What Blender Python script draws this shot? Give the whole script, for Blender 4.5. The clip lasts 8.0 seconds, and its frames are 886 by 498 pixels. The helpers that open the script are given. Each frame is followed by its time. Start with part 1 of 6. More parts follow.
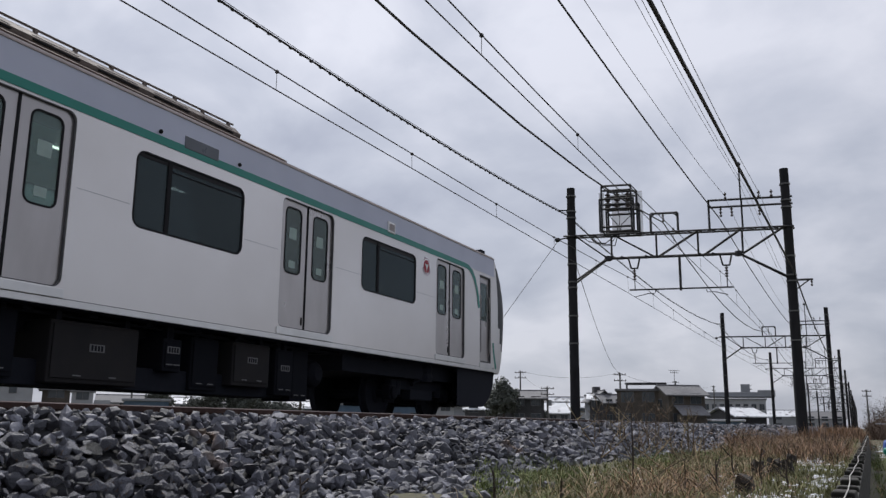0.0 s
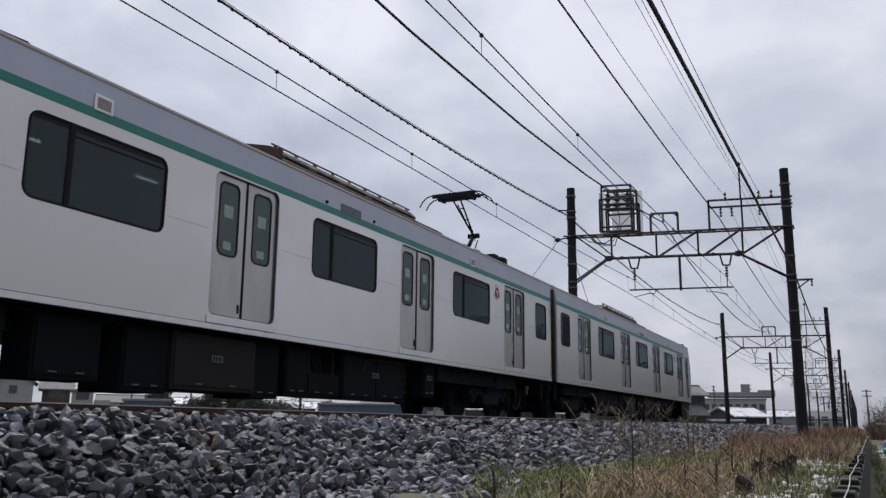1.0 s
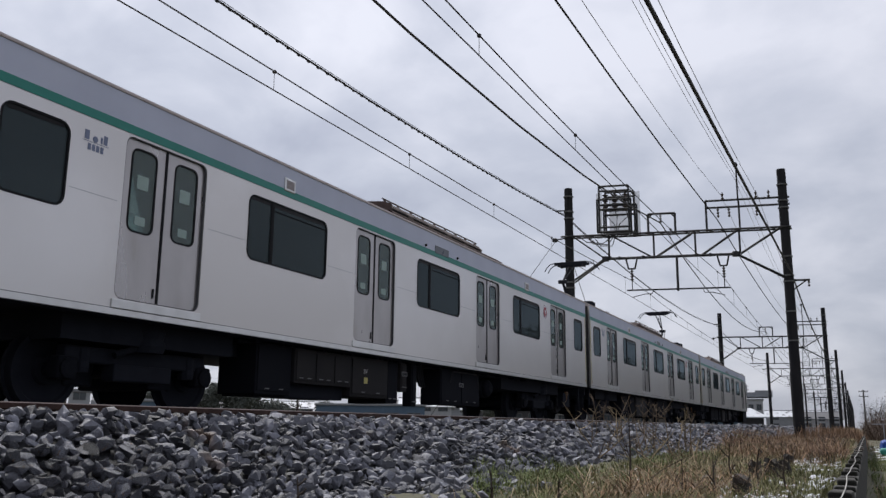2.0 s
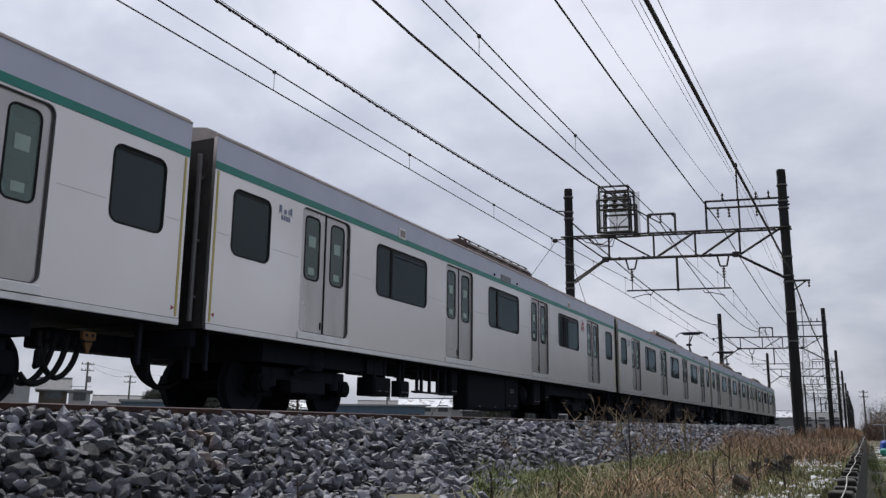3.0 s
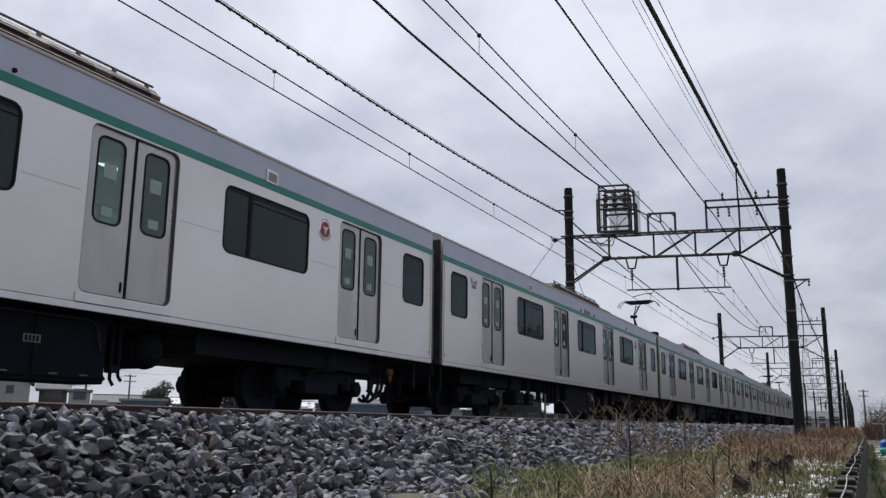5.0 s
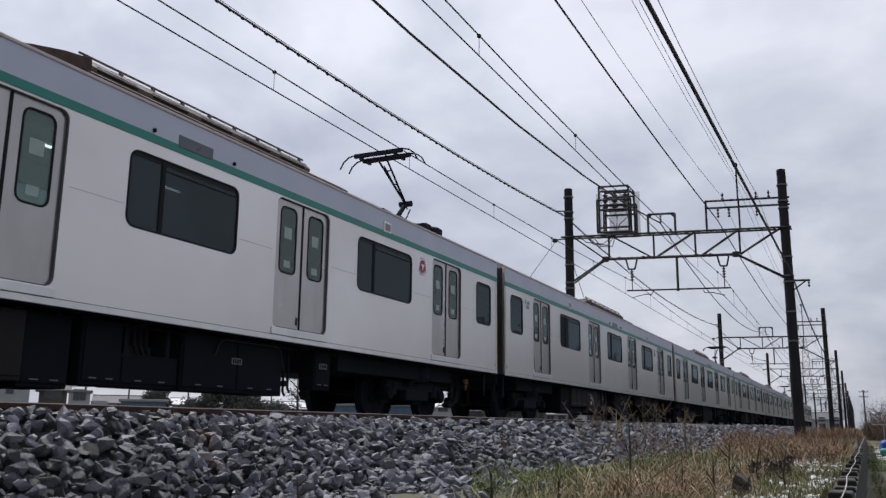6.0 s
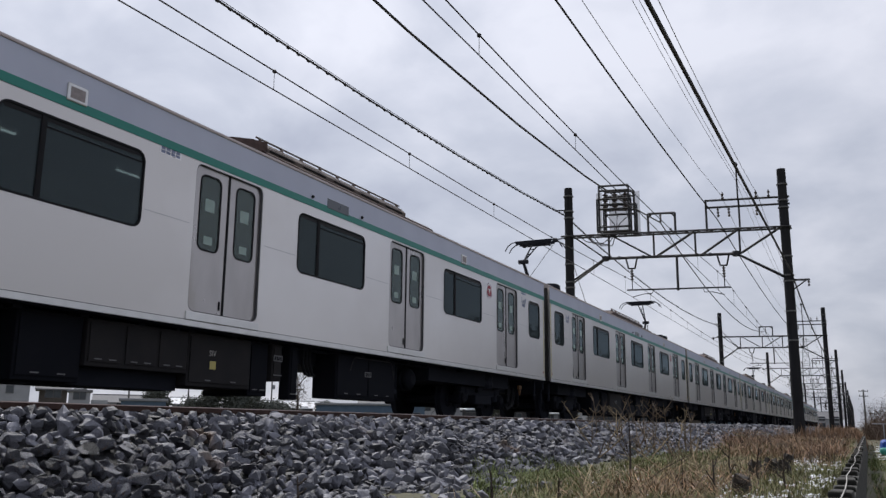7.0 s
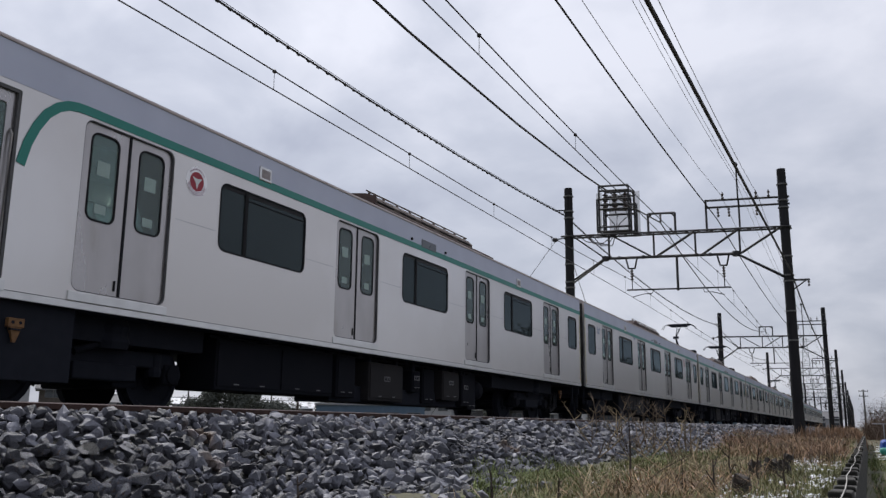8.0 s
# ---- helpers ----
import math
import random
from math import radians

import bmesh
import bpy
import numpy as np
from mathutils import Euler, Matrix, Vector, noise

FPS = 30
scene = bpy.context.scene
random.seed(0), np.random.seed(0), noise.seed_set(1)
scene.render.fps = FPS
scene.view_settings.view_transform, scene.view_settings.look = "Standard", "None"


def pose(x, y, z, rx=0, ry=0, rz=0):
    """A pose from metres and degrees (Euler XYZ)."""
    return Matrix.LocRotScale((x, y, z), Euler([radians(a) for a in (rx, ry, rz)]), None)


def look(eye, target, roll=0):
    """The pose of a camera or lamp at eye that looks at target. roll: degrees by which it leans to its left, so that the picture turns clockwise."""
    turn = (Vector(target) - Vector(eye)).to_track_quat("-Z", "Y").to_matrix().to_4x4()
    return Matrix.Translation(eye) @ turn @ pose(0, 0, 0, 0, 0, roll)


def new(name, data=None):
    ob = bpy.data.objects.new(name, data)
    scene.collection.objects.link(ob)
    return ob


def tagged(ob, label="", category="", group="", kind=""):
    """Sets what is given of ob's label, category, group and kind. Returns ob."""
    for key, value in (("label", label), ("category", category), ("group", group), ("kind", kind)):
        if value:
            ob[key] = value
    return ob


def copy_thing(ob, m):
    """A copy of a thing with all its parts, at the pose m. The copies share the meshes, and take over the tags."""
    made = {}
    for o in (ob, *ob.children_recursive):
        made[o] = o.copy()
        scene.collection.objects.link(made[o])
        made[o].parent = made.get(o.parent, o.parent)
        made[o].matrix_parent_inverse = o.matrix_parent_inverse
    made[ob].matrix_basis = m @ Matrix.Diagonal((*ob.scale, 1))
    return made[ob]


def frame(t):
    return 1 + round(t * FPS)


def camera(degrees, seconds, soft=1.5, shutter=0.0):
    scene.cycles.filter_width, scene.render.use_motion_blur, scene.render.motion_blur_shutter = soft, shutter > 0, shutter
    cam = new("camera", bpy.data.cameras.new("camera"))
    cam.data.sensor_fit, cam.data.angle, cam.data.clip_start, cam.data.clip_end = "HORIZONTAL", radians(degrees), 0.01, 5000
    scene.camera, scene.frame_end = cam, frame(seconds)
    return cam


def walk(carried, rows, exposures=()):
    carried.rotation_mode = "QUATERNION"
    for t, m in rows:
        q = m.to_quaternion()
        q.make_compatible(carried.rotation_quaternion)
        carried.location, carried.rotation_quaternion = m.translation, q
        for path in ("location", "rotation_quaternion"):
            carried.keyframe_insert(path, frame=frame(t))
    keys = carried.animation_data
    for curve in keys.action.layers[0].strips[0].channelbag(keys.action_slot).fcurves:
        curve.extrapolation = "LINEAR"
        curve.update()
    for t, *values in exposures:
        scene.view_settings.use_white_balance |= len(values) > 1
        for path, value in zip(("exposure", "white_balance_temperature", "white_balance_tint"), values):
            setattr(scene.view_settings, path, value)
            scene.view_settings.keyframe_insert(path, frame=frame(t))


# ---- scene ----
# rails lie along y, rail top at z = 0; the camera stands low beside the line
EYE = (0.0, 0.0, -0.1)


def aim(yaw, pitch, roll):
    """Camera pose from its yaw off the line, its pitch and roll in degrees."""
    a, b = radians(yaw), radians(pitch)
    d = Vector((math.sin(a) * math.cos(b), math.cos(a) * math.cos(b), math.sin(b)))
    return look(EYE, Vector(EYE) + d, roll)


cam = camera(55.05, 8.0, soft=1.4)
walk(cam, [(0.0, aim(-25.89, 11.67, 0.56)), (1.1, aim(-25.89, 11.67, 0.56)), (1.5, aim(-25.80, 11.67, 0.56)),
           (2.0, aim(-25.72, 11.69, 0.56)), (3.0, aim(-25.72, 11.72, 0.56)), (3.4, aim(-25.72, 11.67, 0.56)),
           (5.0, aim(-25.72, 11.67, 0.56)), (5.8, aim(-25.72, 11.71, 0.56)), (6.5, aim(-25.72, 11.71, 0.56)), (6.9, aim(-25.72, 11.67, 0.56)),
           (8.0, aim(-25.72, 11.67, 0.56))],
     [(0.0, -0.17, 6360, 10), (2.0, -0.10, 6360, 10), (4.0, -0.08, 6360, 10), (8.0, -0.07, 6360, 10)])
# ---- light: overcast sky with a veiled sun ----
SUN_EL, SUN_ROT = radians(50), radians(-46)
world = bpy.data.worlds.new("sky")
scene.world = world
world.use_nodes = True
wn, wl = world.node_tree.nodes, world.node_tree.links
wn.clear()


def wnode(kind, **values):
    n = wn.new(kind)
    for k, v in values.items():
        n.inputs[k].default_value = v
    return n


wout, wbg = wnode("ShaderNodeOutputWorld"), wnode("ShaderNodeBackground", Strength=0.12)
sky = wn.new("ShaderNodeTexSky")
sky.sky_type, sky.sun_disc = "NISHITA", False
sky.sun_elevation, sky.sun_rotation = SUN_EL, SUN_ROT
wco = wn.new("ShaderNodeTexCoord")
wsep = wn.new("ShaderNodeSeparateXYZ")
wl.new(wco.outputs["Generated"], wsep.inputs[0])
# clouds lie on a flat layer: direction divided by its height
wlift = wn.new("ShaderNodeMath")
wlift.operation = "ADD"
wlift.inputs[1].default_value = 0.42
wabs = wn.new("ShaderNodeMath")
wabs.operation = "ABSOLUTE"
wl.new(wsep.outputs["Z"], wabs.inputs[0])
wl.new(wabs.outputs[0], wlift.inputs[0])
wdiv = wn.new("ShaderNodeVectorMath")
wdiv.operation = "DIVIDE"
wcomb = wn.new("ShaderNodeCombineXYZ")
for k in range(3):
    wl.new(wlift.outputs[0], wcomb.inputs[k])
wl.new(wco.outputs["Generated"], wdiv.inputs[0])
wl.new(wcomb.outputs[0], wdiv.inputs[1])
wmap = wn.new("ShaderNodeMapping")
wmap.inputs["Location"].default_value = (0.37, 1.9, 0.0)
wl.new(wdiv.outputs[0], wmap.inputs["Vector"])
wbig = wnode("ShaderNodeTexNoise", Scale=1.7, Detail=5.0, Roughness=0.46, Distortion=0.25)
wfine = wnode("ShaderNodeTexNoise", Scale=4.2, Detail=6.0, Roughness=0.52, Distortion=0.3)
for n in (wbig, wfine):
    wl.new(wmap.outputs[0], n.inputs["Vector"])
wmixn = wn.new("ShaderNodeMix")
wmixn.inputs["Factor"].default_value = 0.45
wl.new(wbig.outputs["Fac"], wmixn.inputs["A"])
wl.new(wfine.outputs["Fac"], wmixn.inputs["B"])
wramp = wn.new("ShaderNodeValToRGB")
wl.new(wmixn.outputs["Result"], wramp.inputs["Fac"])
cr = wramp.color_ramp
cr.elements[0].position, cr.elements[0].color = 0.37, (4.0, 4.2, 5.0, 1)
cr.elements[1].position, cr.elements[1].color = 0.61, (6.9, 6.95, 7.6, 1)
e = cr.elements.new(0.47)
e.color = (5.0, 5.2, 5.95, 1)
wmix = wn.new("ShaderNodeMix")
wmix.data_type = "RGBA"
wmix.inputs["Factor"].default_value = 0.93
wl.new(sky.outputs[0], wmix.inputs[6])
wl.new(wramp.outputs[0], wmix.inputs[7])
# the cloud cover is dimmer towards the horizon
wfall = wn.new("ShaderNodeMapRange")
wfall.inputs["From Min"].default_value, wfall.inputs["From Max"].default_value = 0.0, 0.42
wfall.inputs["To Min"].default_value, wfall.inputs["To Max"].default_value = 0.87, 1.0
wl.new(wabs.outputs[0], wfall.inputs["Value"])
wdim = wn.new("ShaderNodeVectorMath")
wdim.operation = "SCALE"
wl.new(wmix.outputs[2], wdim.inputs[0])
wl.new(wfall.outputs[0], wdim.inputs["Scale"])
# and brighter round the veiled sun
wdot = wn.new("ShaderNodeVectorMath")
wdot.operation = "DOT_PRODUCT"
wdot.inputs[1].default_value = (math.sin(SUN_ROT) * math.cos(SUN_EL), math.cos(SUN_ROT) * math.cos(SUN_EL), math.sin(SUN_EL))
wl.new(wco.outputs["Generated"], wdot.inputs[0])
wglow = wn.new("ShaderNodeMapRange")
wglow.inputs["From Min"].default_value, wglow.inputs["From Max"].default_value = 0.1, 0.9
wglow.inputs["To Min"].default_value, wglow.inputs["To Max"].default_value = 0.74, 1.12
wl.new(wdot.outputs["Value"], wglow.inputs["Value"])
wlit = wn.new("ShaderNodeVectorMath")
wlit.operation = "SCALE"
wl.new(wdim.outputs[0], wlit.inputs[0])
wl.new(wglow.outputs[0], wlit.inputs["Scale"])
wl.new(wlit.outputs[0], wbg.inputs["Color"])
wl.new(wbg.outputs[0], wout.inputs["Surface"])

sun = new("sun", bpy.data.lights.new("sun", "SUN"))
sun.data.energy, sun.data.angle, sun.data.color = 3.6, radians(5), (1.0, 0.96, 0.90)
sun.matrix_world = look((0, 0, 50), Vector((0, 0, 50)) - Vector((math.sin(SUN_ROT) * math.cos(SUN_EL), math.cos(SUN_ROT) * math.cos(SUN_EL), math.sin(SUN_EL))))
# ---- materials ----
def mat(name, c1, c2=None, scale=6.0, rough=0.6, metal=0.0, bump=0.0, bump_scale=60.0, stain=None, stain_scale=1.2, stain_cut=0.6, stretch=(1, 1, 1), per=0.0, spec=0.5):
    """A grained surface: two colours mixed by noise, optional stains, bump, and a random shade for each piece."""
    m = bpy.data.materials.new(name)
    m.use_nodes = True
    n, l = m.node_tree.nodes, m.node_tree.links
    b = n["Principled BSDF"]
    b.inputs["Roughness"].default_value, b.inputs["Metallic"].default_value = rough, metal
    b.inputs["Specular IOR Level"].default_value = spec
    co, mp = n.new("ShaderNodeTexCoord"), n.new("ShaderNodeMapping")
    mp.inputs["Scale"].default_value = stretch
    l.new(co.outputs["Object"], mp.inputs["Vector"])

    def grain(s, detail=5.0):
        t = n.new("ShaderNodeTexNoise")
        t.inputs["Scale"].default_value, t.inputs["Detail"].default_value = s, detail
        l.new(mp.outputs[0], t.inputs["Vector"])
        return t

    def blend(fac, a, bb):
        x = n.new("ShaderNodeMix")
        x.data_type = "RGBA"
        l.new(fac, x.inputs["Factor"])
        for k, v in ((6, a), (7, bb)):
            if isinstance(v, tuple):
                x.inputs[k].default_value = (*v, 1)
            else:
                l.new(v, x.inputs[k])
        return x.outputs[2]

    def ramp(src, lo, hi):
        r = n.new("ShaderNodeMapRange")
        r.inputs["From Min"].default_value, r.inputs["From Max"].default_value = lo, hi
        l.new(src, r.inputs["Value"])
        return r.outputs[0]

    c2 = c2 or tuple(v * 0.82 for v in c1)
    g = grain(scale)
    col = blend(ramp(g.outputs["Fac"], 0.3, 0.7), c1, c2)
    if stain:
        col = blend(ramp(grain(stain_scale, 8.0).outputs["Fac"], stain_cut, stain_cut + 0.12), col, stain)
    if per:
        i = n.new("ShaderNodeObjectInfo")
        gi = n.new("ShaderNodeNewGeometry")
        add = n.new("ShaderNodeMath")
        add.operation = "ADD"
        l.new(i.outputs["Random"], add.inputs[0])
        l.new(gi.outputs["Random Per Island"], add.inputs[1])
        fr = n.new("ShaderNodeMath")
        fr.operation = "FRACT"
        l.new(add.outputs[0], fr.inputs[0])
        hs = n.new("ShaderNodeHueSaturation")
        mr = n.new("ShaderNodeMapRange")
        mr.inputs["To Min"].default_value, mr.inputs["To Max"].default_value = 1 - per, 1 + per
        l.new(fr.outputs[0], mr.inputs["Value"])
        l.new(mr.outputs[0], hs.inputs["Value"])
        l.new(col, hs.inputs["Color"])
        col = hs.outputs[0]
    l.new(col, b.inputs["Base Color"])
    rr = n.new("ShaderNodeMapRange")
    rr.inputs["To Min"].default_value, rr.inputs["To Max"].default_value = max(0.02, rough - 0.1), min(1, rough + 0.1)
    l.new(g.outputs["Fac"], rr.inputs["Value"])
    l.new(rr.outputs[0], b.inputs["Roughness"])
    if bump:
        bp = n.new("ShaderNodeBump")
        bp.inputs["Strength"].default_value, bp.inputs["Distance"].default_value = bump, 0.01
        l.new(grain(bump_scale).outputs["Fac"], bp.inputs["Height"])
        l.new(bp.outputs[0], b.inputs["Normal"])
    return m


def glass(name, tint, rough=0.02, inside_light=(0.1, 0.1, 0.1), inside_mix=0.0, ior=1.5, sheen=(0.7, 0.9, 1.0)):
    """Window glass: tinted see-through, a diffuse layer painting in interior light, and a gloss that grows at grazing
    angles.
    """
    m = bpy.data.materials.new(name)
    m.use_nodes = True
    n, l = m.node_tree.nodes, m.node_tree.links
    n.clear()
    o, mx = n.new("ShaderNodeOutputMaterial"), n.new("ShaderNodeMixShader")
    tr, gl, fr = n.new("ShaderNodeBsdfTransparent"), n.new("ShaderNodeBsdfGlossy"), n.new("ShaderNodeFresnel")
    tr.inputs["Color"].default_value = (*tint, 1)
    gl.inputs["Roughness"].default_value = rough
    gl.inputs["Color"].default_value = (*sheen, 1)
    fr.inputs["IOR"].default_value = ior
    l.new(fr.outputs[0], mx.inputs[0])
    # flat diffuse colour stands in for the light seen through the car
    df, hz = n.new("ShaderNodeBsdfDiffuse"), n.new("ShaderNodeMixShader")
    df.inputs["Color"].default_value = (*inside_light, 1)
    hz.inputs[0].default_value = inside_mix
    l.new(tr.outputs[0], hz.inputs[1])
    l.new(df.outputs[0], hz.inputs[2])
    l.new(hz.outputs[0], mx.inputs[1])
    l.new(gl.outputs[0], mx.inputs[2])
    l.new(mx.outputs[0], o.inputs["Surface"])
    return m


def glow(name, color, strength):
    m = bpy.data.materials.new(name)
    m.use_nodes = True
    b = m.node_tree.nodes["Principled BSDF"]
    b.inputs["Base Color"].default_value = (*color, 1)
    b.inputs["Emission Color"].default_value = (*color, 1)
    b.inputs["Emission Strength"].default_value = strength
    return m


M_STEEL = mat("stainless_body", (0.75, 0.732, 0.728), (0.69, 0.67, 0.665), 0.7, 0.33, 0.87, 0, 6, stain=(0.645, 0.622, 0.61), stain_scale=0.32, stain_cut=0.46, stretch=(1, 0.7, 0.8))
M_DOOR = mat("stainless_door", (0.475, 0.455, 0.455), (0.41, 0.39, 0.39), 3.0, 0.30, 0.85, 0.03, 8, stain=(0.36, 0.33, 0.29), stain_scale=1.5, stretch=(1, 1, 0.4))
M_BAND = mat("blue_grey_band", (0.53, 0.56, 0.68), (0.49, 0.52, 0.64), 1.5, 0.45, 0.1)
M_GREEN = mat("green_stripe", (0.014, 0.235, 0.19), (0.014, 0.215, 0.175), 3.0, 0.4)
M_ROOF = mat("roof_grey", (0.50, 0.45, 0.44), (0.42, 0.38, 0.37), 4.0, 0.8, 0, 0.1)
M_ROOFEDGE = mat("roof_edge", (0.52, 0.45, 0.43), (0.42, 0.365, 0.35), 6.0, 0.6)
M_RUST = mat("roof_unit_brown", (0.085, 0.05, 0.044), (0.05, 0.031, 0.028), 9.0, 0.85, 0, 0.2)
# bluish lift in these blacks paints in the lens veil over dark parts
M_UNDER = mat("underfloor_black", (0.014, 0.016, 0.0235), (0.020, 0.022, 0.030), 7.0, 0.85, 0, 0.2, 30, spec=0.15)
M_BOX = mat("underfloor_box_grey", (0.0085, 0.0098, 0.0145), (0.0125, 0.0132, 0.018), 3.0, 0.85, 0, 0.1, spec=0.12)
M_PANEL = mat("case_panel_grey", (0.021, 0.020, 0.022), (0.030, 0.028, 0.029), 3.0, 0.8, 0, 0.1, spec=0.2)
M_RUBBER = mat("black_rubber", (0.010, 0.0105, 0.013), (0.015, 0.0155, 0.018), 8.0, 0.75, spec=0.2)
M_PLATE = mat("white_plate", (0.75, 0.75, 0.75), (0.68, 0.68, 0.68), 9.0, 0.5)
M_YELLOW = mat("yellow_trim", (0.55, 0.47, 0.14), (0.48, 0.42, 0.16), 9.0, 0.6)
M_ORANGE = mat("rusty_orange", (0.22, 0.11, 0.035), (0.14, 0.07, 0.03), 20.0, 0.7)
M_RED = mat("emblem_red", (0.36, 0.02, 0.04), (0.33, 0.02, 0.04), 9.0, 0.5)
M_BLUEMARK = mat("blue_marking", (0.19, 0.225, 0.35), (0.175, 0.21, 0.32), 9.0, 0.5)
M_INNER = mat("interior_wall", (0.55, 0.60, 0.58), (0.50, 0.55, 0.53), 3.0, 0.5)
M_SEAT = mat("seat_green", (0.04, 0.20, 0.16), (0.05, 0.24, 0.18), 12.0, 0.9)
M_FLOORIN = mat("interior_floor", (0.16, 0.15, 0.14), (0.13, 0.12, 0.12), 8.0, 0.5)
M_TUBE = glow("lamp_tube", (1.0, 0.95, 0.85), 6.0)
# interior brightness painted into the panes; sheen colour dimmed to darken the mirrored sky
M_GLASS = glass("dark_window_glass", (0.24, 0.285, 0.305), inside_light=(0.098, 0.12, 0.13), inside_mix=0.46, ior=1.33, sheen=(0.42, 0.52, 0.56))
M_DGLASS = glass("door_window_glass", (0.68, 0.82, 0.78), inside_light=(0.27, 0.325, 0.315), inside_mix=0.40, ior=1.4, sheen=(0.55, 0.66, 0.70))
# stained concrete, painted near black for poles standing against the light
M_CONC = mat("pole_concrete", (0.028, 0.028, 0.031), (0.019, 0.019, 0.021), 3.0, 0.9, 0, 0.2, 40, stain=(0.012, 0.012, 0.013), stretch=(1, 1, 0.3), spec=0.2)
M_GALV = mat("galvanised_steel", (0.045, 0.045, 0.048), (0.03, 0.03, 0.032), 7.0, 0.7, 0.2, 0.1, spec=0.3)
M_WIRE = mat("wire_dark", (0.03, 0.03, 0.033), (0.045, 0.042, 0.04), 10.0, 0.7, 0.2)
M_COPPER = mat("wire_grey", (0.24, 0.24, 0.25), (0.20, 0.20, 0.21), 10.0, 0.6, 0.3)
M_PORC = mat("insulator_brown", (0.05, 0.04, 0.04), (0.08, 0.06, 0.05), 10.0, 0.4)
M_RAIL = mat("rail_rust", (0.062, 0.037, 0.03), (0.04, 0.025, 0.022), 14.0, 0.9, 0, 0.2, spec=0.2)
M_RAILTOP = mat("rail_head", (0.30, 0.235, 0.21), (0.24, 0.19, 0.17), 8.0, 0.4, 0.6)
M_SLEEPER = mat("concrete_sleeper", (0.33, 0.31, 0.29), (0.27, 0.25, 0.23), 8.0, 0.9, 0, 0.2)
M_BALLAST = mat("ballast_stone", (0.188, 0.190, 0.218), (0.060, 0.062, 0.076), 11.0, 0.66, 0, 0.8, 70, stain=(0.165, 0.11, 0.072), stain_scale=2.2, stain_cut=0.61, per=0.72, spec=0.4)
# near black: the shade in the gaps between stones is put into this colour
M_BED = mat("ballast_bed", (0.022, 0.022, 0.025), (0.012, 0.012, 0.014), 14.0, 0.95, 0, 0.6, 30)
M_SOIL = mat("field_ground", (0.10, 0.085, 0.055), (0.07, 0.075, 0.035), 1.5, 0.95, 0, 0.5, 20, stain=(0.16, 0.13, 0.08), stain_scale=0.6)
M_GRASS = mat("green_grass", (0.155, 0.19, 0.060), (0.10, 0.122, 0.042), 3.0, 0.85, per=0.55)
M_DRY = mat("dry_grass", (0.275, 0.178, 0.098), (0.15, 0.096, 0.056), 3.0, 0.9, per=0.85)
M_STALK = mat("dry_stalk", (0.17, 0.125, 0.085), (0.11, 0.08, 0.055), 5.0, 0.9, per=0.4)
M_BRUSH = mat("red_brown_brush", (0.29, 0.178, 0.108), (0.175, 0.108, 0.068), 3.0, 0.9, per=0.6)
# dark streaked concrete; shade of the wall's path-side face is put into the colour
M_WALLC = mat("mossy_concrete", (0.046, 0.042, 0.037), (0.026, 0.025, 0.022), 5.0, 0.95, 0, 0.4, 30, stain=(0.013, 0.013, 0.010), stain_scale=3.0, stain_cut=0.5, stretch=(1, 1, 0.5))
M_STICK = mat("pale_sticker", (0.36, 0.47, 0.44), (0.31, 0.41, 0.385), 9.0, 0.6)
M_SILL = mat("polished_sill", (0.72, 0.72, 0.72), (0.64, 0.64, 0.64), 5.0, 0.33, 0.8)
M_SEAM = mat("seam_grey", (0.50, 0.50, 0.51), (0.46, 0.46, 0.47), 5.0, 0.4, 0.7)
M_GRILLE = mat("vent_grille", (0.36, 0.32, 0.32), (0.28, 0.25, 0.25), 30.0, 0.7)
M_DISPLAY = mat("display_face", (0.10, 0.115, 0.14), (0.09, 0.10, 0.12), 5.0, 0.3)
M_CASE = mat("dull_steel", (0.42, 0.40, 0.39), (0.30, 0.28, 0.27), 6.0, 0.5, 0.5)
M_LATCH = mat("latch_grey", (0.16, 0.16, 0.165), (0.12, 0.12, 0.125), 9.0, 0.5)
# dark grey with lighter brownish blotches
M_ENDWALL = mat("end_wall_grime", (0.05, 0.046, 0.045), (0.032, 0.03, 0.03), 5.0, 0.8, stain=(0.085, 0.07, 0.062), stain_scale=2.0)
M_MASK = mat("black_mask", (0.012, 0.013, 0.015), (0.016, 0.016, 0.018), 3.0, 0.35, spec=0.15)
M_SCREEN = mat("pale_screen", (0.70, 0.71, 0.72), (0.62, 0.63, 0.64), 30.0, 0.7)
M_SCREEN.node_tree.nodes["Principled BSDF"].inputs["Alpha"].default_value = 0.35
M_HBROWN = mat("brown_render", (0.105, 0.09, 0.077), (0.075, 0.065, 0.056), 2.0, 0.9, stain=(0.055, 0.048, 0.042), stain_scale=0.8)
M_HDARK = mat("dark_cladding", (0.07, 0.07, 0.075), (0.05, 0.05, 0.054), 2.0, 0.9)
M_HWHITE = mat("white_render", (0.40, 0.41, 0.43), (0.34, 0.35, 0.37), 1.0, 0.9, stain=(0.4, 0.4, 0.4), stain_scale=0.5)
M_HGREY = mat("grey_render", (0.28, 0.29, 0.31), (0.24, 0.25, 0.27), 1.0, 0.9)
M_HBLUE = mat("blue_grey_sheet", (0.10, 0.155, 0.225), (0.08, 0.125, 0.185), 1.0, 0.8)
M_TILE = mat("grey_roof_tile", (0.20, 0.20, 0.21), (0.14, 0.14, 0.15), 4.0, 0.85, bump=0.3, bump_scale=12)
M_PANE = mat("far_window_pane", (0.05, 0.06, 0.07), (0.07, 0.08, 0.09), 2.0, 0.15)
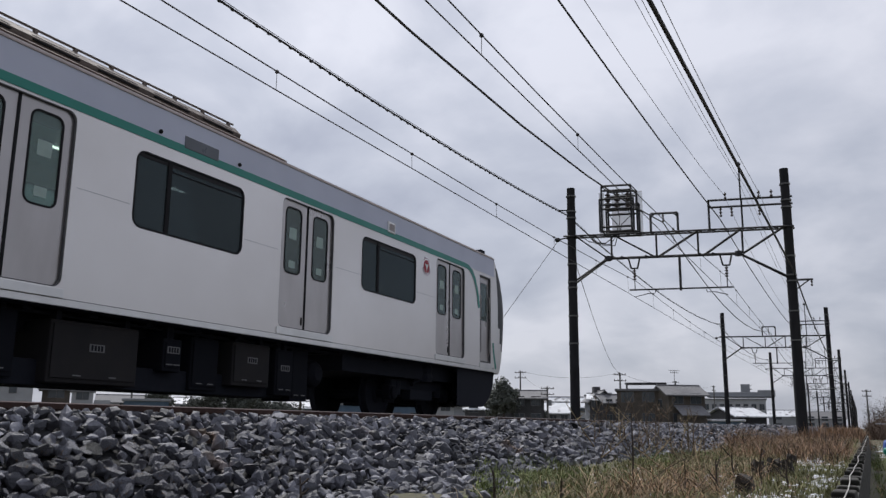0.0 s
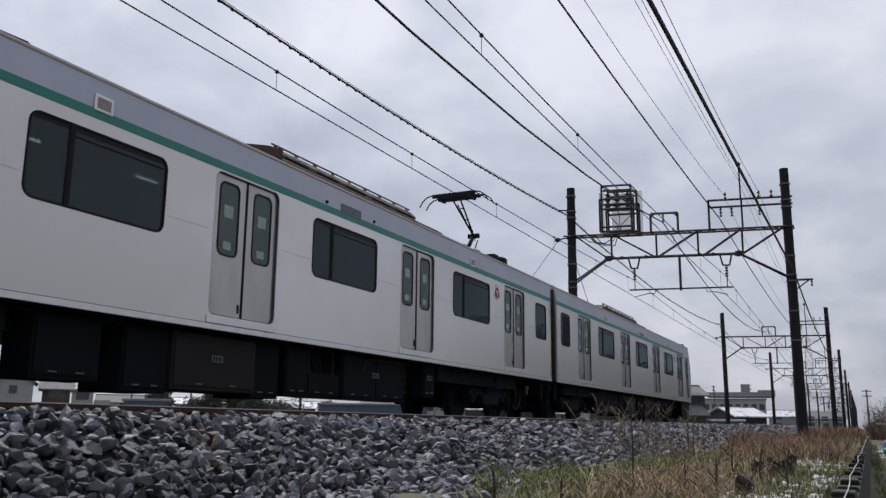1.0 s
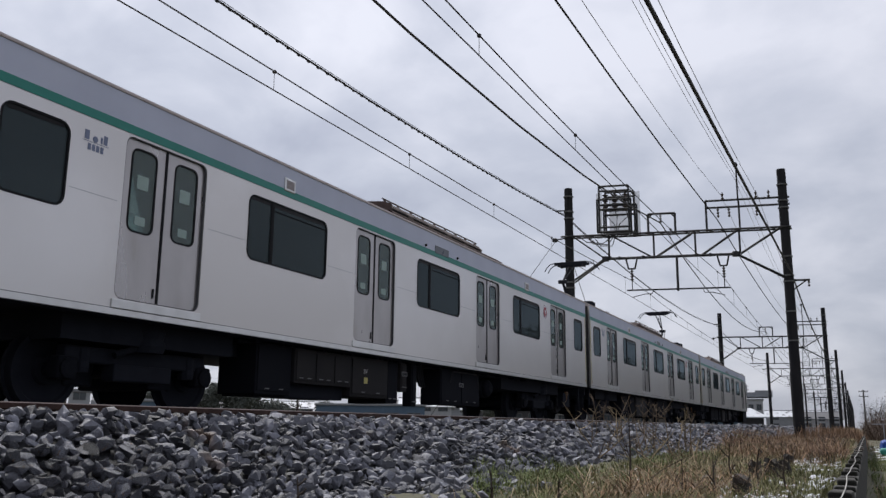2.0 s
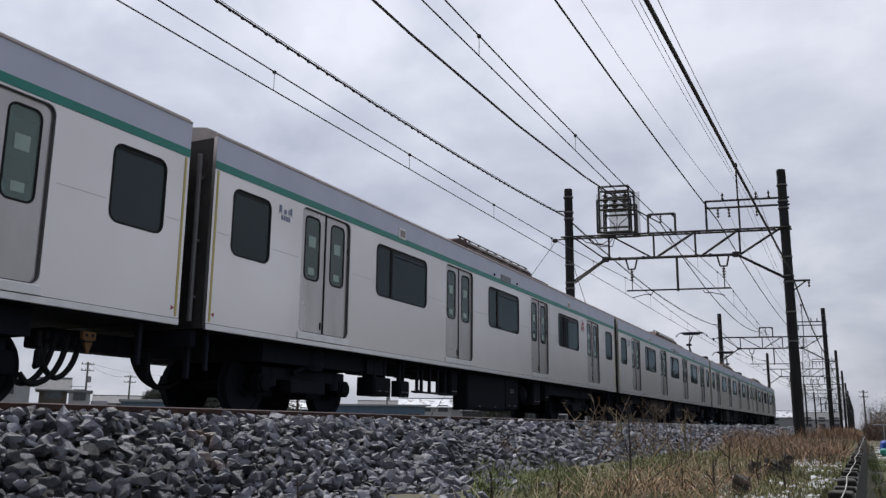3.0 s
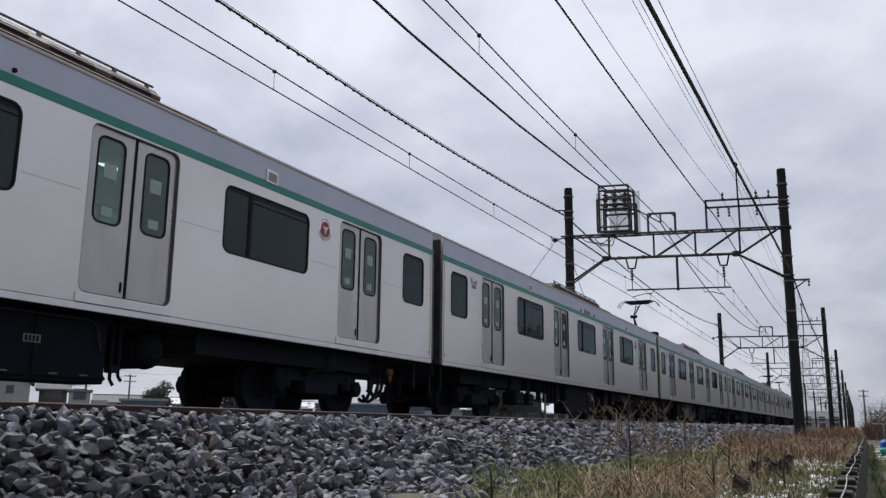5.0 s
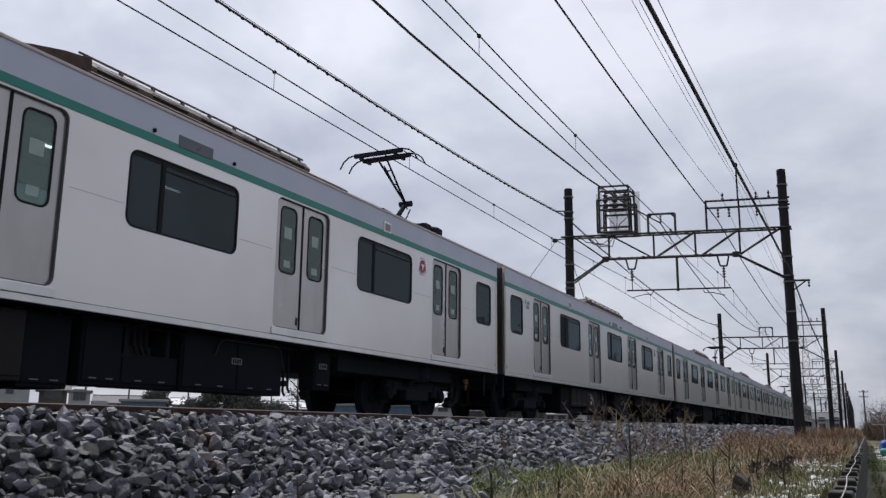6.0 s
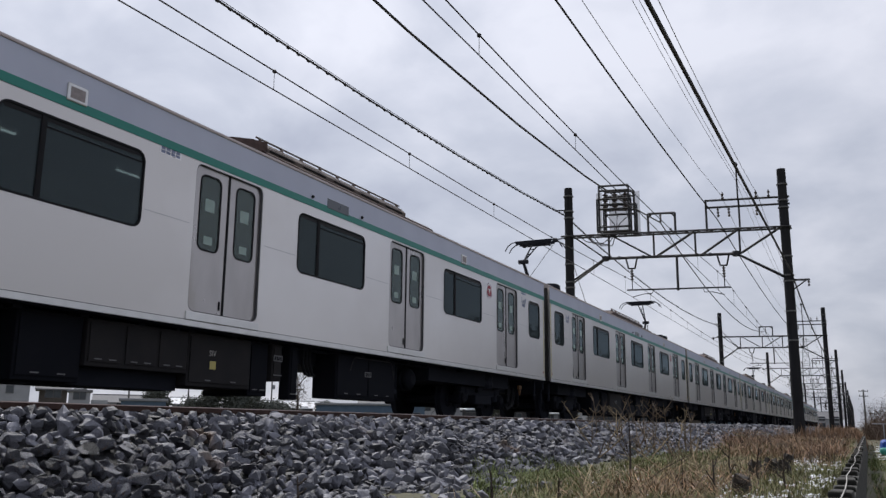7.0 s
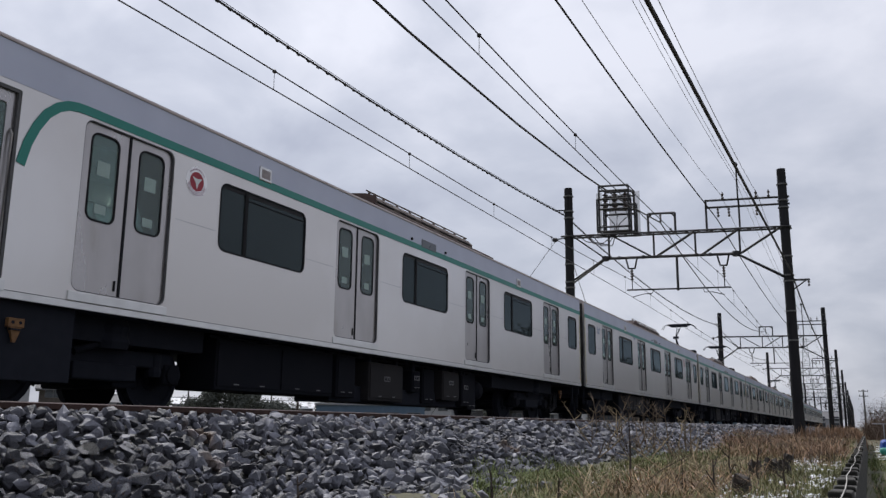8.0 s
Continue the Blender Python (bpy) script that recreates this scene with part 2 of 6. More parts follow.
M_FRAME = mat("window_frame_alu", (0.16, 0.16, 0.165), (0.12, 0.12, 0.125), 2.0, 0.6)
# leaf green lightened and greyed: the air's haze is painted into it
M_LEAF = mat("dark_evergreen_leaf", (0.105, 0.114, 0.10), (0.072, 0.08, 0.07), 2.0, 0.9, per=0.4)
M_BARK = mat("bark", (0.07, 0.055, 0.045), (0.045, 0.036, 0.03), 6.0, 0.95)
M_WOODPOLE = mat("utility_pole_grey", (0.16, 0.155, 0.15), (0.12, 0.118, 0.115), 3.0, 0.9)
M_STUMP = mat("rotten_dark_wood", (0.022, 0.02, 0.018), (0.04, 0.033, 0.028), 12.0, 0.95, bump=0.5, bump_scale=25)
M_TARP = mat("blue_tarp", (0.02, 0.09, 0.42), (0.025, 0.07, 0.32), 4.0, 0.5)
M_TARPG = mat("green_tarp", (0.03, 0.28, 0.22), (0.03, 0.22, 0.18), 4.0, 0.5)
M_STRAW = mat("pale_straw", (0.33, 0.26, 0.16), (0.22, 0.165, 0.10), 6.0, 0.9, per=0.7)
M_GRASS2 = mat("olive_weed", (0.185, 0.19, 0.078), (0.125, 0.125, 0.055), 3.0, 0.9, per=0.5)
M_DARKSTEM = mat("dark_stem", (0.06, 0.045, 0.035), (0.04, 0.03, 0.025), 5.0, 0.9)
M_HBROWN2 = mat("weathered_boards", (0.108, 0.094, 0.079), (0.075, 0.065, 0.055), 3.0, 0.9, stain=(0.048, 0.043, 0.037), stain_scale=1.0, stretch=(1, 1, 0.3))
M_TOWER = mat("pale_tower_steel", (0.55, 0.57, 0.60), (0.48, 0.50, 0.53), 2.0, 0.7)
M_TWIG = mat("hedge_twig", (0.12, 0.08, 0.06), (0.085, 0.06, 0.045), 2.0, 0.95, per=0.4)
M_SCRUB = mat("dull_scrub", (0.09, 0.085, 0.055), (0.06, 0.06, 0.04), 2.0, 0.95, per=0.4)
M_SCREEN2 = mat("pale_rope", (0.45, 0.44, 0.42), (0.36, 0.35, 0.33), 12.0, 0.9)
M_ROOFCASE = mat("roof_case_brown_grey", (0.185, 0.15, 0.138), (0.10, 0.08, 0.072), 7.0, 0.7, 0.1)
M_BAND2 = mat("pale_clamp", (0.12, 0.12, 0.12), (0.09, 0.09, 0.09), 9.0, 0.6)
M_ARC = mat("emblem_arc_mauve", (0.42, 0.30, 0.36), (0.38, 0.27, 0.33), 9.0, 0.5)
M_EMBLEM = mat("emblem_pale_disc", (0.80, 0.785, 0.785), (0.76, 0.745, 0.745), 9.0, 0.3, 0.8)
M_JAMB = mat("door_jamb_grey", (0.10, 0.10, 0.105), (0.075, 0.075, 0.08), 6.0, 0.6)
M_ROOFSNOW = mat("melting_roof_snow", (0.72, 0.74, 0.78), (0.58, 0.60, 0.64), 1.2, 0.7, 0, 0.3, 8, stain=(0.17, 0.17, 0.185), stain_scale=0.7, stain_cut=0.54)
M_SLUSH = mat("grey_slush", (0.64, 0.66, 0.69), (0.5, 0.52, 0.55), 5.0, 0.7, 0, 0.3, 20)
# ---- building helpers ----
def part(name, bm, material, parent=None, label="", smooth=False):
    """Link a bmesh as one mesh object, under a thing or part."""
    me = bpy.data.meshes.new(name)
    bm.normal_update()
    bm.to_mesh(me)
    bm.free()
    me.materials.append(material)
    if smooth:
        me.shade_smooth()
    ob = new(name, me)
    if parent is not None:
        ob.parent = parent
    if label:
        ob["label"] = label
    return ob


def twin(ob, m, parent=None):
    """One more object on the same mesh."""
    o = new(ob.name.split(".")[0], ob.data)
    o.parent = parent if parent is not None else ob.parent
    o.matrix_basis = m
    return o


def empty(name, m=None):
    ob = new(name)
    ob.empty_display_size = 0.2
    if m is not None:
        ob.matrix_basis = m
    return ob


def box(bm, x0, x1, y0, y1, z0, z1, bevel=0.0):
    vs = [bm.verts.new((x, y, z)) for x in (x0, x1) for y in (y0, y1) for z in (z0, z1)]
    fs = [bm.faces.new([vs[i] for i in q]) for q in ((0, 1, 3, 2), (4, 6, 7, 5), (0, 4, 5, 1), (2, 3, 7, 6), (0, 2, 6, 4), (1, 5, 7, 3))]
    if bevel:
        bmesh.ops.bevel(bm, geom=list({e for f in fs for e in f.edges}), offset=bevel, segments=2, affect="EDGES", profile=0.5)
    return bm


def rod(bm, a, b, r, r2=None, seg=8):
    """A tapered round bar from a to b."""
    a, b = Vector(a), Vector(b)
    d = b - a
    r2 = r if r2 is None else r2
    q = d.to_track_quat("Z", "Y")
    rings = []
    for c, rad in ((a, r), (b, r2)):
        rings.append([bm.verts.new(c + q @ Vector((rad * math.cos(2 * math.pi * k / seg), rad * math.sin(2 * math.pi * k / seg), 0))) for k in range(seg)])
    for k in range(seg):
        bm.faces.new((rings[0][k], rings[0][(k + 1) % seg], rings[1][(k + 1) % seg], rings[1][k]))
    bm.faces.new(rings[0][::-1])
    bm.faces.new(rings[1])
    return bm


def tube(bm, pts, r, seg=6):
    """A bent round bar through points."""
    pts = [Vector(p) for p in pts]
    rings = []
    for i, p in enumerate(pts):
        d = (pts[min(i + 1, len(pts) - 1)] - pts[max(i - 1, 0)]).normalized()
        q = d.to_track_quat("Z", "Y")
        rad = r[i] if isinstance(r, (list, tuple)) else r
        rings.append([bm.verts.new(p + q @ Vector((rad * math.cos(2 * math.pi * k / seg), rad * math.sin(2 * math.pi * k / seg), 0))) for k in range(seg)])
    for a, b in zip(rings, rings[1:]):
        for k in range(seg):
            bm.faces.new((a[k], a[(k + 1) % seg], b[(k + 1) % seg], b[k]))
    bm.faces.new(rings[0][::-1])
    bm.faces.new(rings[-1])
    return bm


def lathe(bm, centre, axis, profile, seg=12):
    """Rings of (offset along the axis, radius) round an axis."""
    q = Vector(axis).to_track_quat("Z", "Y")
    c = Vector(centre)
    rings = [[bm.verts.new(c + q @ Vector((r * math.cos(2 * math.pi * k / seg), r * math.sin(2 * math.pi * k / seg), h))) for k in range(seg)] for h, r in profile]
    for a, b in zip(rings, rings[1:]):
        for k in range(seg):
            bm.faces.new((a[k], a[(k + 1) % seg], b[(k + 1) % seg], b[k]))
    bm.faces.new(rings[0][::-1])
    bm.faces.new(rings[-1])
    return bm


def rounded(u0, u1, v0, v1, r, n=4):
    """A rounded rectangle as a list of (u, v)."""
    out = []
    for cu, cv, a0 in ((u1 - r, v1 - r, 0), (u0 + r, v1 - r, 90), (u0 + r, v0 + r, 180), (u1 - r, v0 + r, 270)):
        for k in range(n + 1):
            a = radians(a0 + 90 * k / n)
            out.append((cu + r * math.cos(a), cv + r * math.sin(a)))
    return out


def plate(bm, outer, holes, x, thick):
    """A plate in the plane x, outline and holes given as (y, z), thick towards -x (or +x if negative)."""
    edges = []
    for loop in (outer, *holes):
        vs = [bm.verts.new((x, u, v)) for u, v in loop]
        edges += [bm.edges.new((vs[i], vs[(i + 1) % len(vs)])) for i in range(len(vs))]
    g = bmesh.ops.triangle_fill(bm, use_beauty=True, use_dissolve=False, edges=edges)
    fs = [f for f in g["geom"] if isinstance(f, bmesh.types.BMFace)]
    ex = bmesh.ops.extrude_face_region(bm, geom=fs)
    vs = [v for v in ex["geom"] if isinstance(v, bmesh.types.BMVert)]
    bmesh.ops.translate(bm, verts=vs, vec=(-thick, 0, 0))
    bmesh.ops.recalc_face_normals(bm, faces=bm.faces[:])
    return bm


def strip(bm, profile, y0, y1, closed=True):
    """Extrude a cross-section, a list of (x, z), along y."""
    a = [bm.verts.new((x, y0, z)) for x, z in profile]
    b = [bm.verts.new((x, y1, z)) for x, z in profile]
    n = len(profile)
    for k in range(n if closed else n - 1):
        bm.faces.new((a[k], a[(k + 1) % n], b[(k + 1) % n], b[k]))
    if closed:
        bm.faces.new(a[::-1])
        bm.faces.new(b)
    bmesh.ops.recalc_face_normals(bm, faces=bm.faces[:])
    return bm


def B():
    return bmesh.new()
# ---- ground, ballast, tracks ----
TRACK_X, NEAR_X = -8.37, -4.64
GROUND = -0.5


def profile_z(x):
    """Height of the ballast and the field across the line."""
    pts = [(-1500, -1.0), (-15, -1.0), (-12.8, -0.55), (-11.6, -0.2), (-5.6, -0.2), (-3.7, -0.16), (-3.45, -0.092), (-3.2, -0.084), (-2.45, -0.46), (-1.5, -0.5), (-0.12, -0.5), (0.06, -0.8), (3.0, -0.8), (1500, -0.9)]
    for (a, za), (b, zb) in zip(pts, pts[1:]):
        if x <= b:
            return za + (zb - za) * max(0, (x - a)) / (b - a)
    return pts[-1][1]


def build_ground():
    xs = [-1500, -300, -60, -15, -12.8] + [-2.4 + 0.16 * k for k in range(15)] + [-0.06, 0.12, 0.4, 1, 3, 10, 60, 300, 1500]
    ys = [-300, -30, 0] + [1 + 0.5 * k for k in range(60)] + [35, 45, 60, 90, 150, 300, 700, 1500, 4000]
    bm = B()
    rows = []
    for y in ys:
        rows.append([bm.verts.new((x, y, (profile_z(x) if x > -2.5 or x < -12.7 else -0.6) + (0.03 * noise.noise((x * 2, y * 2, 0)) if -2.4 < x < 3 and y < 60 else 0))) for x in xs])
    for a, b in zip(rows, rows[1:]):
        for k in range(len(xs) - 1):
            bm.faces.new((a[k], a[k + 1], b[k + 1], b[k]))
    ob = part("ground", bm, M_SOIL, smooth=True)
    tagged(ob, "rough field ground with old grass and soil", "ground", kind="structure")
    bm = B()
    xs2 = [-13.2, -12.8, -11.6, -5.6, -3.7, -3.45, -3.2, -2.45, -2.2]
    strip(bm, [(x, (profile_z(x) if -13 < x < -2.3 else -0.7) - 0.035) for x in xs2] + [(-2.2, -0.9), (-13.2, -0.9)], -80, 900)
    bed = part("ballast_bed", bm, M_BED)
    tagged(bed, "crushed stone track bed, shade between stones put into its near-black colour", "track bed", kind="structure")
    return bed


BED = build_ground()


def build_rails():
    prof = [(-0.064, -0.153), (0.064, -0.153), (0.064, -0.142), (0.012, -0.125), (0.009, -0.045), (0.032, -0.036), (0.032, -0.006), (-0.032, -0.006), (-0.032, -0.036), (-0.009, -0.045), (-0.012, -0.125), (-0.064, -0.142)]
    for cx in (NEAR_X, TRACK_X):
        for s in (-1, 1):
            x = cx + s * 0.566
            r = part("rail", strip(B(), [(x + a, z) for a, z in prof], -80, 900), M_RAIL)
            tagged(r, "rust-brown steel rail with a worn bright head", "rail", group="rails")
            part("rail_head", strip(B(), [(x - 0.03, -0.006), (x + 0.03, -0.006), (x + 0.027, 0.0), (x - 0.027, 0.0)], -80, 900), M_RAILTOP, r)
            bm = B()
            for k in range(70):
                y = 1.0 + 0.6 * k
                for d in (-0.08, 0.08):
                    box(bm, x + d - 0.03, x + d + 0.03, y - 0.05, y + 0.05, -0.155, -0.125)
            part("rail_clip", bm, M_RAIL, r)["kind"] = "stuff"
    bm = B()
    for cx in (NEAR_X, TRACK_X):
        for k in range(330):
            y = -18 + 0.6 * k
            box(bm, cx - 1.0, cx + 1.0, y - 0.11, y + 0.11, -0.3, -0.156)
    tagged(part("sleepers", bm, M_SLEEPER), "grey concrete sleepers bedded in crushed stone", "sleeper", kind="stuff")


build_rails()


def rock_mesh(seed):
    """An angular crushed stone of unit size, as vertices and faces."""
    rnd = random.Random(seed)
    bm = B()
    ax = (1.0, rnd.uniform(0.58, 0.92), rnd.uniform(0.34, 0.66))
    for k in range(13):
        v = Vector((rnd.gauss(0, 1), rnd.gauss(0, 1), rnd.gauss(0, 1))).normalized()
        v = Vector(v[i] * ax[i] for i in range(3)) * rnd.uniform(0.85, 1.1)
        bm.verts.new(v)
    bmesh.ops.convex_hull(bm, input=bm.verts[:])
    loose = [v for v in bm.verts if not v.link_faces]
    bmesh.ops.delete(bm, geom=loose, context="VERTS")
    bmesh.ops.recalc_face_normals(bm, faces=bm.faces[:])
    bm.verts.index_update()
    return bm


def build_stones():
    """Crushed stone over the shoulder: single stones nearest the camera, the rest as one sheet of stones."""
    shapes = []
    meshes = []
    for s in range(14):
        bm = rock_mesh(s)
        shapes.append((np.array([v.co[:] for v in bm.verts]), [[v.index for v in f.verts] for f in bm.faces]))
        me = bpy.data.meshes.new("stone")
        bm.to_mesh(me)
        me.materials.append(M_BALLAST)
        bm.free()
        meshes.append(me)
    rnd = random.Random(5)
    V, F, base = [], [], 0
    single = 0

    def put(x, y, size, lift):
        nonlocal base, single
        k = rnd.randrange(14)
        rot = Euler((rnd.gauss(0, 0.5), rnd.gauss(0, 0.5), rnd.uniform(0, 6.3))).to_matrix()
        z = profile_z(x) + lift
        if single < 300 and 2.2 < y < 3.6 and -3.0 < x and rnd.random() < 0.9:
            o = new("stone", meshes[k])
            o.parent = BED
            o.matrix_basis = Matrix.Translation((x, y, z)) @ rot.to_4x4() @ Matrix.Scale(size, 4)
            single += 1
            return
        co = shapes[k][0] @ np.array(rot).T * size + np.array((x, y, z))
        V.append(co)
        F.extend([[i + base for i in f] for f in shapes[k][1]])
        base += len(co)

    y = -6.0
    while y < 75:
        step = 0.13 if y < 1.6 else 0.048 if y < 4.5 else 0.054 if y < 8 else (0.066 if y < 16 else (0.09 if y < 28 else 0.15))
        x = -4.0 if y < 20 else -3.9
        reach = 0.5 if y < 5.5 else 0.0
        while x < -2.32 + reach:
            edge = max(0.0, (x + 2.55) / (0.23 + reach))
            if rnd.random() > edge * 0.75:
                s = step * rnd.choice((0.5, 0.62, 0.72, 0.85, 1.02, 1.25)) * (1.0 if y < 9 else 0.95)
                put(x + rnd.uniform(-0.5, 0.5) * step, y + rnd.uniform(-0.5, 0.5) * step, s, rnd.uniform(-0.022, 0.016) + 0.02 * noise.noise((x * 3, y * 3, 1)))
            x += step
        y += step
    # coarser stones between the rails and between the two tracks
    y = -6.0
    while y < 34:
        x = -11.4
        while x < -4.2:
            put(x + rnd.uniform(-0.06, 0.06), y + rnd.uniform(-0.06, 0.06), rnd.uniform(0.035, 0.065), rnd.uniform(-0.02, 0.0))
            x += 0.125
        y += 0.125
    me = bpy.data.meshes.new("loose_stones")
    me.from_pydata(np.concatenate(V).tolist(), [], F)
    me.materials.append(M_BALLAST)
    tagged(new("loose_stones", me), "angular grey crushed stones heaped beside the rail", "ballast", kind="stuff")


build_stones()
# ---- overhead line: portals every 46.8 m, wires between them ----
FIRST_Y, SPAN = 36.6, 46.8
POLE_L, POLE_R = (-11.0, -0.8), (-2.15, 0.9)


def skew(x):
    """Portals stand slightly askew to the line."""
    a = (x - POLE_L[0]) / (POLE_R[0] - POLE_L[0])
    return POLE_L[1] + a * (POLE_R[1] - POLE_L[1])


def P(x, z, d=0.0):
    return (x, skew(x) + d, z)


def bar(bm, a, b, w):
    """An angle bar between two points, square in section."""
    rod(bm, a, b, w * 0.72, seg=4)


def insulator(bm, x, y, z0, z1, r=0.07, n=4):
    prof = []
    for k in range(n):
        h = (z1 - z0) * k / n
        d = (z1 - z0) / n
        prof += [(h, r * 0.4), (h + d * 0.35, r), (h + d * 0.55, r), (h + d * 0.7, r * 0.4)]
    prof.append((z1 - z0, r * 0.4))
    lathe(bm, (x, y, z0), (0, 0, 1), prof, 10)


def build_portal(cage):
    p = empty("portal_mast")
    for (x, y), name in ((POLE_L, "pole"), (POLE_R, "pole")):
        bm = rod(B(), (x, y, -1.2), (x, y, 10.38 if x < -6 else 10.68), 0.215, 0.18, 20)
        po = part(name, bm, M_CONC, p, "weathered round concrete pole, backlit darkness put into its colour", smooth=False)
        for z in (10.0, 9.3, 9.0, 8.14, 6.9, 6.1, 5.85, 4.6, 3.4):
            bm = lathe(B(), (x, y, z), (0, 0, 1), [(-0.03, 0.195), (-0.03, 0.222), (0.03, 0.222), (0.03, 0.195)], 20)
            part("pole_band", bm, M_BAND2, po)
    zt, zb = 8.14, 7.1
    bm = B()
    for d in (-0.22, 0.22):
        box_pts = [P(-11.3, zt, d), P(-1.9, zt, d)]
        bar(bm, *box_pts, 0.06)
    for k in range(19):
        x = -11.2 + k * 0.5
        bar(bm, P(x, zt, -0.22), P(x + 0.25, zt, 0.22), 0.03)
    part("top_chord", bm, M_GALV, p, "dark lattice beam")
    bm = B()
    bar(bm, P(-9.5, zb), P(-4.1, zb), 0.085)
    for x in (-9.46, -4.12):
        lathe(bm, P(x, zb - 0.1), (0, 0, 1), [(0, 0.16), (0.2, 0.16)], 6)
    part("bottom_chord", bm, M_GALV, p)
    for x in (-9.3, -7.42, -5.72, -3.95):
        part("web_bar", (lambda b: (bar(b, P(x, zt), P(x, zb), 0.06), b)[1])(B()), M_GALV, p)
    for a, b in (((-10.8, zt), (-9.46, zb)), ((-9.2, zt), (-7.5, zb)), ((-7.35, zb), (-5.75, zt)), ((-5.5, zb), (-4.0, zt)), ((-3.95, zb), (-2.35, zt))):
        bm = B()
        bar(bm, P(*a, -0.06), P(*b, -0.06), 0.045)
        bar(bm, P(*a, 0.1), P(*b, 0.1), 0.045)
        part("web_bar", bm, M_GALV, p)
    for a, b in (((-9.46, zb), (-10.85, 6.12)), ((-4.1, zb), (-2.3, 6.05))):
        bm = B()
        bar(bm, P(*a, -0.08), P(*b, -0.16), 0.06)
        bar(bm, P(*a, 0.08), P(*b, 0.16), 0.06)
        part("knee_brace", bm, M_GALV, p)
    # registration pipe with droppers and steady arms
    bm = B()
    rod(bm, P(-6.5, zb), P(-6.5, 5.6), 0.055)
    rod(bm, P(-8.6, 5.68), P(-4.4, 5.68), 0.035)
    part("registration_pipe", bm, M_GALV, p)
    for x, s in ((TRACK_X, 1), (NEAR_X, -1)):
        bm = B()
        for d in (-0.24, 0.24):
            bar(bm, P(x + d, zb), P(x + d * 0.55, 6.62), 0.05)
        bar(bm, P(x - 0.14, 6.62), P(x + 0.14, 6.62), 0.05)
        for d in (-0.5, 0.5):
            lathe(bm, P(x + d, zb - 0.06), (0, 0, 1), [(0, 0.06), (0.14, 0.06)], 8)
        part("hanger_yoke", bm, M_GALV, p)
        bm = B()
        insulator(bm, x, skew(x), 6.1, 6.58, 0.075, 4)
        part("insulator", bm, M_PORC, p)
        rb = rod(B(), P(x, 6.12), P(x, 5.68), 0.02)
        part("drop_rod", rb, M_GALV, p)
        bm = tube(B(), [P(x + s * 0.85, 5.62), P(x + s * 0.8, 5.5), P(x + s * 0.5, 5.5), P(x, 5.37)], 0.018)
        part("steady_arm", bm, M_GALV, p)
    # hoop and side bracket with pins
    bm = B()
    for a, b in (((-7.62, zt), (-7.62, 9.02)), ((-7.62, 9.02), (-6.5, 9.02)), ((-6.5, 9.02), (-6.5, zt))):
        bar(bm, P(*a), P(*b), 0.07)
    for a, b in (((-7.62, 8.85), (-7.45, 9.02)), ((-6.67, 9.02), (-6.5, 8.85))):
        bar(bm, P(*a), P(*b), 0.05)
    h = part("wire_hoop", bm, M_GALV, p)
    bm = B()
    insulator(bm, -7.1, skew(-7.1), 8.62, 8.98, 0.06, 3)
    part("insulator", bm, M_PORC, h)
    bm = B()
    for z in (9.16, 9.47):
        bar(bm, P(-5.25, z), P(-1.9, z), 0.065)
    bar(bm, P(-5.22, zt), P(-5.22, 9.5), 0.065)
    bar(bm, P(-3.9, zt), P(-3.9, 9.5), 0.055)
    br = part("side_bracket", bm, M_GALV, p)
    rb = rod(B(), P(-3.92, 9.47), P(-3.92, 11.0), 0.035)
    lathe(rb, P(-3.94, 10.92), (0, 0, 1), [(0, 0.07), (0.1, 0.11), (0.2, 0.05)], 10)
    part("lightning_mast", rb, M_GALV, br)
    for x in (-4.53, -3.2, -2.7):
        bm = B()
        insulator(bm, x, skew(x), 9.48, 9.82, 0.06, 2)
        part("insulator", bm, M_PORC, br)
    for x in (-4.74, -4.3, -3.2):
        bm = B()
        insulator(bm, x, skew(x), 8.72, 9.14, 0.06, 3)
        part("insulator", bm, M_PORC, br)
    bm = B()
    bar(bm, P(-2.1, 5.9), P(-1.35, 5.9), 0.06)
    bar(bm, P(-2.0, 5.5), P(-1.5, 5.88), 0.04)
    cb = part("cable_bracket", bm, M_GALV, p)
    bm = B()
    insulator(bm, -1.4, skew(-1.4), 5.62, 5.88, 0.05, 2)
    part("insulator", bm, M_PORC, cb)
    part("outrigger", rod(B(), P(-11.1, 9.35, -0.1), P(-11.5, 9.37, -0.1), 0.03), M_GALV, p)
    bm = rod(B(), P(-11.0, 8.14), P(-11.62, 8.05), 0.03)
    lathe(bm, P(-11.62, 7.95), (0, 0, 1), [(0, 0.06), (0.04, 0.13), (0.14, 0.13), (0.18, 0.06)], 10)
    part("outrigger", bm, M_GALV, p)
    if cage:
        x0, x1, z0, z1 = -9.62, -8.2, 8.2, 10.25
        cg = part("switch_cage", rod(B(), P(x0, z0, 0.0), P(x1, z0, 0.0), 0.05, seg=4), M_GALV, p, "open steel cage with switchgear")
        for d in (-0.55, 0.55):
            for x in (x0, x1, x0 + 0.09, x1 - 0.09):
                bm = B()
                bar(bm, P(x, z0, d), P(x, z1 if x in (x0 + 0.09, x1 - 0.09) else z0 + 1.45, d), 0.062)
                part("cage_post", bm, M_GALV, cg)
            for z in (z0, z0 + 0.2, z0 + 1.0, z0 + 1.2, z0 + 1.45, z1 - 0.22, z1):
                wide = 0.0 if z in (z0, z0 + 1.45) else 0.09
                bm = B()
                bar(bm, P(x0 + wide, z, d), P(x1 - wide, z, d), 0.065)
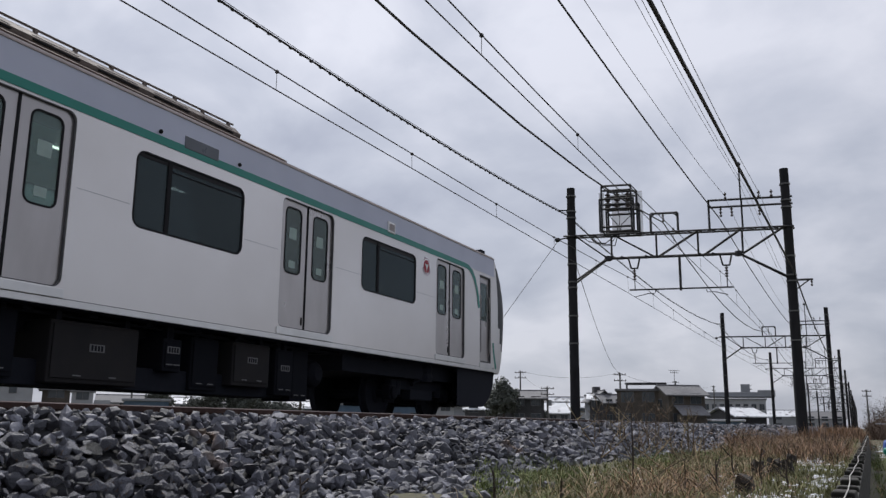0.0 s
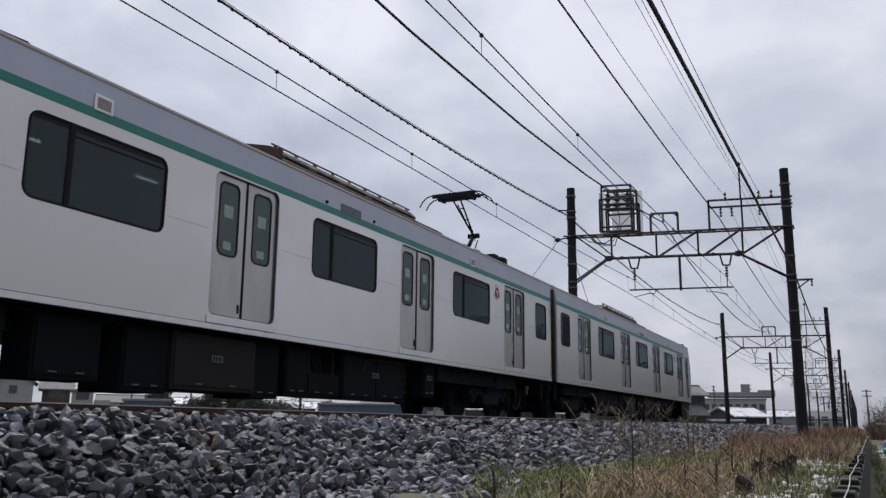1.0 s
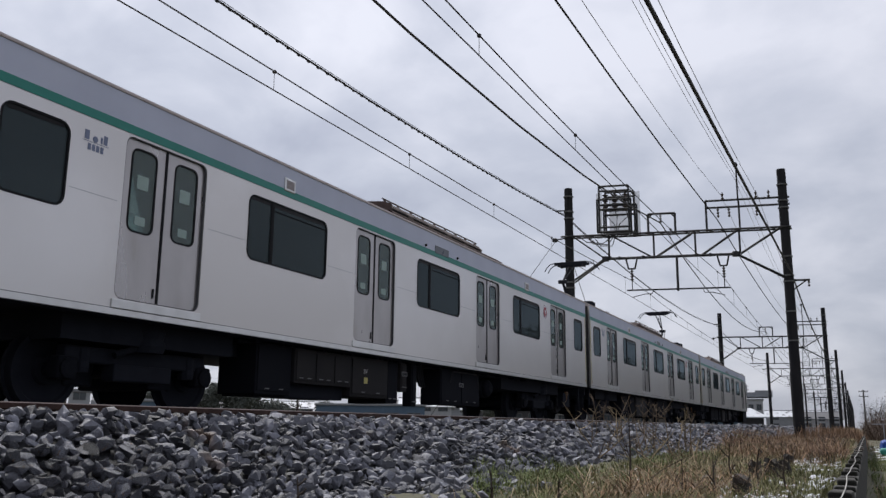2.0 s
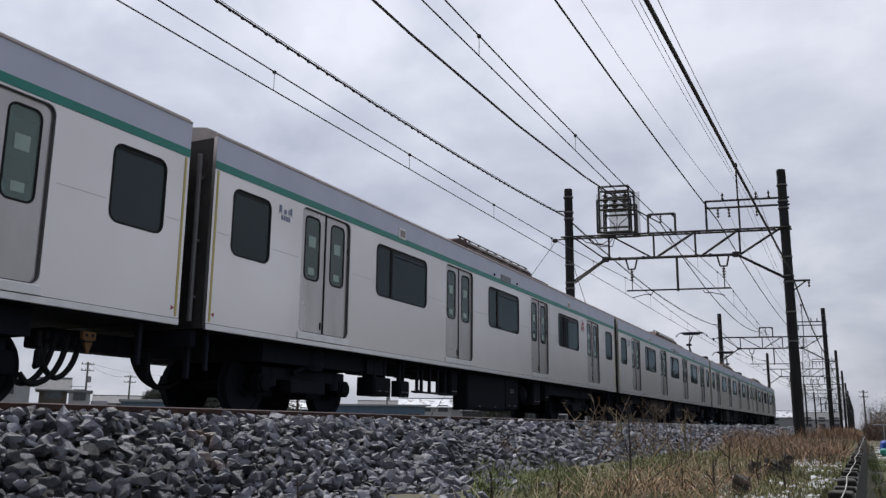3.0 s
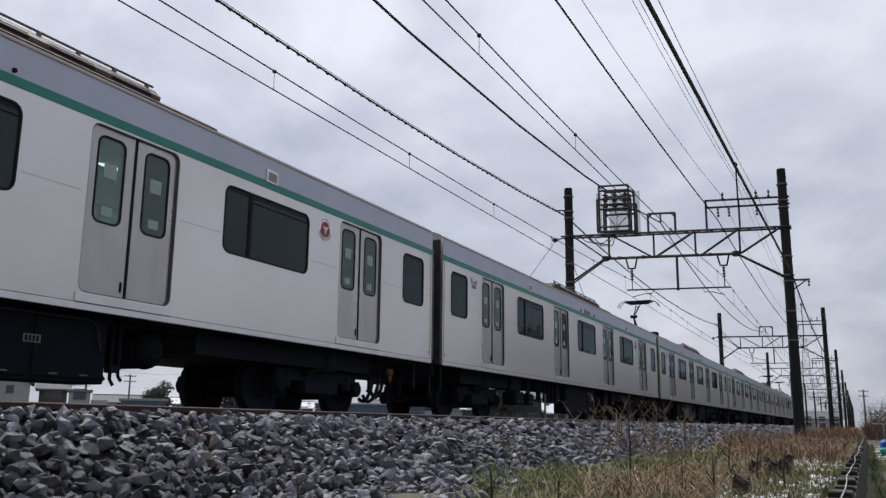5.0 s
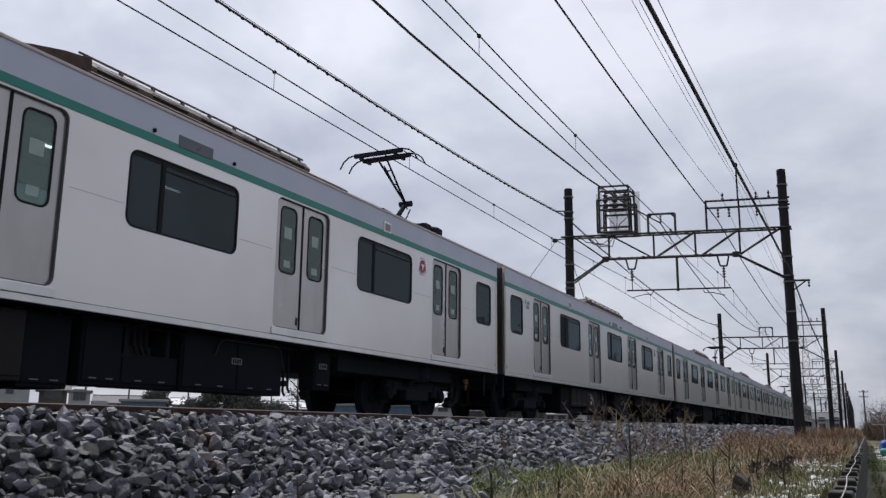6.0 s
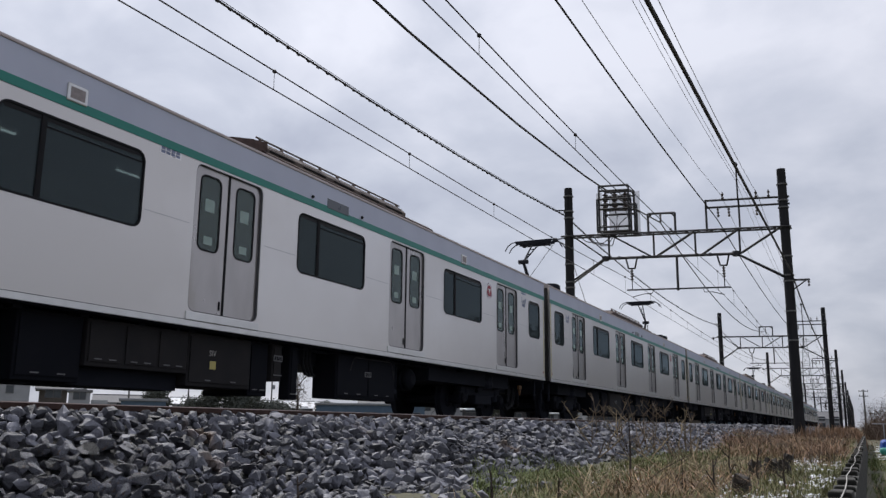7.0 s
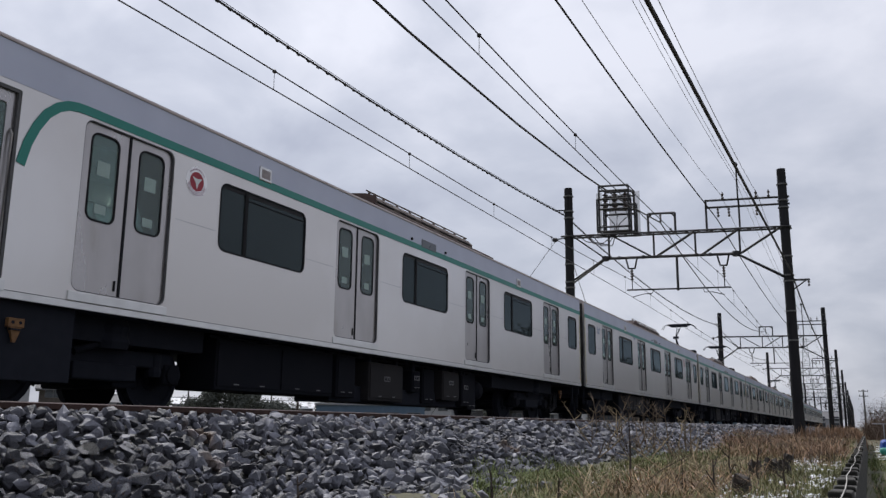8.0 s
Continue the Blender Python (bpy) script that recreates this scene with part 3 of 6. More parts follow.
                part("cage_bar", bm, M_GALV, cg)
        for x in (x0 + 0.09, x1 - 0.09):
            for z in (z0, z1):
                bm = B()
                bar(bm, P(x, z, -0.55), P(x, z, 0.55), 0.045)
                part("cage_bar", bm, M_GALV, cg)
        for d, x in ((0.6, x0 - 0.32), (0.6, x1 - 0.1)):
            part("screen", box(B(), x, x + 0.25, skew(x) + d, skew(x) + d + 0.01, z0 - 0.05, z1), M_SCREEN, cg, "pale mesh screen")
        part("screen", box(B(), x0 + 0.2, x1 - 0.2, skew(-8.9) + 0.62, skew(-8.9) + 0.63, z0 + 0.1, z1 - 0.1), M_SCREEN, cg)
        for x in (-9.35, -8.95, -8.5):
            bm = B()
            insulator(bm, x, skew(x) - 0.2, 9.2, 10.0, 0.13, 6)
            part("insulator", bm, M_PORC, cg)
        for k, x in enumerate((-9.35, -8.95, -8.5)):
            pts = [P(x, 9.3, -0.3), P(x + 0.12, 8.9, -0.35), P(-8.95 + 0.1 * k, 8.55, -0.35), P(-8.95 + 0.05 * k, 8.2, -0.3)]
            part("cable_loop", tube(B(), pts, 0.022), M_WIRE, cg)
        for k in range(3):
            part("cable_loop", tube(B(), [P(-10.6 + 0.3 * k, 8.2), P(-10.2 + 0.3 * k, 7.85 - 0.1 * k, -0.2), P(-9.5 + 0.2 * k, 7.75 - 0.06 * k, -0.2), P(-9.0, 8.2)], 0.022), M_WIRE, cg)
    tagged(p, "steel lattice portal on two concrete poles carrying overhead wires", "overhead line portal", group="portals over the tracks")
    return p


first = build_portal(True)
first.matrix_basis = pose(0, FIRST_Y, 0)
plain = build_portal(False)
plain.matrix_basis = pose(0, FIRST_Y + SPAN, 0)
for k in (-1, 2, 3, 4, 5, 6, 7, 8, 9, 10):
    copy_thing(plain, pose(0, FIRST_Y + SPAN * k, 0))


def sag(y, low, high):
    """Height of a wire that hangs between portals."""
    u = ((y - FIRST_Y) / SPAN) % 1.0
    return low + (high - low) * (2 * u - 1) ** 2


def build_wire(x, low, high, r, material, label, beads=0, last=9, rise=None):
    pts = []
    for k in range(-2, last):
        for j in range(8):
            y = FIRST_Y + SPAN * (k + j / 8)
            pts.append((x, y, rise[0] + rise[1] * y if rise and y < FIRST_Y else sag(y, low, high)))
    w = part("overhead_wire", tube(B(), pts, r, 6), material)
    tagged(w, label, "overhead wire", group="overhead wires")
    if beads:
        bm = B()
        for k in range(90):
            y = 6 + 0.42 * k
            lathe(bm, (x, y, sag(y, low, high) - 0.01), (0, 1, 0), [(-0.03, r * 1.0), (-0.03, r * 1.35), (0.03, r * 1.35), (0.03, r * 1.0)], 8)
        part("cable_clip", bm, material, w)["kind"] = "stuff"
    return w


for x, zc, low in ((TRACK_X, 5.345, 5.665), (NEAR_X, 5.26, 5.57)):
    build_wire(x, zc, zc + 0.02, 0.011, M_WIRE, "thin dark contact wire over the track")
    w = build_wire(x, low, 6.1, 0.012, M_WIRE, "dark messenger wire above the contact wire")
    for k in range(-3, 60):
        y = 10.8 + 4.85 * k
        zz = sag(y, low, 6.1)
        bm = rod(B(), (x, y, zc), (x, y, zz), 0.005, seg=5)
        lathe(bm, (x, y, zz - 0.035), (0, 0, 1), [(0, 0.012), (0.02, 0.035), (0.05, 0.035), (0.07, 0.012)], 8)
        part("dropper", bm, M_WIRE, w)
tw = build_wire(-11.45, 8.58, 9.37, 0.026, M_WIRE, "bundled cable clipped along its carrier wire", beads=1)
build_wire(-11.45, 8.64, 9.43, 0.008, M_WIRE, "thin carrier wire above a bundled cable")
build_wire(-7.12, 7.2, 8.62, 0.027, M_WIRE, "thick dark feeder cable")
build_wire(-4.74, 8.13, 8.55, 0.024, M_WIRE, "thick dark feeder cable")
build_wire(-4.53, 8.6, 9.58, 0.009, M_COPPER, "thin grey supply wire")
build_wire(-3.92, 9.43, 10.2, 0.008, M_COPPER, "thin grey earth wire on the mast tips")
build_wire(-3.5, 8.75, 9.5, 0.008, M_COPPER, "thin grey supply wire")
build_wire(-3.07, 8.57, 9.42, 0.010, M_COPPER, "thin grey supply wire")
build_wire(-2.0, 5.55, 6.13, 0.034, M_WIRE, "thick black cable slung along the poles", rise=(4.83, 0.0355))
g1 = part("guy_wire", rod(B(), (-11.6, FIRST_Y - 0.9, 8.0), (-19.0, FIRST_Y - 0.5, -1.0), 0.012, seg=5), M_WIRE)
tagged(g1, "taut steel guy wire from the pole top", "guy wire")
# ---- the train: ten cars, each 20 m between couplers, local y forwards, z up from the rail ----
PITCH, END = 4.81, 2.785
DOORS = [END + PITCH * k for k in range(4)]
SIDE = 1.385
# far side (-1) drawn taller only so sky shows low in the near panes
WINDOW_TOP = {1: 2.87, -1: 3.0}
WIN = [(DOORS[k] + DOORS[k + 1]) / 2 for k in range(3)]


def mirror(bm, side):
    if side < 0:
        bmesh.ops.scale(bm, vec=(-1, 1, 1), verts=bm.verts[:])
        bmesh.ops.reverse_faces(bm, faces=bm.faces[:])
    return bm


def ring(y0, y1, z0, z1, r, w):
    return rounded(y0, y1, z0, z1, r), [rounded(y0 + w, y1 - w, z0 + w, z1 - w, max(r - w, 0.01))]


def ribbon(bm, pts, w, x, t):
    """A flat band of width w along (y, z) points, proud of the plane x."""
    lo, hi = [], []
    for i, p in enumerate(pts):
        a, b = Vector(pts[max(i - 1, 0)]), Vector(pts[min(i + 1, len(pts) - 1)])
        d = (b - a).normalized()
        n = Vector((-d.y, d.x))
        lo.append(Vector(p) - n * w / 2)
        hi.append(Vector(p) + n * w / 2)
    a = [bm.verts.new((x + t, v.x, v.y)) for v in lo]
    b = [bm.verts.new((x + t, v.x, v.y)) for v in hi]
    a2 = [bm.verts.new((x, v.x, v.y)) for v in lo]
    b2 = [bm.verts.new((x, v.x, v.y)) for v in hi]
    for i in range(len(pts) - 1):
        bm.faces.new((a[i], a[i + 1], b[i + 1], b[i]))
        bm.faces.new((a2[i], a[i], a[i + 1], a2[i + 1])[::-1])
        bm.faces.new((b2[i], b[i], b[i + 1], b2[i + 1]))
    return bm


def make_door(car, c, side):
    """A pair of sliding leaves with a rubber seam, a frame and a sill plate."""
    for s in (-1, 1):
        y0, y1 = sorted((c + s * 0.012, c + s * 0.655))
        m = c + s * 0.335
        w0, w1 = m - 0.185, m + 0.185
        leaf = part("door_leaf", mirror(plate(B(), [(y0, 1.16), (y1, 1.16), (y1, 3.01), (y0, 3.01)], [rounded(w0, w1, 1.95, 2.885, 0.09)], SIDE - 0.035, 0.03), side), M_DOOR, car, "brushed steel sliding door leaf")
        part("window_rubber", mirror(plate(B(), *ring(w0 - 0.012, w1 + 0.012, 1.938, 2.897, 0.1, 0.022), SIDE - 0.030, 0.012), side), M_RUBBER, leaf)
        part("pane", mirror(plate(B(), rounded(w0, w1, 1.95, 2.885, 0.09), [], SIDE - 0.042, 0.006), side), M_DGLASS, leaf, "green tinted glass").visible_shadow = False
        part("sticker", mirror(plate(B(), rounded(m - 0.085, m + 0.085, 2.44, 2.6, 0.01), [], SIDE - 0.0395, 0.002), side), M_STICK, leaf)
        part("sticker", mirror(plate(B(), rounded(m - 0.075, m + 0.075, 2.03, 2.13, 0.01), [], SIDE - 0.0395, 0.002), side), M_STICK, leaf)
        if side > 0:
            part("blind_case", mirror(plate(B(), rounded(w0 + 0.01, w1 - 0.01, 2.76, 2.88, 0.05), [], SIDE - 0.06, 0.01), side), M_RUBBER, leaf)
        if s < 0:
            part("door_latch", mirror(box(B(), SIDE - 0.036, SIDE - 0.024, c - 0.075, c - 0.055, 1.25, 1.36), side), M_RUBBER, leaf)
    part("door_seal", mirror(box(B(), SIDE - 0.07, SIDE - 0.026, c - 0.016, c + 0.016, 1.175, 2.995), side), M_RUBBER, car)
    part("door_frame", mirror(plate(B(), *ring(c - 0.652, c + 0.652, 1.178, 2.992, 0.11, 0.014), SIDE - 0.008, 0.026), side), M_JAMB, car)
    part("door_sill", mirror(box(B(), SIDE - 0.02, SIDE + 0.018, c - 0.68, c + 0.68, 1.075, 1.172, 0.006), side), M_SILL, car)


def make_window(car, y0, y1, side, divider=None):
    zt = WINDOW_TOP[side]
    f = part("window", mirror(plate(B(), *ring(y0, y1, 1.985, zt, 0.125, 0.024), SIDE + 0.004, 0.04), side), M_RUBBER, car, "black framed fixed window")
    part("pane", mirror(plate(B(), rounded(y0 + 0.01, y1 - 0.01, 1.995, zt - 0.01, 0.115), [], SIDE - 0.014, 0.006), side), M_GLASS if side > 0 else M_DGLASS, f, "dark tinted glass" if side > 0 else "").visible_shadow = False
    if side > 0:
        part("window_header", mirror(box(B(), SIDE - 0.0135, SIDE - 0.009, y0 + 0.07, y1 - 0.07, 2.80, 2.845), side), M_MASK, f)
    if divider:
        part("mullion", mirror(box(B(), SIDE - 0.02, SIDE + 0.002, divider - 0.03, divider + 0.03, 1.995, zt - 0.01), side), M_RUBBER, f)
        part("transom", mirror(box(B(), SIDE - 0.0135, SIDE - 0.010, divider + 0.03, y1 - 0.026, 2.735, 2.752), side), M_RUBBER, f)


def make_emblem(car, y, z):
    """A round red emblem with a white three-armed mark, on a pale disc edged with arcs and small bars."""
    disc = part("emblem", lathe(B(), (SIDE + 0.001, y, z), (1, 0, 0), [(0, 0.185), (0.0015, 0.185)], 32), M_EMBLEM, car, "round red emblem with a white mark on a pale disc")
    part("emblem_ground", lathe(B(), (SIDE + 0.003, y, z), (1, 0, 0), [(0, 0.118), (0.003, 0.118)], 28), M_RED, disc)
    bm = B()
    star = []
    for k in range(6):
        a = radians(90 + 60 * k)
        r = 0.096 if k % 2 == 0 else 0.034
        star.append(bm.verts.new((SIDE + 0.0085, y - r * math.cos(a), z - r * math.sin(a))))
    hub = bm.verts.new((SIDE + 0.0085, y, z))
    for k in range(6):
        bm.faces.new((hub, star[k], star[(k + 1) % 6]))
    bmesh.ops.recalc_face_normals(bm, faces=bm.faces[:])
    part("emblem_mark", bm, M_PLATE, disc)
    for k, r in enumerate((0.132, 0.150, 0.168)):
        pts = [(y + r * math.cos(a), z + r * math.sin(a)) for a in (radians(v) for v in range(190 + 5 * k, 351 - 5 * k, 10))]
        part("emblem_arc", ribbon(B(), pts, 0.009, SIDE + 0.0025, 0.002), M_ARC, disc)
    for k in range(11):
        a = radians(40 + 10 * k)
        cy, cz = y + 0.152 * math.cos(a), z + 0.152 * math.sin(a)
        part("emblem_bar", box(B(), SIDE + 0.0025, SIDE + 0.0045, cy - 0.008, cy + 0.008, cz - 0.011, cz + 0.011), M_ARC, disc)


def make_bar_plate(car, y, z):
    """A small pale plate with two rows of blue bars."""
    pl = part("notice_plate", box(B(), SIDE + 0.0005, SIDE + 0.0015, y - 0.175, y + 0.165, z - 0.012, z + 0.084), M_EMBLEM, car, "small pale plate with blue bars")
    for k in range(4):
        for j in range(2):
            part("mark_bar", box(B(), SIDE + 0.002, SIDE + 0.0035, y - 0.16 + 0.08 * k, y - 0.095 + 0.08 * k, z + 0.04 * j, z + 0.032 + 0.04 * j), M_BLUEMARK, pl)


def make_mark(car, y, z, with_plate=False, digit=""):
    """Vehicle marks as plain bars and shapes in blue, each a piece under its rule line."""
    x0, x1 = SIDE + 0.001, SIDE + 0.003
    m = part("vehicle_mark", box(B(), x0, x1, y - 0.17, y + 0.17, z + 0.012, z + 0.018), M_BLUEMARK, car, "small blue marks and bars")
    if digit:
        cu = bpy.data.curves.new("mark_digit", "FONT")
        cu.body, cu.size, cu.align_x, cu.extrude = digit, 0.15, "CENTER", 0.001
        t = new("mark_digit", cu)
        t.data.materials.append(M_BLUEMARK)
        t.parent = m
        t.matrix_basis = Matrix.Translation((x1, y - 0.12, z + 0.03)) @ Matrix(((0, 0, 1, 0), (1, 0, 0, 0), (0, 1, 0, 0), (0, 0, 0, 1)))
    else:
        part("mark_bar", box(B(), x0, x1, y - 0.15, y - 0.09, z + 0.03, z + 0.13), M_BLUEMARK, m)
    for a, b, c, d in ((0.06, 0.085, 0.03, 0.1), (0.10, 0.15, 0.03, 0.13)):
        part("mark_bar", box(B(), x0, x1, y + a, y + b, z + c, z + d), M_BLUEMARK, m)
    part("mark_dot", lathe(B(), (x0, y - 0.01, z + 0.055), (1, 0, 0), [(0, 0.035), (0.002, 0.035)], 12), M_BLUEMARK, m)
    for k in range(4):
        part("mark_bar", box(B(), x0, x1, y - 0.1 + 0.055 * k, y - 0.06 + 0.055 * k, z - 0.075, z - 0.005), M_BLUEMARK, m)
    if with_plate:
        make_bar_plate(car, y, z + 0.215)


def make_bogie(car, yc):
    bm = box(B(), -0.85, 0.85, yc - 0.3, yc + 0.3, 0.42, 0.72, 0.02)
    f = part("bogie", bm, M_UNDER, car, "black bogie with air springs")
    for s in (-1, 1):
        bm = box(B(), s * 0.81 - 0.07, s * 0.81 + 0.07, yc - 1.08, yc + 1.08, 0.52, 0.70, 0.02)
        box(bm, s * 0.84 - 0.1, s * 0.84 + 0.1, yc - 0.45, yc + 0.45, 0.34, 0.53, 0.02)
        part("side_frame", bm, M_UNDER, f)
        part("air_spring", lathe(B(), (s * 0.88, yc, 0.68), (0, 0, 1), [(0, 0.24), (0.08, 0.27), (0.16, 0.24), (0.24, 0.26), (0.34, 0.22)], 14), M_UNDER, f)
        part("damper", rod(B(), (s * 0.98, yc - 0.5, 0.62), (s * 0.98, yc + 0.35, 0.9), 0.04), M_BOX, f)
        for d in (-1.05, 1.05):
            bm = box(B(), s * 0.82 - 0.09, s * 0.82 + 0.09, yc + d - 0.13, yc + d + 0.13, 0.33, 0.58, 0.03)
            lathe(bm, (s * 0.82, yc + d, 0.45), (s, 0, 0), [(0.08, 0.11), (0.12, 0.11), (0.13, 0.07)], 12)
            part("axle_box", bm, M_BOX, f)
            part("axle_spring", lathe(B(), (s * 0.82, yc + d * 0.78, 0.42), (0, 0, 1), [(0, 0.09), (0.06, 0.1), (0.12, 0.09), (0.18, 0.1), (0.26, 0.09)], 10), M_UNDER, f)
    for d in (-0.62, 0.62):
        part("traction_motor", box(B(), -0.6, 0.6, yc + d - 0.2, yc + d + 0.2, 0.28, 0.62, 0.03), M_UNDER, f)
    for d in (-1.05, 1.05):
        for s in (-1, 1):
            w = B()
            lathe(w, (s * 0.53, yc + d, 0.43), (s, 0, 0), [(-0.075, 0.455), (-0.045, 0.455), (-0.035, 0.43), (0.06, 0.425), (0.062, 0.36), (0.03, 0.34), (0.03, 0.16), (0.075, 0.14)], 28)
            part("wheel", w, M_UNDER, f)
        part("axle", rod(B(), (-0.84, yc + d, 0.43), (0.84, yc + d, 0.43), 0.08), M_UNDER, f)


HOSE_RUNS = [[(18.20, 0.80), (18.205, 0.62), (18.20, 0.46)],
             [(18.31, 0.80), (18.31, 0.60), (18.27, 0.47), (18.20, 0.44)],
             [(18.45, 0.78), (18.38, 0.50), (18.24, 0.31), (18.10, 0.26), (17.98, 0.30)],
             [(18.56, 0.78), (18.52, 0.56), (18.42, 0.38), (18.28, 0.28), (18.12, 0.26), (18.02, 0.36)],
             [(18.73, 0.76), (18.70, 0.56), (18.60, 0.40), (18.48, 0.33), (18.36, 0.38), (18.26, 0.53), (18.21, 0.78)]]


def make_hoses(car, front):
    """Coupling hoses that droop in loops at the car end, each a part of its own."""
    if front:
        runs = [[(0.96 - 0.025 * (k % 3), y + 0.07, z) for y, z in run] for k, run in enumerate(HOSE_RUNS)]
    else:
        runs = [[(0.12 - 0.05 * k, 0.30 + 0.13 * k, 0.95), (0.12 - 0.05 * k, 0.36 + 0.13 * k, 0.68), (0.12 - 0.05 * k, 0.50 + 0.11 * k, 0.48),
                 (0.12 - 0.05 * k, 0.70 + 0.08 * k, 0.37), (0.12 - 0.04 * k, 0.92 + 0.04 * k, 0.33 + 0.015 * k), (0.12 - 0.03 * k, 1.22, 0.44)] for k in range(4)]
    for run in runs:
        run = [Vector(p) for p in run]
        for _ in range(2):
            run = [run[0]] + [a.lerp(b, f) for a, b in zip(run, run[1:]) for f in (0.25, 0.75)] + [run[-1]]
        part("hose", tube(B(), run, 0.031, 8), M_RUBBER, car, "drooping black coupling hose")
    if not front:
        beam = part("end_beam", box(B(), 0.25, 1.16, 0.24, 0.34, 0.80, 1.0, 0.01), M_UNDER, car)
        for x in (0.45, 1.08):
            part("end_post", box(B(), x - 0.03, x + 0.03, 0.26, 0.32, 0.42, 0.80, 0.006), M_UNDER, beam)


def make_bracket(car, y, x):
    """A rusty plate with two bolt holes and a pointed tongue below it."""
    br = part("end_bracket", box(B(), x - 0.05, x, y - 0.085, y + 0.085, 0.75, 0.835, 0.004), M_ORANGE, car, "rusty orange bracket under the car end")
    bm = B()
    top = [bm.verts.new((x + d, y + e, 0.752)) for d, e in ((-0.045, -0.062), (-0.004, -0.062), (-0.004, 0.062), (-0.045, 0.062))]
    tip = [bm.verts.new((x + d, y + e, 0.61)) for d, e in ((-0.035, -0.014), (-0.012, -0.014), (-0.012, 0.014), (-0.035, 0.014))]
    for k in range(4):
        bm.faces.new((top[k], top[(k + 1) % 4], tip[(k + 1) % 4], tip[k]))
    bm.faces.new(tip)
    bm.faces.new(top)
    bmesh.ops.recalc_face_normals(bm, faces=bm.faces[:])
    part("bracket_tongue", bm, M_ORANGE, br)
    part("bracket_band", box(B(), x - 0.03, x + 0.004, y - 0.06, y + 0.06, 0.722, 0.738), M_UNDER, br)
    for d in (-0.04, 0.04):
        part("bolt_hole", lathe(B(), (x, y + d, 0.795), (1, 0, 0), [(0, 0.017), (0.003, 0.017)], 10), M_UNDER, br)


def gear_box(car, y0, y1, z0, z1, doors=1, tag=None, x=1.18, back=None):
    """An equipment case hung under the floor on both sides, with lids, handles and a maker's plate."""
    back = -x if back is None else back
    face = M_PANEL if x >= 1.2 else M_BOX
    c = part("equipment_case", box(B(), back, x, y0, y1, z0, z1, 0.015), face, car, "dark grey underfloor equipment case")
    w = (y1 - y0) / doors
    for k in range(doors):
        a = y0 + w * k
        part("lid", box(B(), x + 0.002, x + 0.016, a + 0.03, a + w - 0.03, z0 + 0.05, z1 - 0.04, 0.004), face, c)
        for h in (0.3, 0.7):
            part("latch", box(B(), x + 0.016, x + 0.022, a + w * h - 0.05, a + w * h + 0.05, z0 + 0.075, z0 + 0.088), M_LATCH, c)
    part("hanger", box(B(), back + 0.05, x - 0.05, y0 + 0.1, y0 + 0.16, z1, 1.0), M_UNDER, c)
    part("hanger", box(B(), back + 0.05, x - 0.05, y1 - 0.16, y1 - 0.1, z1, 1.0), M_UNDER, c)
    if tag == "plate":
        m, z = (y0 + y1) / 2, (z0 + z1) / 2 + 0.06
        pl = part("name_plate", box(B(), x + 0.016, x + 0.02, m - 0.1, m + 0.1, z - 0.04, z + 0.04), M_LATCH, c)
        bm = B()
        for k in range(4):
            box(bm, x + 0.0205, x + 0.022, m - 0.08 + 0.043 * k, m - 0.052 + 0.043 * k, z - 0.028, z + 0.028)
        part("lettering", bm, M_BOX, pl)
    if tag == "SIV":
        cu = bpy.data.curves.new("lettering", "FONT")
        cu.body, cu.size, cu.align_x = "SIV", 0.10, "CENTER"
        cu.extrude = 0.001
        t = new("lettering", cu)
        t.data.materials.append(M_CASE)
        t.parent = c
        t.matrix_basis = Matrix.Translation((x + 0.02, y0 + 0.42, 0.70)) @ Matrix(((0, 0, 1, 0), (1, 0, 0, 0), (0, 1, 0, 0), (0, 0, 0, 1)))
        part("warning_label", box(B(), x + 0.016, x + 0.019, y0 + 0.38, y0 + 0.49, 0.54, 0.64), M_YELLOW, c)


def make_guard(car, y0, y1):
    """A bent pipe guard round an equipment case."""
    pts = [(1.23, y0 - 0.06, 0.72), (1.23, y0, 0.86), (1.23, y0 + 0.08, 0.93), (1.23, y1 - 0.08, 0.93), (1.23, y1, 0.86), (1.23, y1 + 0.06, 0.62)]
    part("pipe_guard", tube(B(), pts, 0.010, 6), M_GALV, car, "bent steel pipe guard")


def make_tank(car, y, z, r=0.2):
    """A round air tank across the underframe, with two straps."""
    t = part("air_tank", lathe(B(), (0.3, y, z), (1, 0, 0), [(0, r * 0.5), (0.06, r * 0.9), (0.1, r), (0.74, r), (0.78, r * 0.9), (0.84, r * 0.5)], 20), M_BOX, car, "round black air tank")
    for x in (0.5, 0.95):
        part("strap", lathe(B(), (x, y, z), (1, 0, 0), [(0, r), (0, r + 0.012), (0.04, r + 0.012), (0.04, r)], 20), M_UNDER, t)


def make_drains(car, y):
    """Short drain pipes and a valve below the cases."""
    bm = B()
    for k, d in enumerate((0.0, 0.13, 0.24)):
        tube(bm, [(1.0, y + d, 0.95), (1.0, y + d, 0.40 - 0.05 * (k % 2)), (1.0, y + d + 0.05, 0.34 - 0.05 * (k % 2))], 0.02)
    box(bm, 0.95, 1.06, y + 0.08, y + 0.18, 0.42, 0.50, 0.01)
    part("drain_pipe", bm, M_UNDER, car)


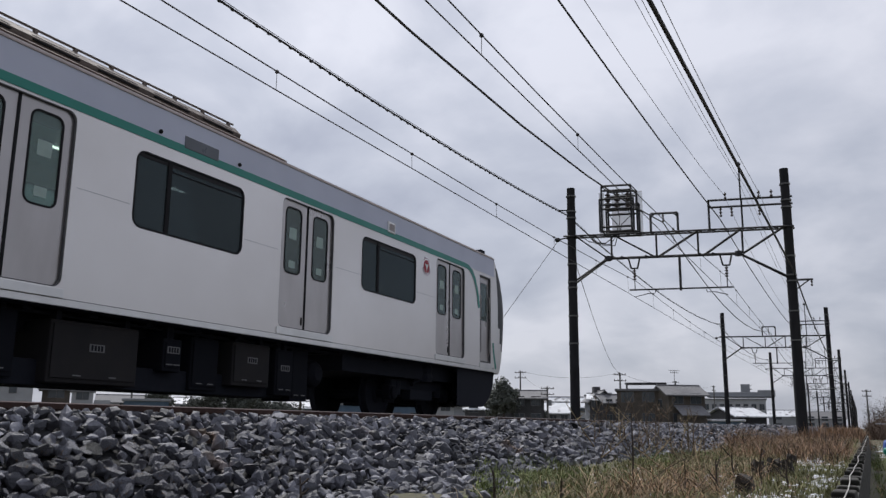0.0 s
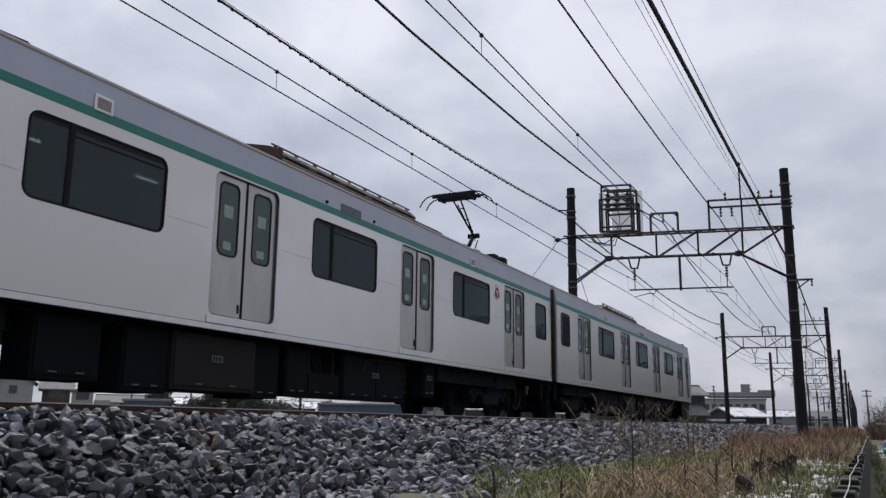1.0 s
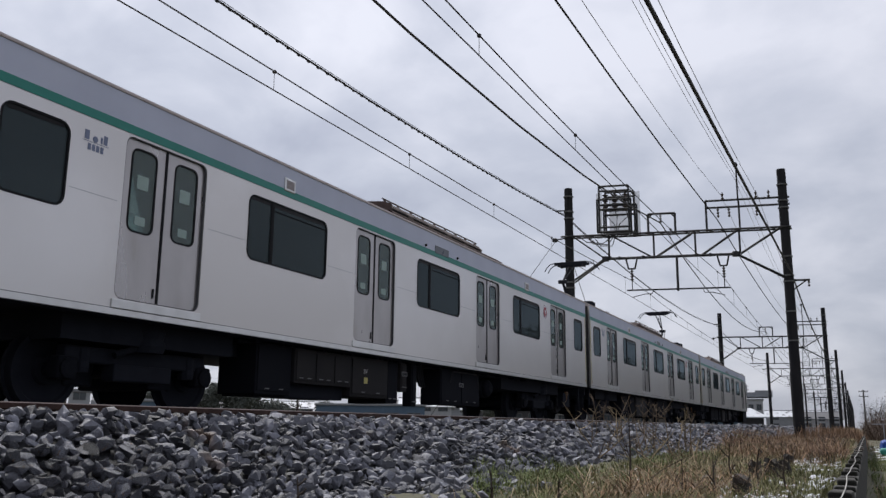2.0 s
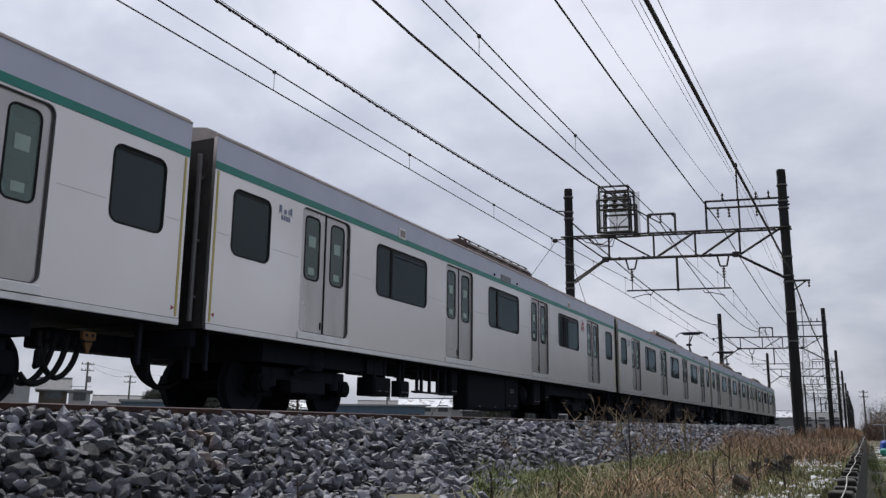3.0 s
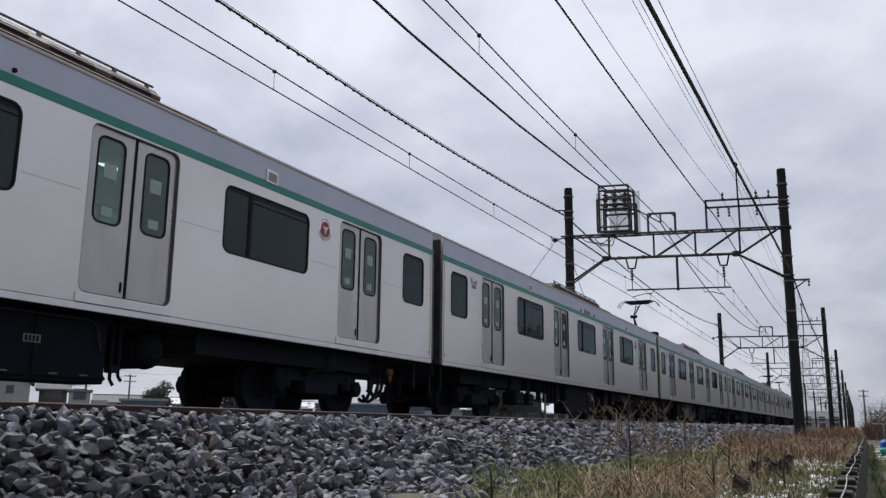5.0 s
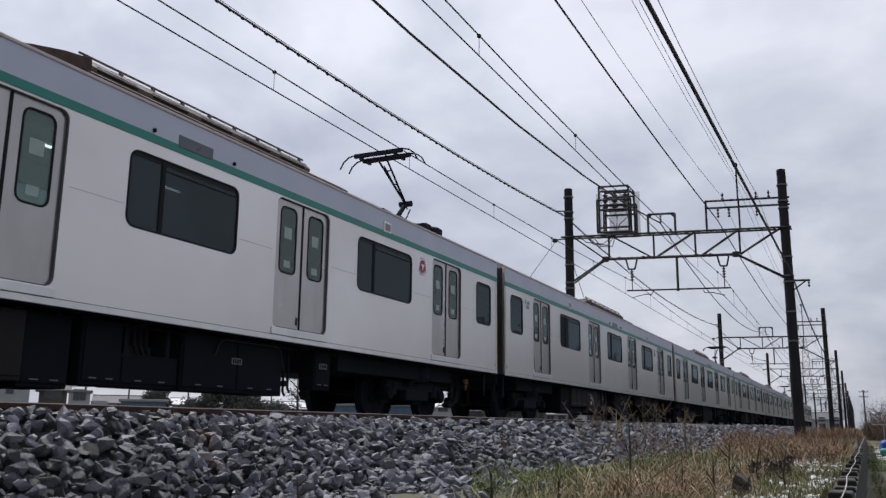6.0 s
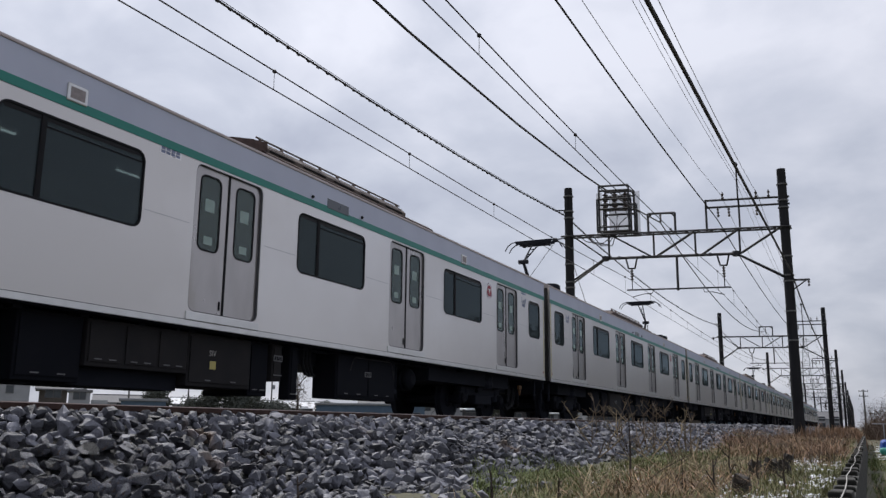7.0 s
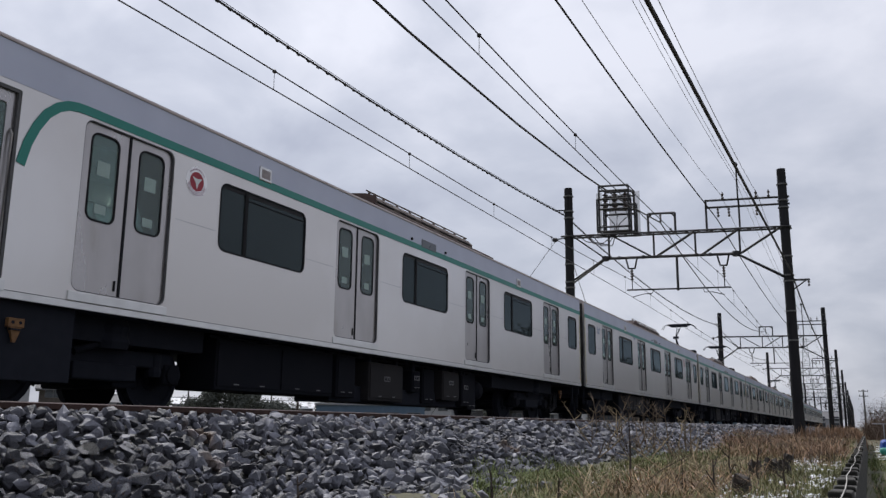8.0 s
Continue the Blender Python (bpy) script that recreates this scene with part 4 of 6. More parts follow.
def make_underfloor(car, kind):
    bm = B()
    for s in (-1, 1):
        box(bm, s * 1.25 - 0.08, s * 1.25 + 0.08, 0.3, 19.7, 0.99, 1.04)
    box(bm, -1.3, 1.3, 0.3, 19.7, 1.03, 1.055)
    for k in range(14):
        box(bm, -1.2, 1.2, 4.8 + 0.8 * k, 4.9 + 0.8 * k, 0.96, 1.035)
    box(bm, -1.05, 1.05, 1.8, 4.5, 0.74, 1.03)
    box(bm, -1.05, 1.05, 14.2, 18.1, 0.72, 1.03)
    box(bm, 0.6, 1.1, 13.85, 14.2, 0.72, 1.03)
    if kind == "trailer":
        box(bm, 0.7, 1.12, 4.5, 5.15, 0.72, 1.03)
    if kind != "trailer":
        box(bm, -0.8, 0.8, 4.4, 12.0, 0.78, 1.03)
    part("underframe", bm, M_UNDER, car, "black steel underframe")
    make_bogie(car, 3.1)
    make_bogie(car, 16.9)
    part("coupler", box(B(), -0.2, 0.2, -0.01, 1.0, 0.72, 0.95, 0.03), M_UNDER, car)
    part("coupler", box(B(), -0.2, 0.2, 19.0, 19.99, 0.72, 0.95, 0.03), M_UNDER, car)
    make_hoses(car, False)
    make_hoses(car, True)
    make_bracket(car, 18.785, 1.1)
    for y in (0.43, 19.33):
        part("end_post", box(B(), 1.22, 1.27, y - 0.025, y + 0.025, 0.52, 1.0, 0.006), M_UNDER, car)
    if kind == "trailer":
        gear_box(car, 4.62, 5.2, 0.37, 0.68, 1, None, 1.18, 0.85)
        gear_box(car, 5.5, 5.88, 0.38, 0.66, 1, None, 1.18, 1.02)
        bm = B()
        for y in (6.24, 6.42, 6.75, 7.09, 7.42):
            box(bm, 1.12, 1.17, y - 0.022, y + 0.022, 0.49, 1.0)
        box(bm, 1.12, 1.17, 6.06, 7.62, 0.475, 0.51)
        lathe(bm, (1.14, 6.26, 0.47), (0, 0, 1), [(0, 0.05), (0.06, 0.05)], 10)
        part("battery_rack", bm, M_UNDER, car)
        gear_box(car, 7.62, 7.93, 0.48, 0.95, 1, None, 1.18, 0.9)
        gear_box(car, 8.42, 10.5, 0.22, 0.98, 1, None, 1.18, 0.85)
        gear_box(car, 10.5, 11.34, 0.27, 0.98, 1, "plate", 1.18, 0.7)
        make_drains(car, 11.45)
        make_tank(car, 12.0, 0.66, 0.2)
        gear_box(car, 12.4, 12.92, 0.42, 0.98, 1, None, 1.18, 0.7)
        gear_box(car, 13.3, 13.6, 0.55, 0.98, 1, None, 1.18, 0.7)
    elif kind == "inverter":
        gear_box(car, 4.9, 5.7, 0.28, 0.97, 1, None, 1.14, 0.5)
        gear_box(car, 5.7, 7.21, 0.46, 0.96, 3, None, 1.2, 0.5)
        part("case_plinth", box(B(), 0.5, 1.05, 5.0, 7.21, 0.26, 0.46, 0.01), M_UNDER, car)
        gear_box(car, 7.21, 8.4, 0.32, 0.96, 1, "SIV", 1.2, 0.5)
        gear_box(car, 8.42, 8.82, 0.25, 0.96, 1, None, 1.16, 0.4)
        gear_box(car, 8.86, 9.08, 0.46, 0.96, 1, "plate", 1.2, 0.95)
        gear_box(car, 9.3, 9.5, 0.22, 0.98, 1, None, 1.18, 1.0)
        for k in range(3):
            pts = [(1.05, 9.78 + 0.09 * k, 1.0), (1.06, 9.78 + 0.09 * k, 0.75), (1.06, 9.85 + 0.09 * k, 0.62), (1.0, 10.05 + 0.06 * k, 0.60)]
            part("cable_loop", tube(B(), pts, 0.026, 7), M_RUBBER, car)
        gear_box(car, 10.5, 12.38, 0.28, 0.97, 2, "plate", 1.18, 0.75)
        make_guard(car, 10.9, 12.2)
        make_drains(car, 12.5)
        make_tank(car, 13.15, 0.7, 0.2)
    elif kind == "motor":
        gear_box(car, 4.75, 5.6, 0.3, 0.95, 1, None, 1.14, 0.7)
        gear_box(car, 5.9, 6.6, 0.22, 0.95, 1, None, 1.14, 0.5)
        gear_box(car, 6.6, 8.14, 0.27, 0.95, 1, "plate", 1.2, 0.5)
        gear_box(car, 8.14, 8.73, 0.22, 0.95, 1, None, 1.14, 0.5)
        gear_box(car, 8.85, 9.4, 0.27, 0.97, 1, None, 1.16, 0.9)
        for k in range(3):
            pts = [(1.05, 9.66 + 0.09 * k, 1.0), (1.06, 9.66 + 0.09 * k, 0.75), (1.06, 9.73 + 0.09 * k, 0.62), (1.0, 9.93 + 0.06 * k, 0.60)]
            part("cable_loop", tube(B(), pts, 0.026, 7), M_RUBBER, car)
        gear_box(car, 10.3, 12.3, 0.27, 0.97, 2, "plate", 1.18, 0.8)
        make_guard(car, 10.9, 12.2)
        make_drains(car, 12.45)
        gear_box(car, 13.1, 13.55, 0.39, 0.98, 1, "plate", 1.16, 0.9)
    else:
        # end cars
        gear_box(car, 4.7, 7.4, 0.3, 0.95, 2, None, 1.1, 0.45)
        gear_box(car, 7.45, 8.0, 0.3, 0.95, 1, None, 1.14, 0.5)
        gear_box(car, 8.33, 9.5, 0.27, 0.9, 1, "plate", 1.2, 0.5)
        part("case_plinth", box(B(), 0.4, 1.05, 7.4, 12.4, 0.24, 0.5, 0.01), M_UNDER, car)
        gear_box(car, 9.9, 10.2, 0.47, 0.85, 1, "plate", 1.18, 0.6)
        gear_box(car, 10.45, 10.95, 0.28, 0.92, 1, None, 1.1, 0.5)
        gear_box(car, 11.1, 11.87, 0.36, 0.92, 1, "plate", 1.2, 0.5)
        gear_box(car, 12.03, 12.44, 0.27, 0.9, 1, "plate", 1.18, 0.5)
        gear_box(car, 12.5, 12.92, 0.21, 0.95, 1, None, 1.1, 0.6)
        make_tank(car, 13.15, 0.62, 0.2)
    bm = B()
    tube(bm, [(1.05, 4.6, 0.97), (1.05, 12.0, 0.96), (1.05, 15.0, 0.97)], 0.02)
    part("pipe", bm, M_UNDER, car)


def make_aircon(car, shift=0.0):
    """The roof unit: brown fairing, steel case with louvres, hand rails and a low base."""
    y0, y1 = 8.75 + shift, 13.1 + shift
    bm = B()
    strip(bm, [(-1.08, 3.52), (-1.08, 3.66), (-0.95, 3.74), (0.95, 3.74), (1.08, 3.66), (1.08, 3.52)], y0 - 0.1, y1 + 0.9)
    base = part("roof_unit", bm, M_RUST, car, "brown roof air-conditioning unit with steel case")
    bm = B()
    prof = [(-0.92, 3.7), (-0.95, 3.8), (-0.85, 3.9), (0, 3.93), (0.85, 3.9), (0.95, 3.8), (0.92, 3.7)]
    strip(bm, prof, y0, y1)
    part("roof_case", bm, M_ROOFCASE, base)
    bm = B()
    ys = [y0 - 1.05, y0 - 0.75, y0 - 0.35, y0 + 0.02]
    hs = [0.02, 0.14, 0.27, 0.34]
    rows = [[bm.verts.new((x, y, 3.6 + h * (1 - 0.25 * (x / 1.0) ** 2))) for x in (-1.0, -0.6, 0, 0.6, 1.0)] for y, h in zip(ys, hs)]
    low = [[bm.verts.new((x, y, 3.5)) for x in (-1.0, 1.0)] for y in ys]
    for a, b in zip(rows, rows[1:]):
        for k in range(4):
            bm.faces.new((a[k], a[k + 1], b[k + 1], b[k]))
    for i in range(3):
        bm.faces.new((low[i][0], rows[i][0], rows[i + 1][0], low[i + 1][0]))
        bm.faces.new((low[i][1], low[i + 1][1], rows[i + 1][4], rows[i][4]))
    bm.faces.new((low[3][0], *rows[3], low[3][1]))
    bmesh.ops.recalc_face_normals(bm, faces=bm.faces[:])
    part("fairing", bm, M_RUST, base)
    for k in range(5):
        a = y0 + 0.15 + 0.86 * k
        bm = B()
        for j in range(2):
            box(bm, 0.935 - 0.03 * j, 0.957 - 0.03 * j, a, a + 0.6, 3.765 + 0.045 * j, 3.785 + 0.045 * j)
        part("louvre", bm, M_RUBBER, base)
    bm = B()
    for k in range(9):
        y = y0 + 0.1 + k * (y1 - y0 - 0.2) / 8
        box(bm, 0.78, 0.82, y - 0.02, y + 0.02, 3.88, 3.97)
        box(bm, -0.82, -0.78, y - 0.02, y + 0.02, 3.88, 3.97)
    for s in (-1, 1):
        rod(bm, (0.8 * s, y0, 3.965), (0.8 * s, y1, 3.965), 0.014, seg=6)
    part("roof_rail", bm, M_ROOFCASE, base)
    return base


def make_pantograph(car, y, way):
    """Single-arm pantograph; way is +1 when its elbow points to the car's rear."""
    bm = B()
    box(bm, -0.55, 0.55, y - 0.35, y + 0.35, 3.74, 3.8, 0.01)
    for sx in (-0.5, 0.5):
        for sy in (-0.3, 0.3):
            lathe(bm, (sx, y + sy, 3.6), (0, 0, 1), [(0, 0.06), (0.04, 0.09), (0.07, 0.06), (0.11, 0.09), (0.14, 0.06)], 10)
    lathe(bm, (0.72, y - 0.35 * way, 3.58), (0, 0, 1), [(0, 0.26), (0.24, 0.26), (0.28, 0.2)], 18)
    box(bm, 0.55, 0.85, y + 0.02 - 0.12, y + 0.02 + 0.14, 3.6, 3.88, 0.01)
    p = part("pantograph", bm, M_UNDER, car, "raised dark single-arm pantograph")
    elbow = (0, y - 0.62 * way, 4.52)
    top = (0, y + 0.42 * way, 5.22)
    bm = rod(B(), (0, y + 0.1 * way, 3.8), elbow, 0.06, 0.045)
    lathe(bm, (-0.3, y + 0.1 * way, 3.84), (1, 0, 0), [(0, 0.05), (0.05, 0.075), (0.55, 0.075), (0.6, 0.05)], 12)
    part("lower_arm", bm, M_UNDER, p)
    part("guide_rod", rod(B(), (0.14, y - 0.14 * way, 3.8), (0.06, y - 0.72 * way, 4.42), 0.016, seg=6), M_UNDER, p)
    part("main_spring", rod(B(), (-0.25, y + 0.34 * way, 3.84), (-0.2, y - 0.05 * way, 4.05), 0.035, seg=8), M_UNDER, p)
    bm = B()
    for d in (-0.1, 0.1):
        rod(bm, elbow, (d, top[1], top[2]), 0.026, 0.02)
    for f in (0.45, 0.75):
        rod(bm, (-0.1 * f, elbow[1] + (top[1] - elbow[1]) * f, elbow[2] + (top[2] - elbow[2]) * f), (0.1 * f, elbow[1] + (top[1] - elbow[1]) * f, elbow[2] + (top[2] - elbow[2]) * f), 0.014, seg=6)
    lathe(bm, (-0.14, elbow[1], elbow[2]), (1, 0, 0), [(0, 0.065), (0.28, 0.065)], 12)
    part("upper_arm", bm, M_UNDER, p)
    part("balance_rod", rod(B(), (0.0, y - 0.70 * way, 4.43), (0.0, y + 0.34 * way, 5.10), 0.014, seg=6), M_UNDER, p)
    bm = B()
    yc = y + 0.42 * way
    for d in (-0.17, 0.17):
        box(bm, -0.56, 0.56, yc + d - 0.03, yc + d + 0.03, 5.25, 5.34, 0.008)
        for s in (-1, 1):
            tube(bm, [(0.56 * s, yc + d, 5.32), (0.7 * s, yc + d, 5.29), (0.82 * s, yc + d, 5.2), (0.9 * s, yc + d, 5.06)], 0.016)
    for s in (-0.4, 0.4):
        box(bm, s - 0.03, s + 0.03, yc - 0.2, yc + 0.2, 5.2, 5.25)
    box(bm, -0.4, 0.4, yc - 0.04, yc + 0.04, 5.18, 5.24)
    part("collector_head", bm, M_UNDER, p)
    bm = B()
    lathe(bm, (0.85, y + 0.65 * way, 3.56), (0, 0, 1), [(0, 0.09), (0.15, 0.09), (0.18, 0.05)], 10)
    lathe(bm, (0.85, y + 1.3 * way, 3.55), (0, 0, 1), [(0, 0.2), (0.12, 0.18), (0.18, 0.1)], 12)
    tube(bm, [(0.85, y + 1.3 * way, 3.68), (0.85, y + 1.55 * way, 3.74), (0.85, y + 1.85 * way, 3.75), (0.85, y + 2.05 * way, 3.68), (0.85, y + 2.1 * way, 3.5)], 0.022)
    box(bm, 0.85, 0.95, y + 2.55 * way - 0.06, y + 2.55 * way + 0.06, 3.58, 3.7, 0.01)
    part("roof_cable", bm, M_UNDER, p)


ROOF = [(-SIDE + 0.01, 3.44), (-1.35, 3.5), (-1.2, 3.575), (-0.8, 3.64), (0, 3.67), (0.8, 3.64), (1.2, 3.575), (1.35, 3.5), (SIDE - 0.01, 3.44)]


def make_car(kind, nose=0):
    """nose: 0 for an intermediate car, +1 with a cab at the front end, -1 at the rear end."""
    car = empty("train_car")
    lo = 0.23 if nose >= 0 else 0.6
    hi = 19.77 if nose <= 0 else 19.4
    crew = {1: (18.63, 19.22), -1: (0.78, 1.37), 0: None}[nose]
    for side in (1, -1):
        holes = [rounded(c - 0.65, c + 0.65, 1.18, 2.99, 0.1) for c in DOORS]
        holes += [rounded(c - 0.93, c + 0.93, 1.985, WINDOW_TOP[side], 0.125) for c in WIN]
        smalls = []
        if nose >= 0:
            smalls.append((0.6, 1.4))
        if nose <= 0:
            smalls.append((18.62, 19.42))
        holes += [rounded(a, b, 1.985, WINDOW_TOP[side], 0.125) for a, b in smalls]
        if crew:
            holes.append(rounded(crew[0], crew[1], 1.17, 3.0, 0.02))
        part("side_wall", mirror(plate(B(), [(lo, 1.02), (hi, 1.02), (hi, 3.44), (lo, 3.44)], holes, SIDE, 0.05), side), M_STEEL, car, "silver stainless steel car side")
        for c in DOORS:
            make_door(car, c, side)
        for c in WIN:
            make_window(car, c - 0.93, c + 0.93, side, c - 0.41)
        for a, b in smalls:
            make_window(car, a, b, side)
        if crew:
            a, b = crew
            d = part("crew_door", mirror(plate(B(), [(a, 1.16), (b, 1.16), (b, 3.01), (a, 3.01)], [rounded(a + 0.12, b - 0.12, 2.05, 2.85, 0.03)], SIDE - 0.04, 0.03), side), M_DOOR, car, "narrow grey crew door")
            part("pane", mirror(plate(B(), rounded(a + 0.12, b - 0.12, 2.05, 2.85, 0.03), [], SIDE - 0.05, 0.006), side), M_DGLASS, d).visible_shadow = False
            part("door_frame", mirror(plate(B(), *ring(a, b, 1.172, 2.998, 0.02, 0.03), SIDE - 0.006, 0.03), side), M_JAMB, car)
            bm = B()
            for y in (a + 0.06, b - 0.06):
                tube(bm, [(SIDE - 0.04, y, 1.35), (SIDE - 0.005, y, 1.4), (SIDE - 0.005, y, 2.55), (SIDE - 0.04, y, 2.6)], 0.013)
            part("handrail", mirror(bm, side), M_CASE, car)
            part("crew_step", mirror(box(B(), SIDE - 0.02, SIDE + 0.015, a - 0.03, b + 0.03, 1.06, 1.165, 0.005), side), M_SILL, car)
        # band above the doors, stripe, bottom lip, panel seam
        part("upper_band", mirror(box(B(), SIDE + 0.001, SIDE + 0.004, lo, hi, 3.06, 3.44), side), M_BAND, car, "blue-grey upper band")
        z = 3.065
        arc = [(2.12, z), (2.02, z - 0.005), (1.9, z - 0.03), (1.78, z - 0.09), (1.66, z - 0.2), (1.56, z - 0.36), (1.48, z - 0.55), (1.425, z - 0.78)]
        pts = [(lo, z), (hi, z)]
        if nose > 0:
            pts = [(lo, z)] + [(20 - y, v) for y, v in arc]
        if nose < 0:
            pts = arc[::-1] + [(hi, z)]
        if nose:
            part("side_stripe", mirror(ribbon(B(), pts, 0.1, SIDE + 0.004, 0.003), side), M_GREEN, car, "green stripe sweeping down towards the cab")
        else:
            part("side_stripe", mirror(ribbon(B(), pts, 0.1, SIDE + 0.004, 0.003), side), M_GREEN, car, "green stripe")
        part("bottom_lip", mirror(box(B(), SIDE - 0.03, SIDE + 0.008, lo, hi, 1.0, 1.07, 0.004), side), M_SILL, car)
        part("lip_seam", mirror(box(B(), SIDE, SIDE + 0.003, lo, hi, 1.072, 1.079), side), M_LATCH, car)
        bm = B()
        cuts = [lo + 0.1] + [v for c in sorted(DOORS) for v in (c - 0.72, c + 0.72)] + [hi - 0.1]
        for a, b in zip(cuts[::2], cuts[1::2]):
            w = [c for c in WIN if a < c < b] + [(p + q) / 2 for p, q in smalls if a < (p + q) / 2 < b]
            h = 0.97 if w and w[0] in WIN else 0.44
            if w:
                spans = [(a, w[0] - h), (w[0] + h, b)]
            else:
                spans = [(a, b)]
            for p, q in spans:
                if q - p > 0.05 and not (crew and p < (crew[0] + crew[1]) / 2 < q):
                    box(bm, SIDE, SIDE + 0.002, p, q, 2.215, 2.223)
        part("panel_seam", mirror(bm, side), M_SEAM, car)
        part("gutter", mirror(box(B(), SIDE - 0.03, SIDE + 0.016, lo, hi, 3.438, 3.462, 0.004), side), M_ROOFEDGE, car)
        for y in (5.12, 14.8):
            v = part("vent_cover", mirror(box(B(), SIDE, SIDE + 0.02, y - 0.13, y + 0.13, 3.09, 3.28, 0.014), side), M_SILL, car)
            part("grille", mirror(box(B(), SIDE + 0.02, SIDE + 0.023, y - 0.09, y + 0.09, 3.125, 3.245), side), M_GRILLE, v)
        part("side_display", mirror(box(B(), SIDE, SIDE + 0.012, 9.78, 10.38, 3.09, 3.24, 0.006), side), M_DISPLAY, car, "dark destination display")
        for y in (9.38, 10.78):
            part("side_lamp", mirror(lathe(B(), (SIDE, y, 3.16), (1, 0, 0), [(0, 0.025), (0.025, 0.025), (0.035, 0.015)], 10), side), M_RUBBER, car)
        ends = ([] if nose < 0 else [lo + 0.06]) + ([] if nose > 0 else [hi - 0.06])
        for y in ends:
            part("edge_tape", mirror(box(B(), SIDE + 0.001, SIDE + 0.003, y - 0.018, y + 0.018, 1.1, 3.0), side), M_YELLOW, car)
            bm = B()
            d = 0.05 if y < 10 else -0.05
            tri = [bm.verts.new((SIDE + 0.003, y + d * u, 1.19 + w)) for u, w in ((0.5, 0.0), (1.5, 0.028), (1.5, -0.028))]
            bm.faces.new(tri if d > 0 else tri[::-1])
            ex = bmesh.ops.extrude_face_region(bm, geom=bm.faces[:])
            bmesh.ops.translate(bm, verts=[v for v in ex["geom"] if isinstance(v, bmesh.types.BMVert)], vec=(-0.002, 0, 0))
            bmesh.ops.recalc_face_normals(bm, faces=bm.faces[:])
            part("jacking_mark", mirror(bm, side), M_RED, car)
    bm = B()
    strip(bm, ROOF + [(1.33, 3.42), (-1.33, 3.42)], lo, hi)
    part("roof", bm, M_ROOF, car, "grey roof")
    # raised roof edge that stops short of the car ends
    for s in (-1, 1):
        p, q = (1.7 if nose < 0 else 0.62), (18.3 if nose > 0 else 19.38)
        bm = strip(B(), [(s * 1.365, 3.455), (s * 1.355, 3.485), (s * 1.30, 3.512), (s * 1.16, 3.52), (s * 1.16, 3.47)], p, q)
        part("roof_edge", bm, M_ROOFEDGE, car)
    if nose < 0:
        make_bracket(car, 1.6, 1.36)
    bm = B()
    box(bm, -1.33, 1.33, lo + 0.05, hi - 0.05, 1.06, 1.14)
    part("cabin_floor", bm, M_FLOORIN, car)
    part("cabin_ceiling", box(B(), -1.33, 1.33, lo + 0.05, hi - 0.05, 3.3, 3.34), M_INNER, car)
    for s in (-1, 1):
        for k in range(9):
            part("cabin_lamp", box(B(), s * 0.55 - 0.014, s * 0.55 + 0.014, 1.5 + 2.0 * k, 1.9 + 2.0 * k, 3.275, 3.295), M_TUBE, car)
        for c in WIN:
            b = part("bench", box(B(), s * 1.32 - (0.07 if s > 0 else 0), s * 1.32 + (0.07 if s < 0 else 0), c - 1.5, c + 1.5, 1.5, 1.96, 0.03), M_SEAT, car)
            part("bench_cushion", box(B(), min(s * 1.28, s * 0.85), max(s * 1.28, s * 0.85), c - 1.5, c + 1.5, 1.45, 1.6, 0.03), M_SEAT, b)
    for end in (-1, 1):
        if nose == end:
            continue
        y = lo if end < 0 else hi
        a, b = sorted((y, y - 0.05 * end))
        ew = part("end_wall", box(B(), -1.33, 1.33, a, b, 1.02, 3.42), M_ENDWALL, car, "dark car end with brownish blotches")
        bm = B()
        for k in range(4):
            ya = y + end * (0.01 + 0.055 * k)
            yb = ya + end * 0.04
            p, q = sorted((ya, yb))
            box(bm, -0.56, 0.56, p, q, 1.1, 3.25)
        part("gangway_bellows", bm, M_UNDER, ew)
        for x, r in ((1.2, 0.032), (0.92, 0.022)):
            bm = rod(B(), (x, y + end * 0.08, 1.1), (x, y + end * 0.08, 3.2), r, seg=8)
            for z in (1.4, 2.1, 2.9):
                rod(bm, (x, y, z), (x, y + end * 0.08, z), 0.02, seg=6)
            part("end_pipe", bm, M_LATCH, ew)
        part("end_panel", box(B(), 0.62, 0.86, min(y, y + end * 0.05), max(y, y + end * 0.05), 1.3, 2.2, 0.01), M_UNDER, ew)
    if nose:
        make_nose(car, nose)
    make_underfloor(car, kind)
    return car


def roof_z(x):
    for (a, za), (b, zb) in zip(ROOF, ROOF[1:]):
        if x <= b:
            return za + (zb - za) * max(0, x - a) / (b - a)
    return ROOF[-1][1]


def lerp_rows(rows, z):
    for (za, ya), (zb, yb) in zip(rows, rows[1:]):
        if z <= zb:
            return ya + (yb - ya) * (z - za) / (zb - za)
    return rows[-1][1]


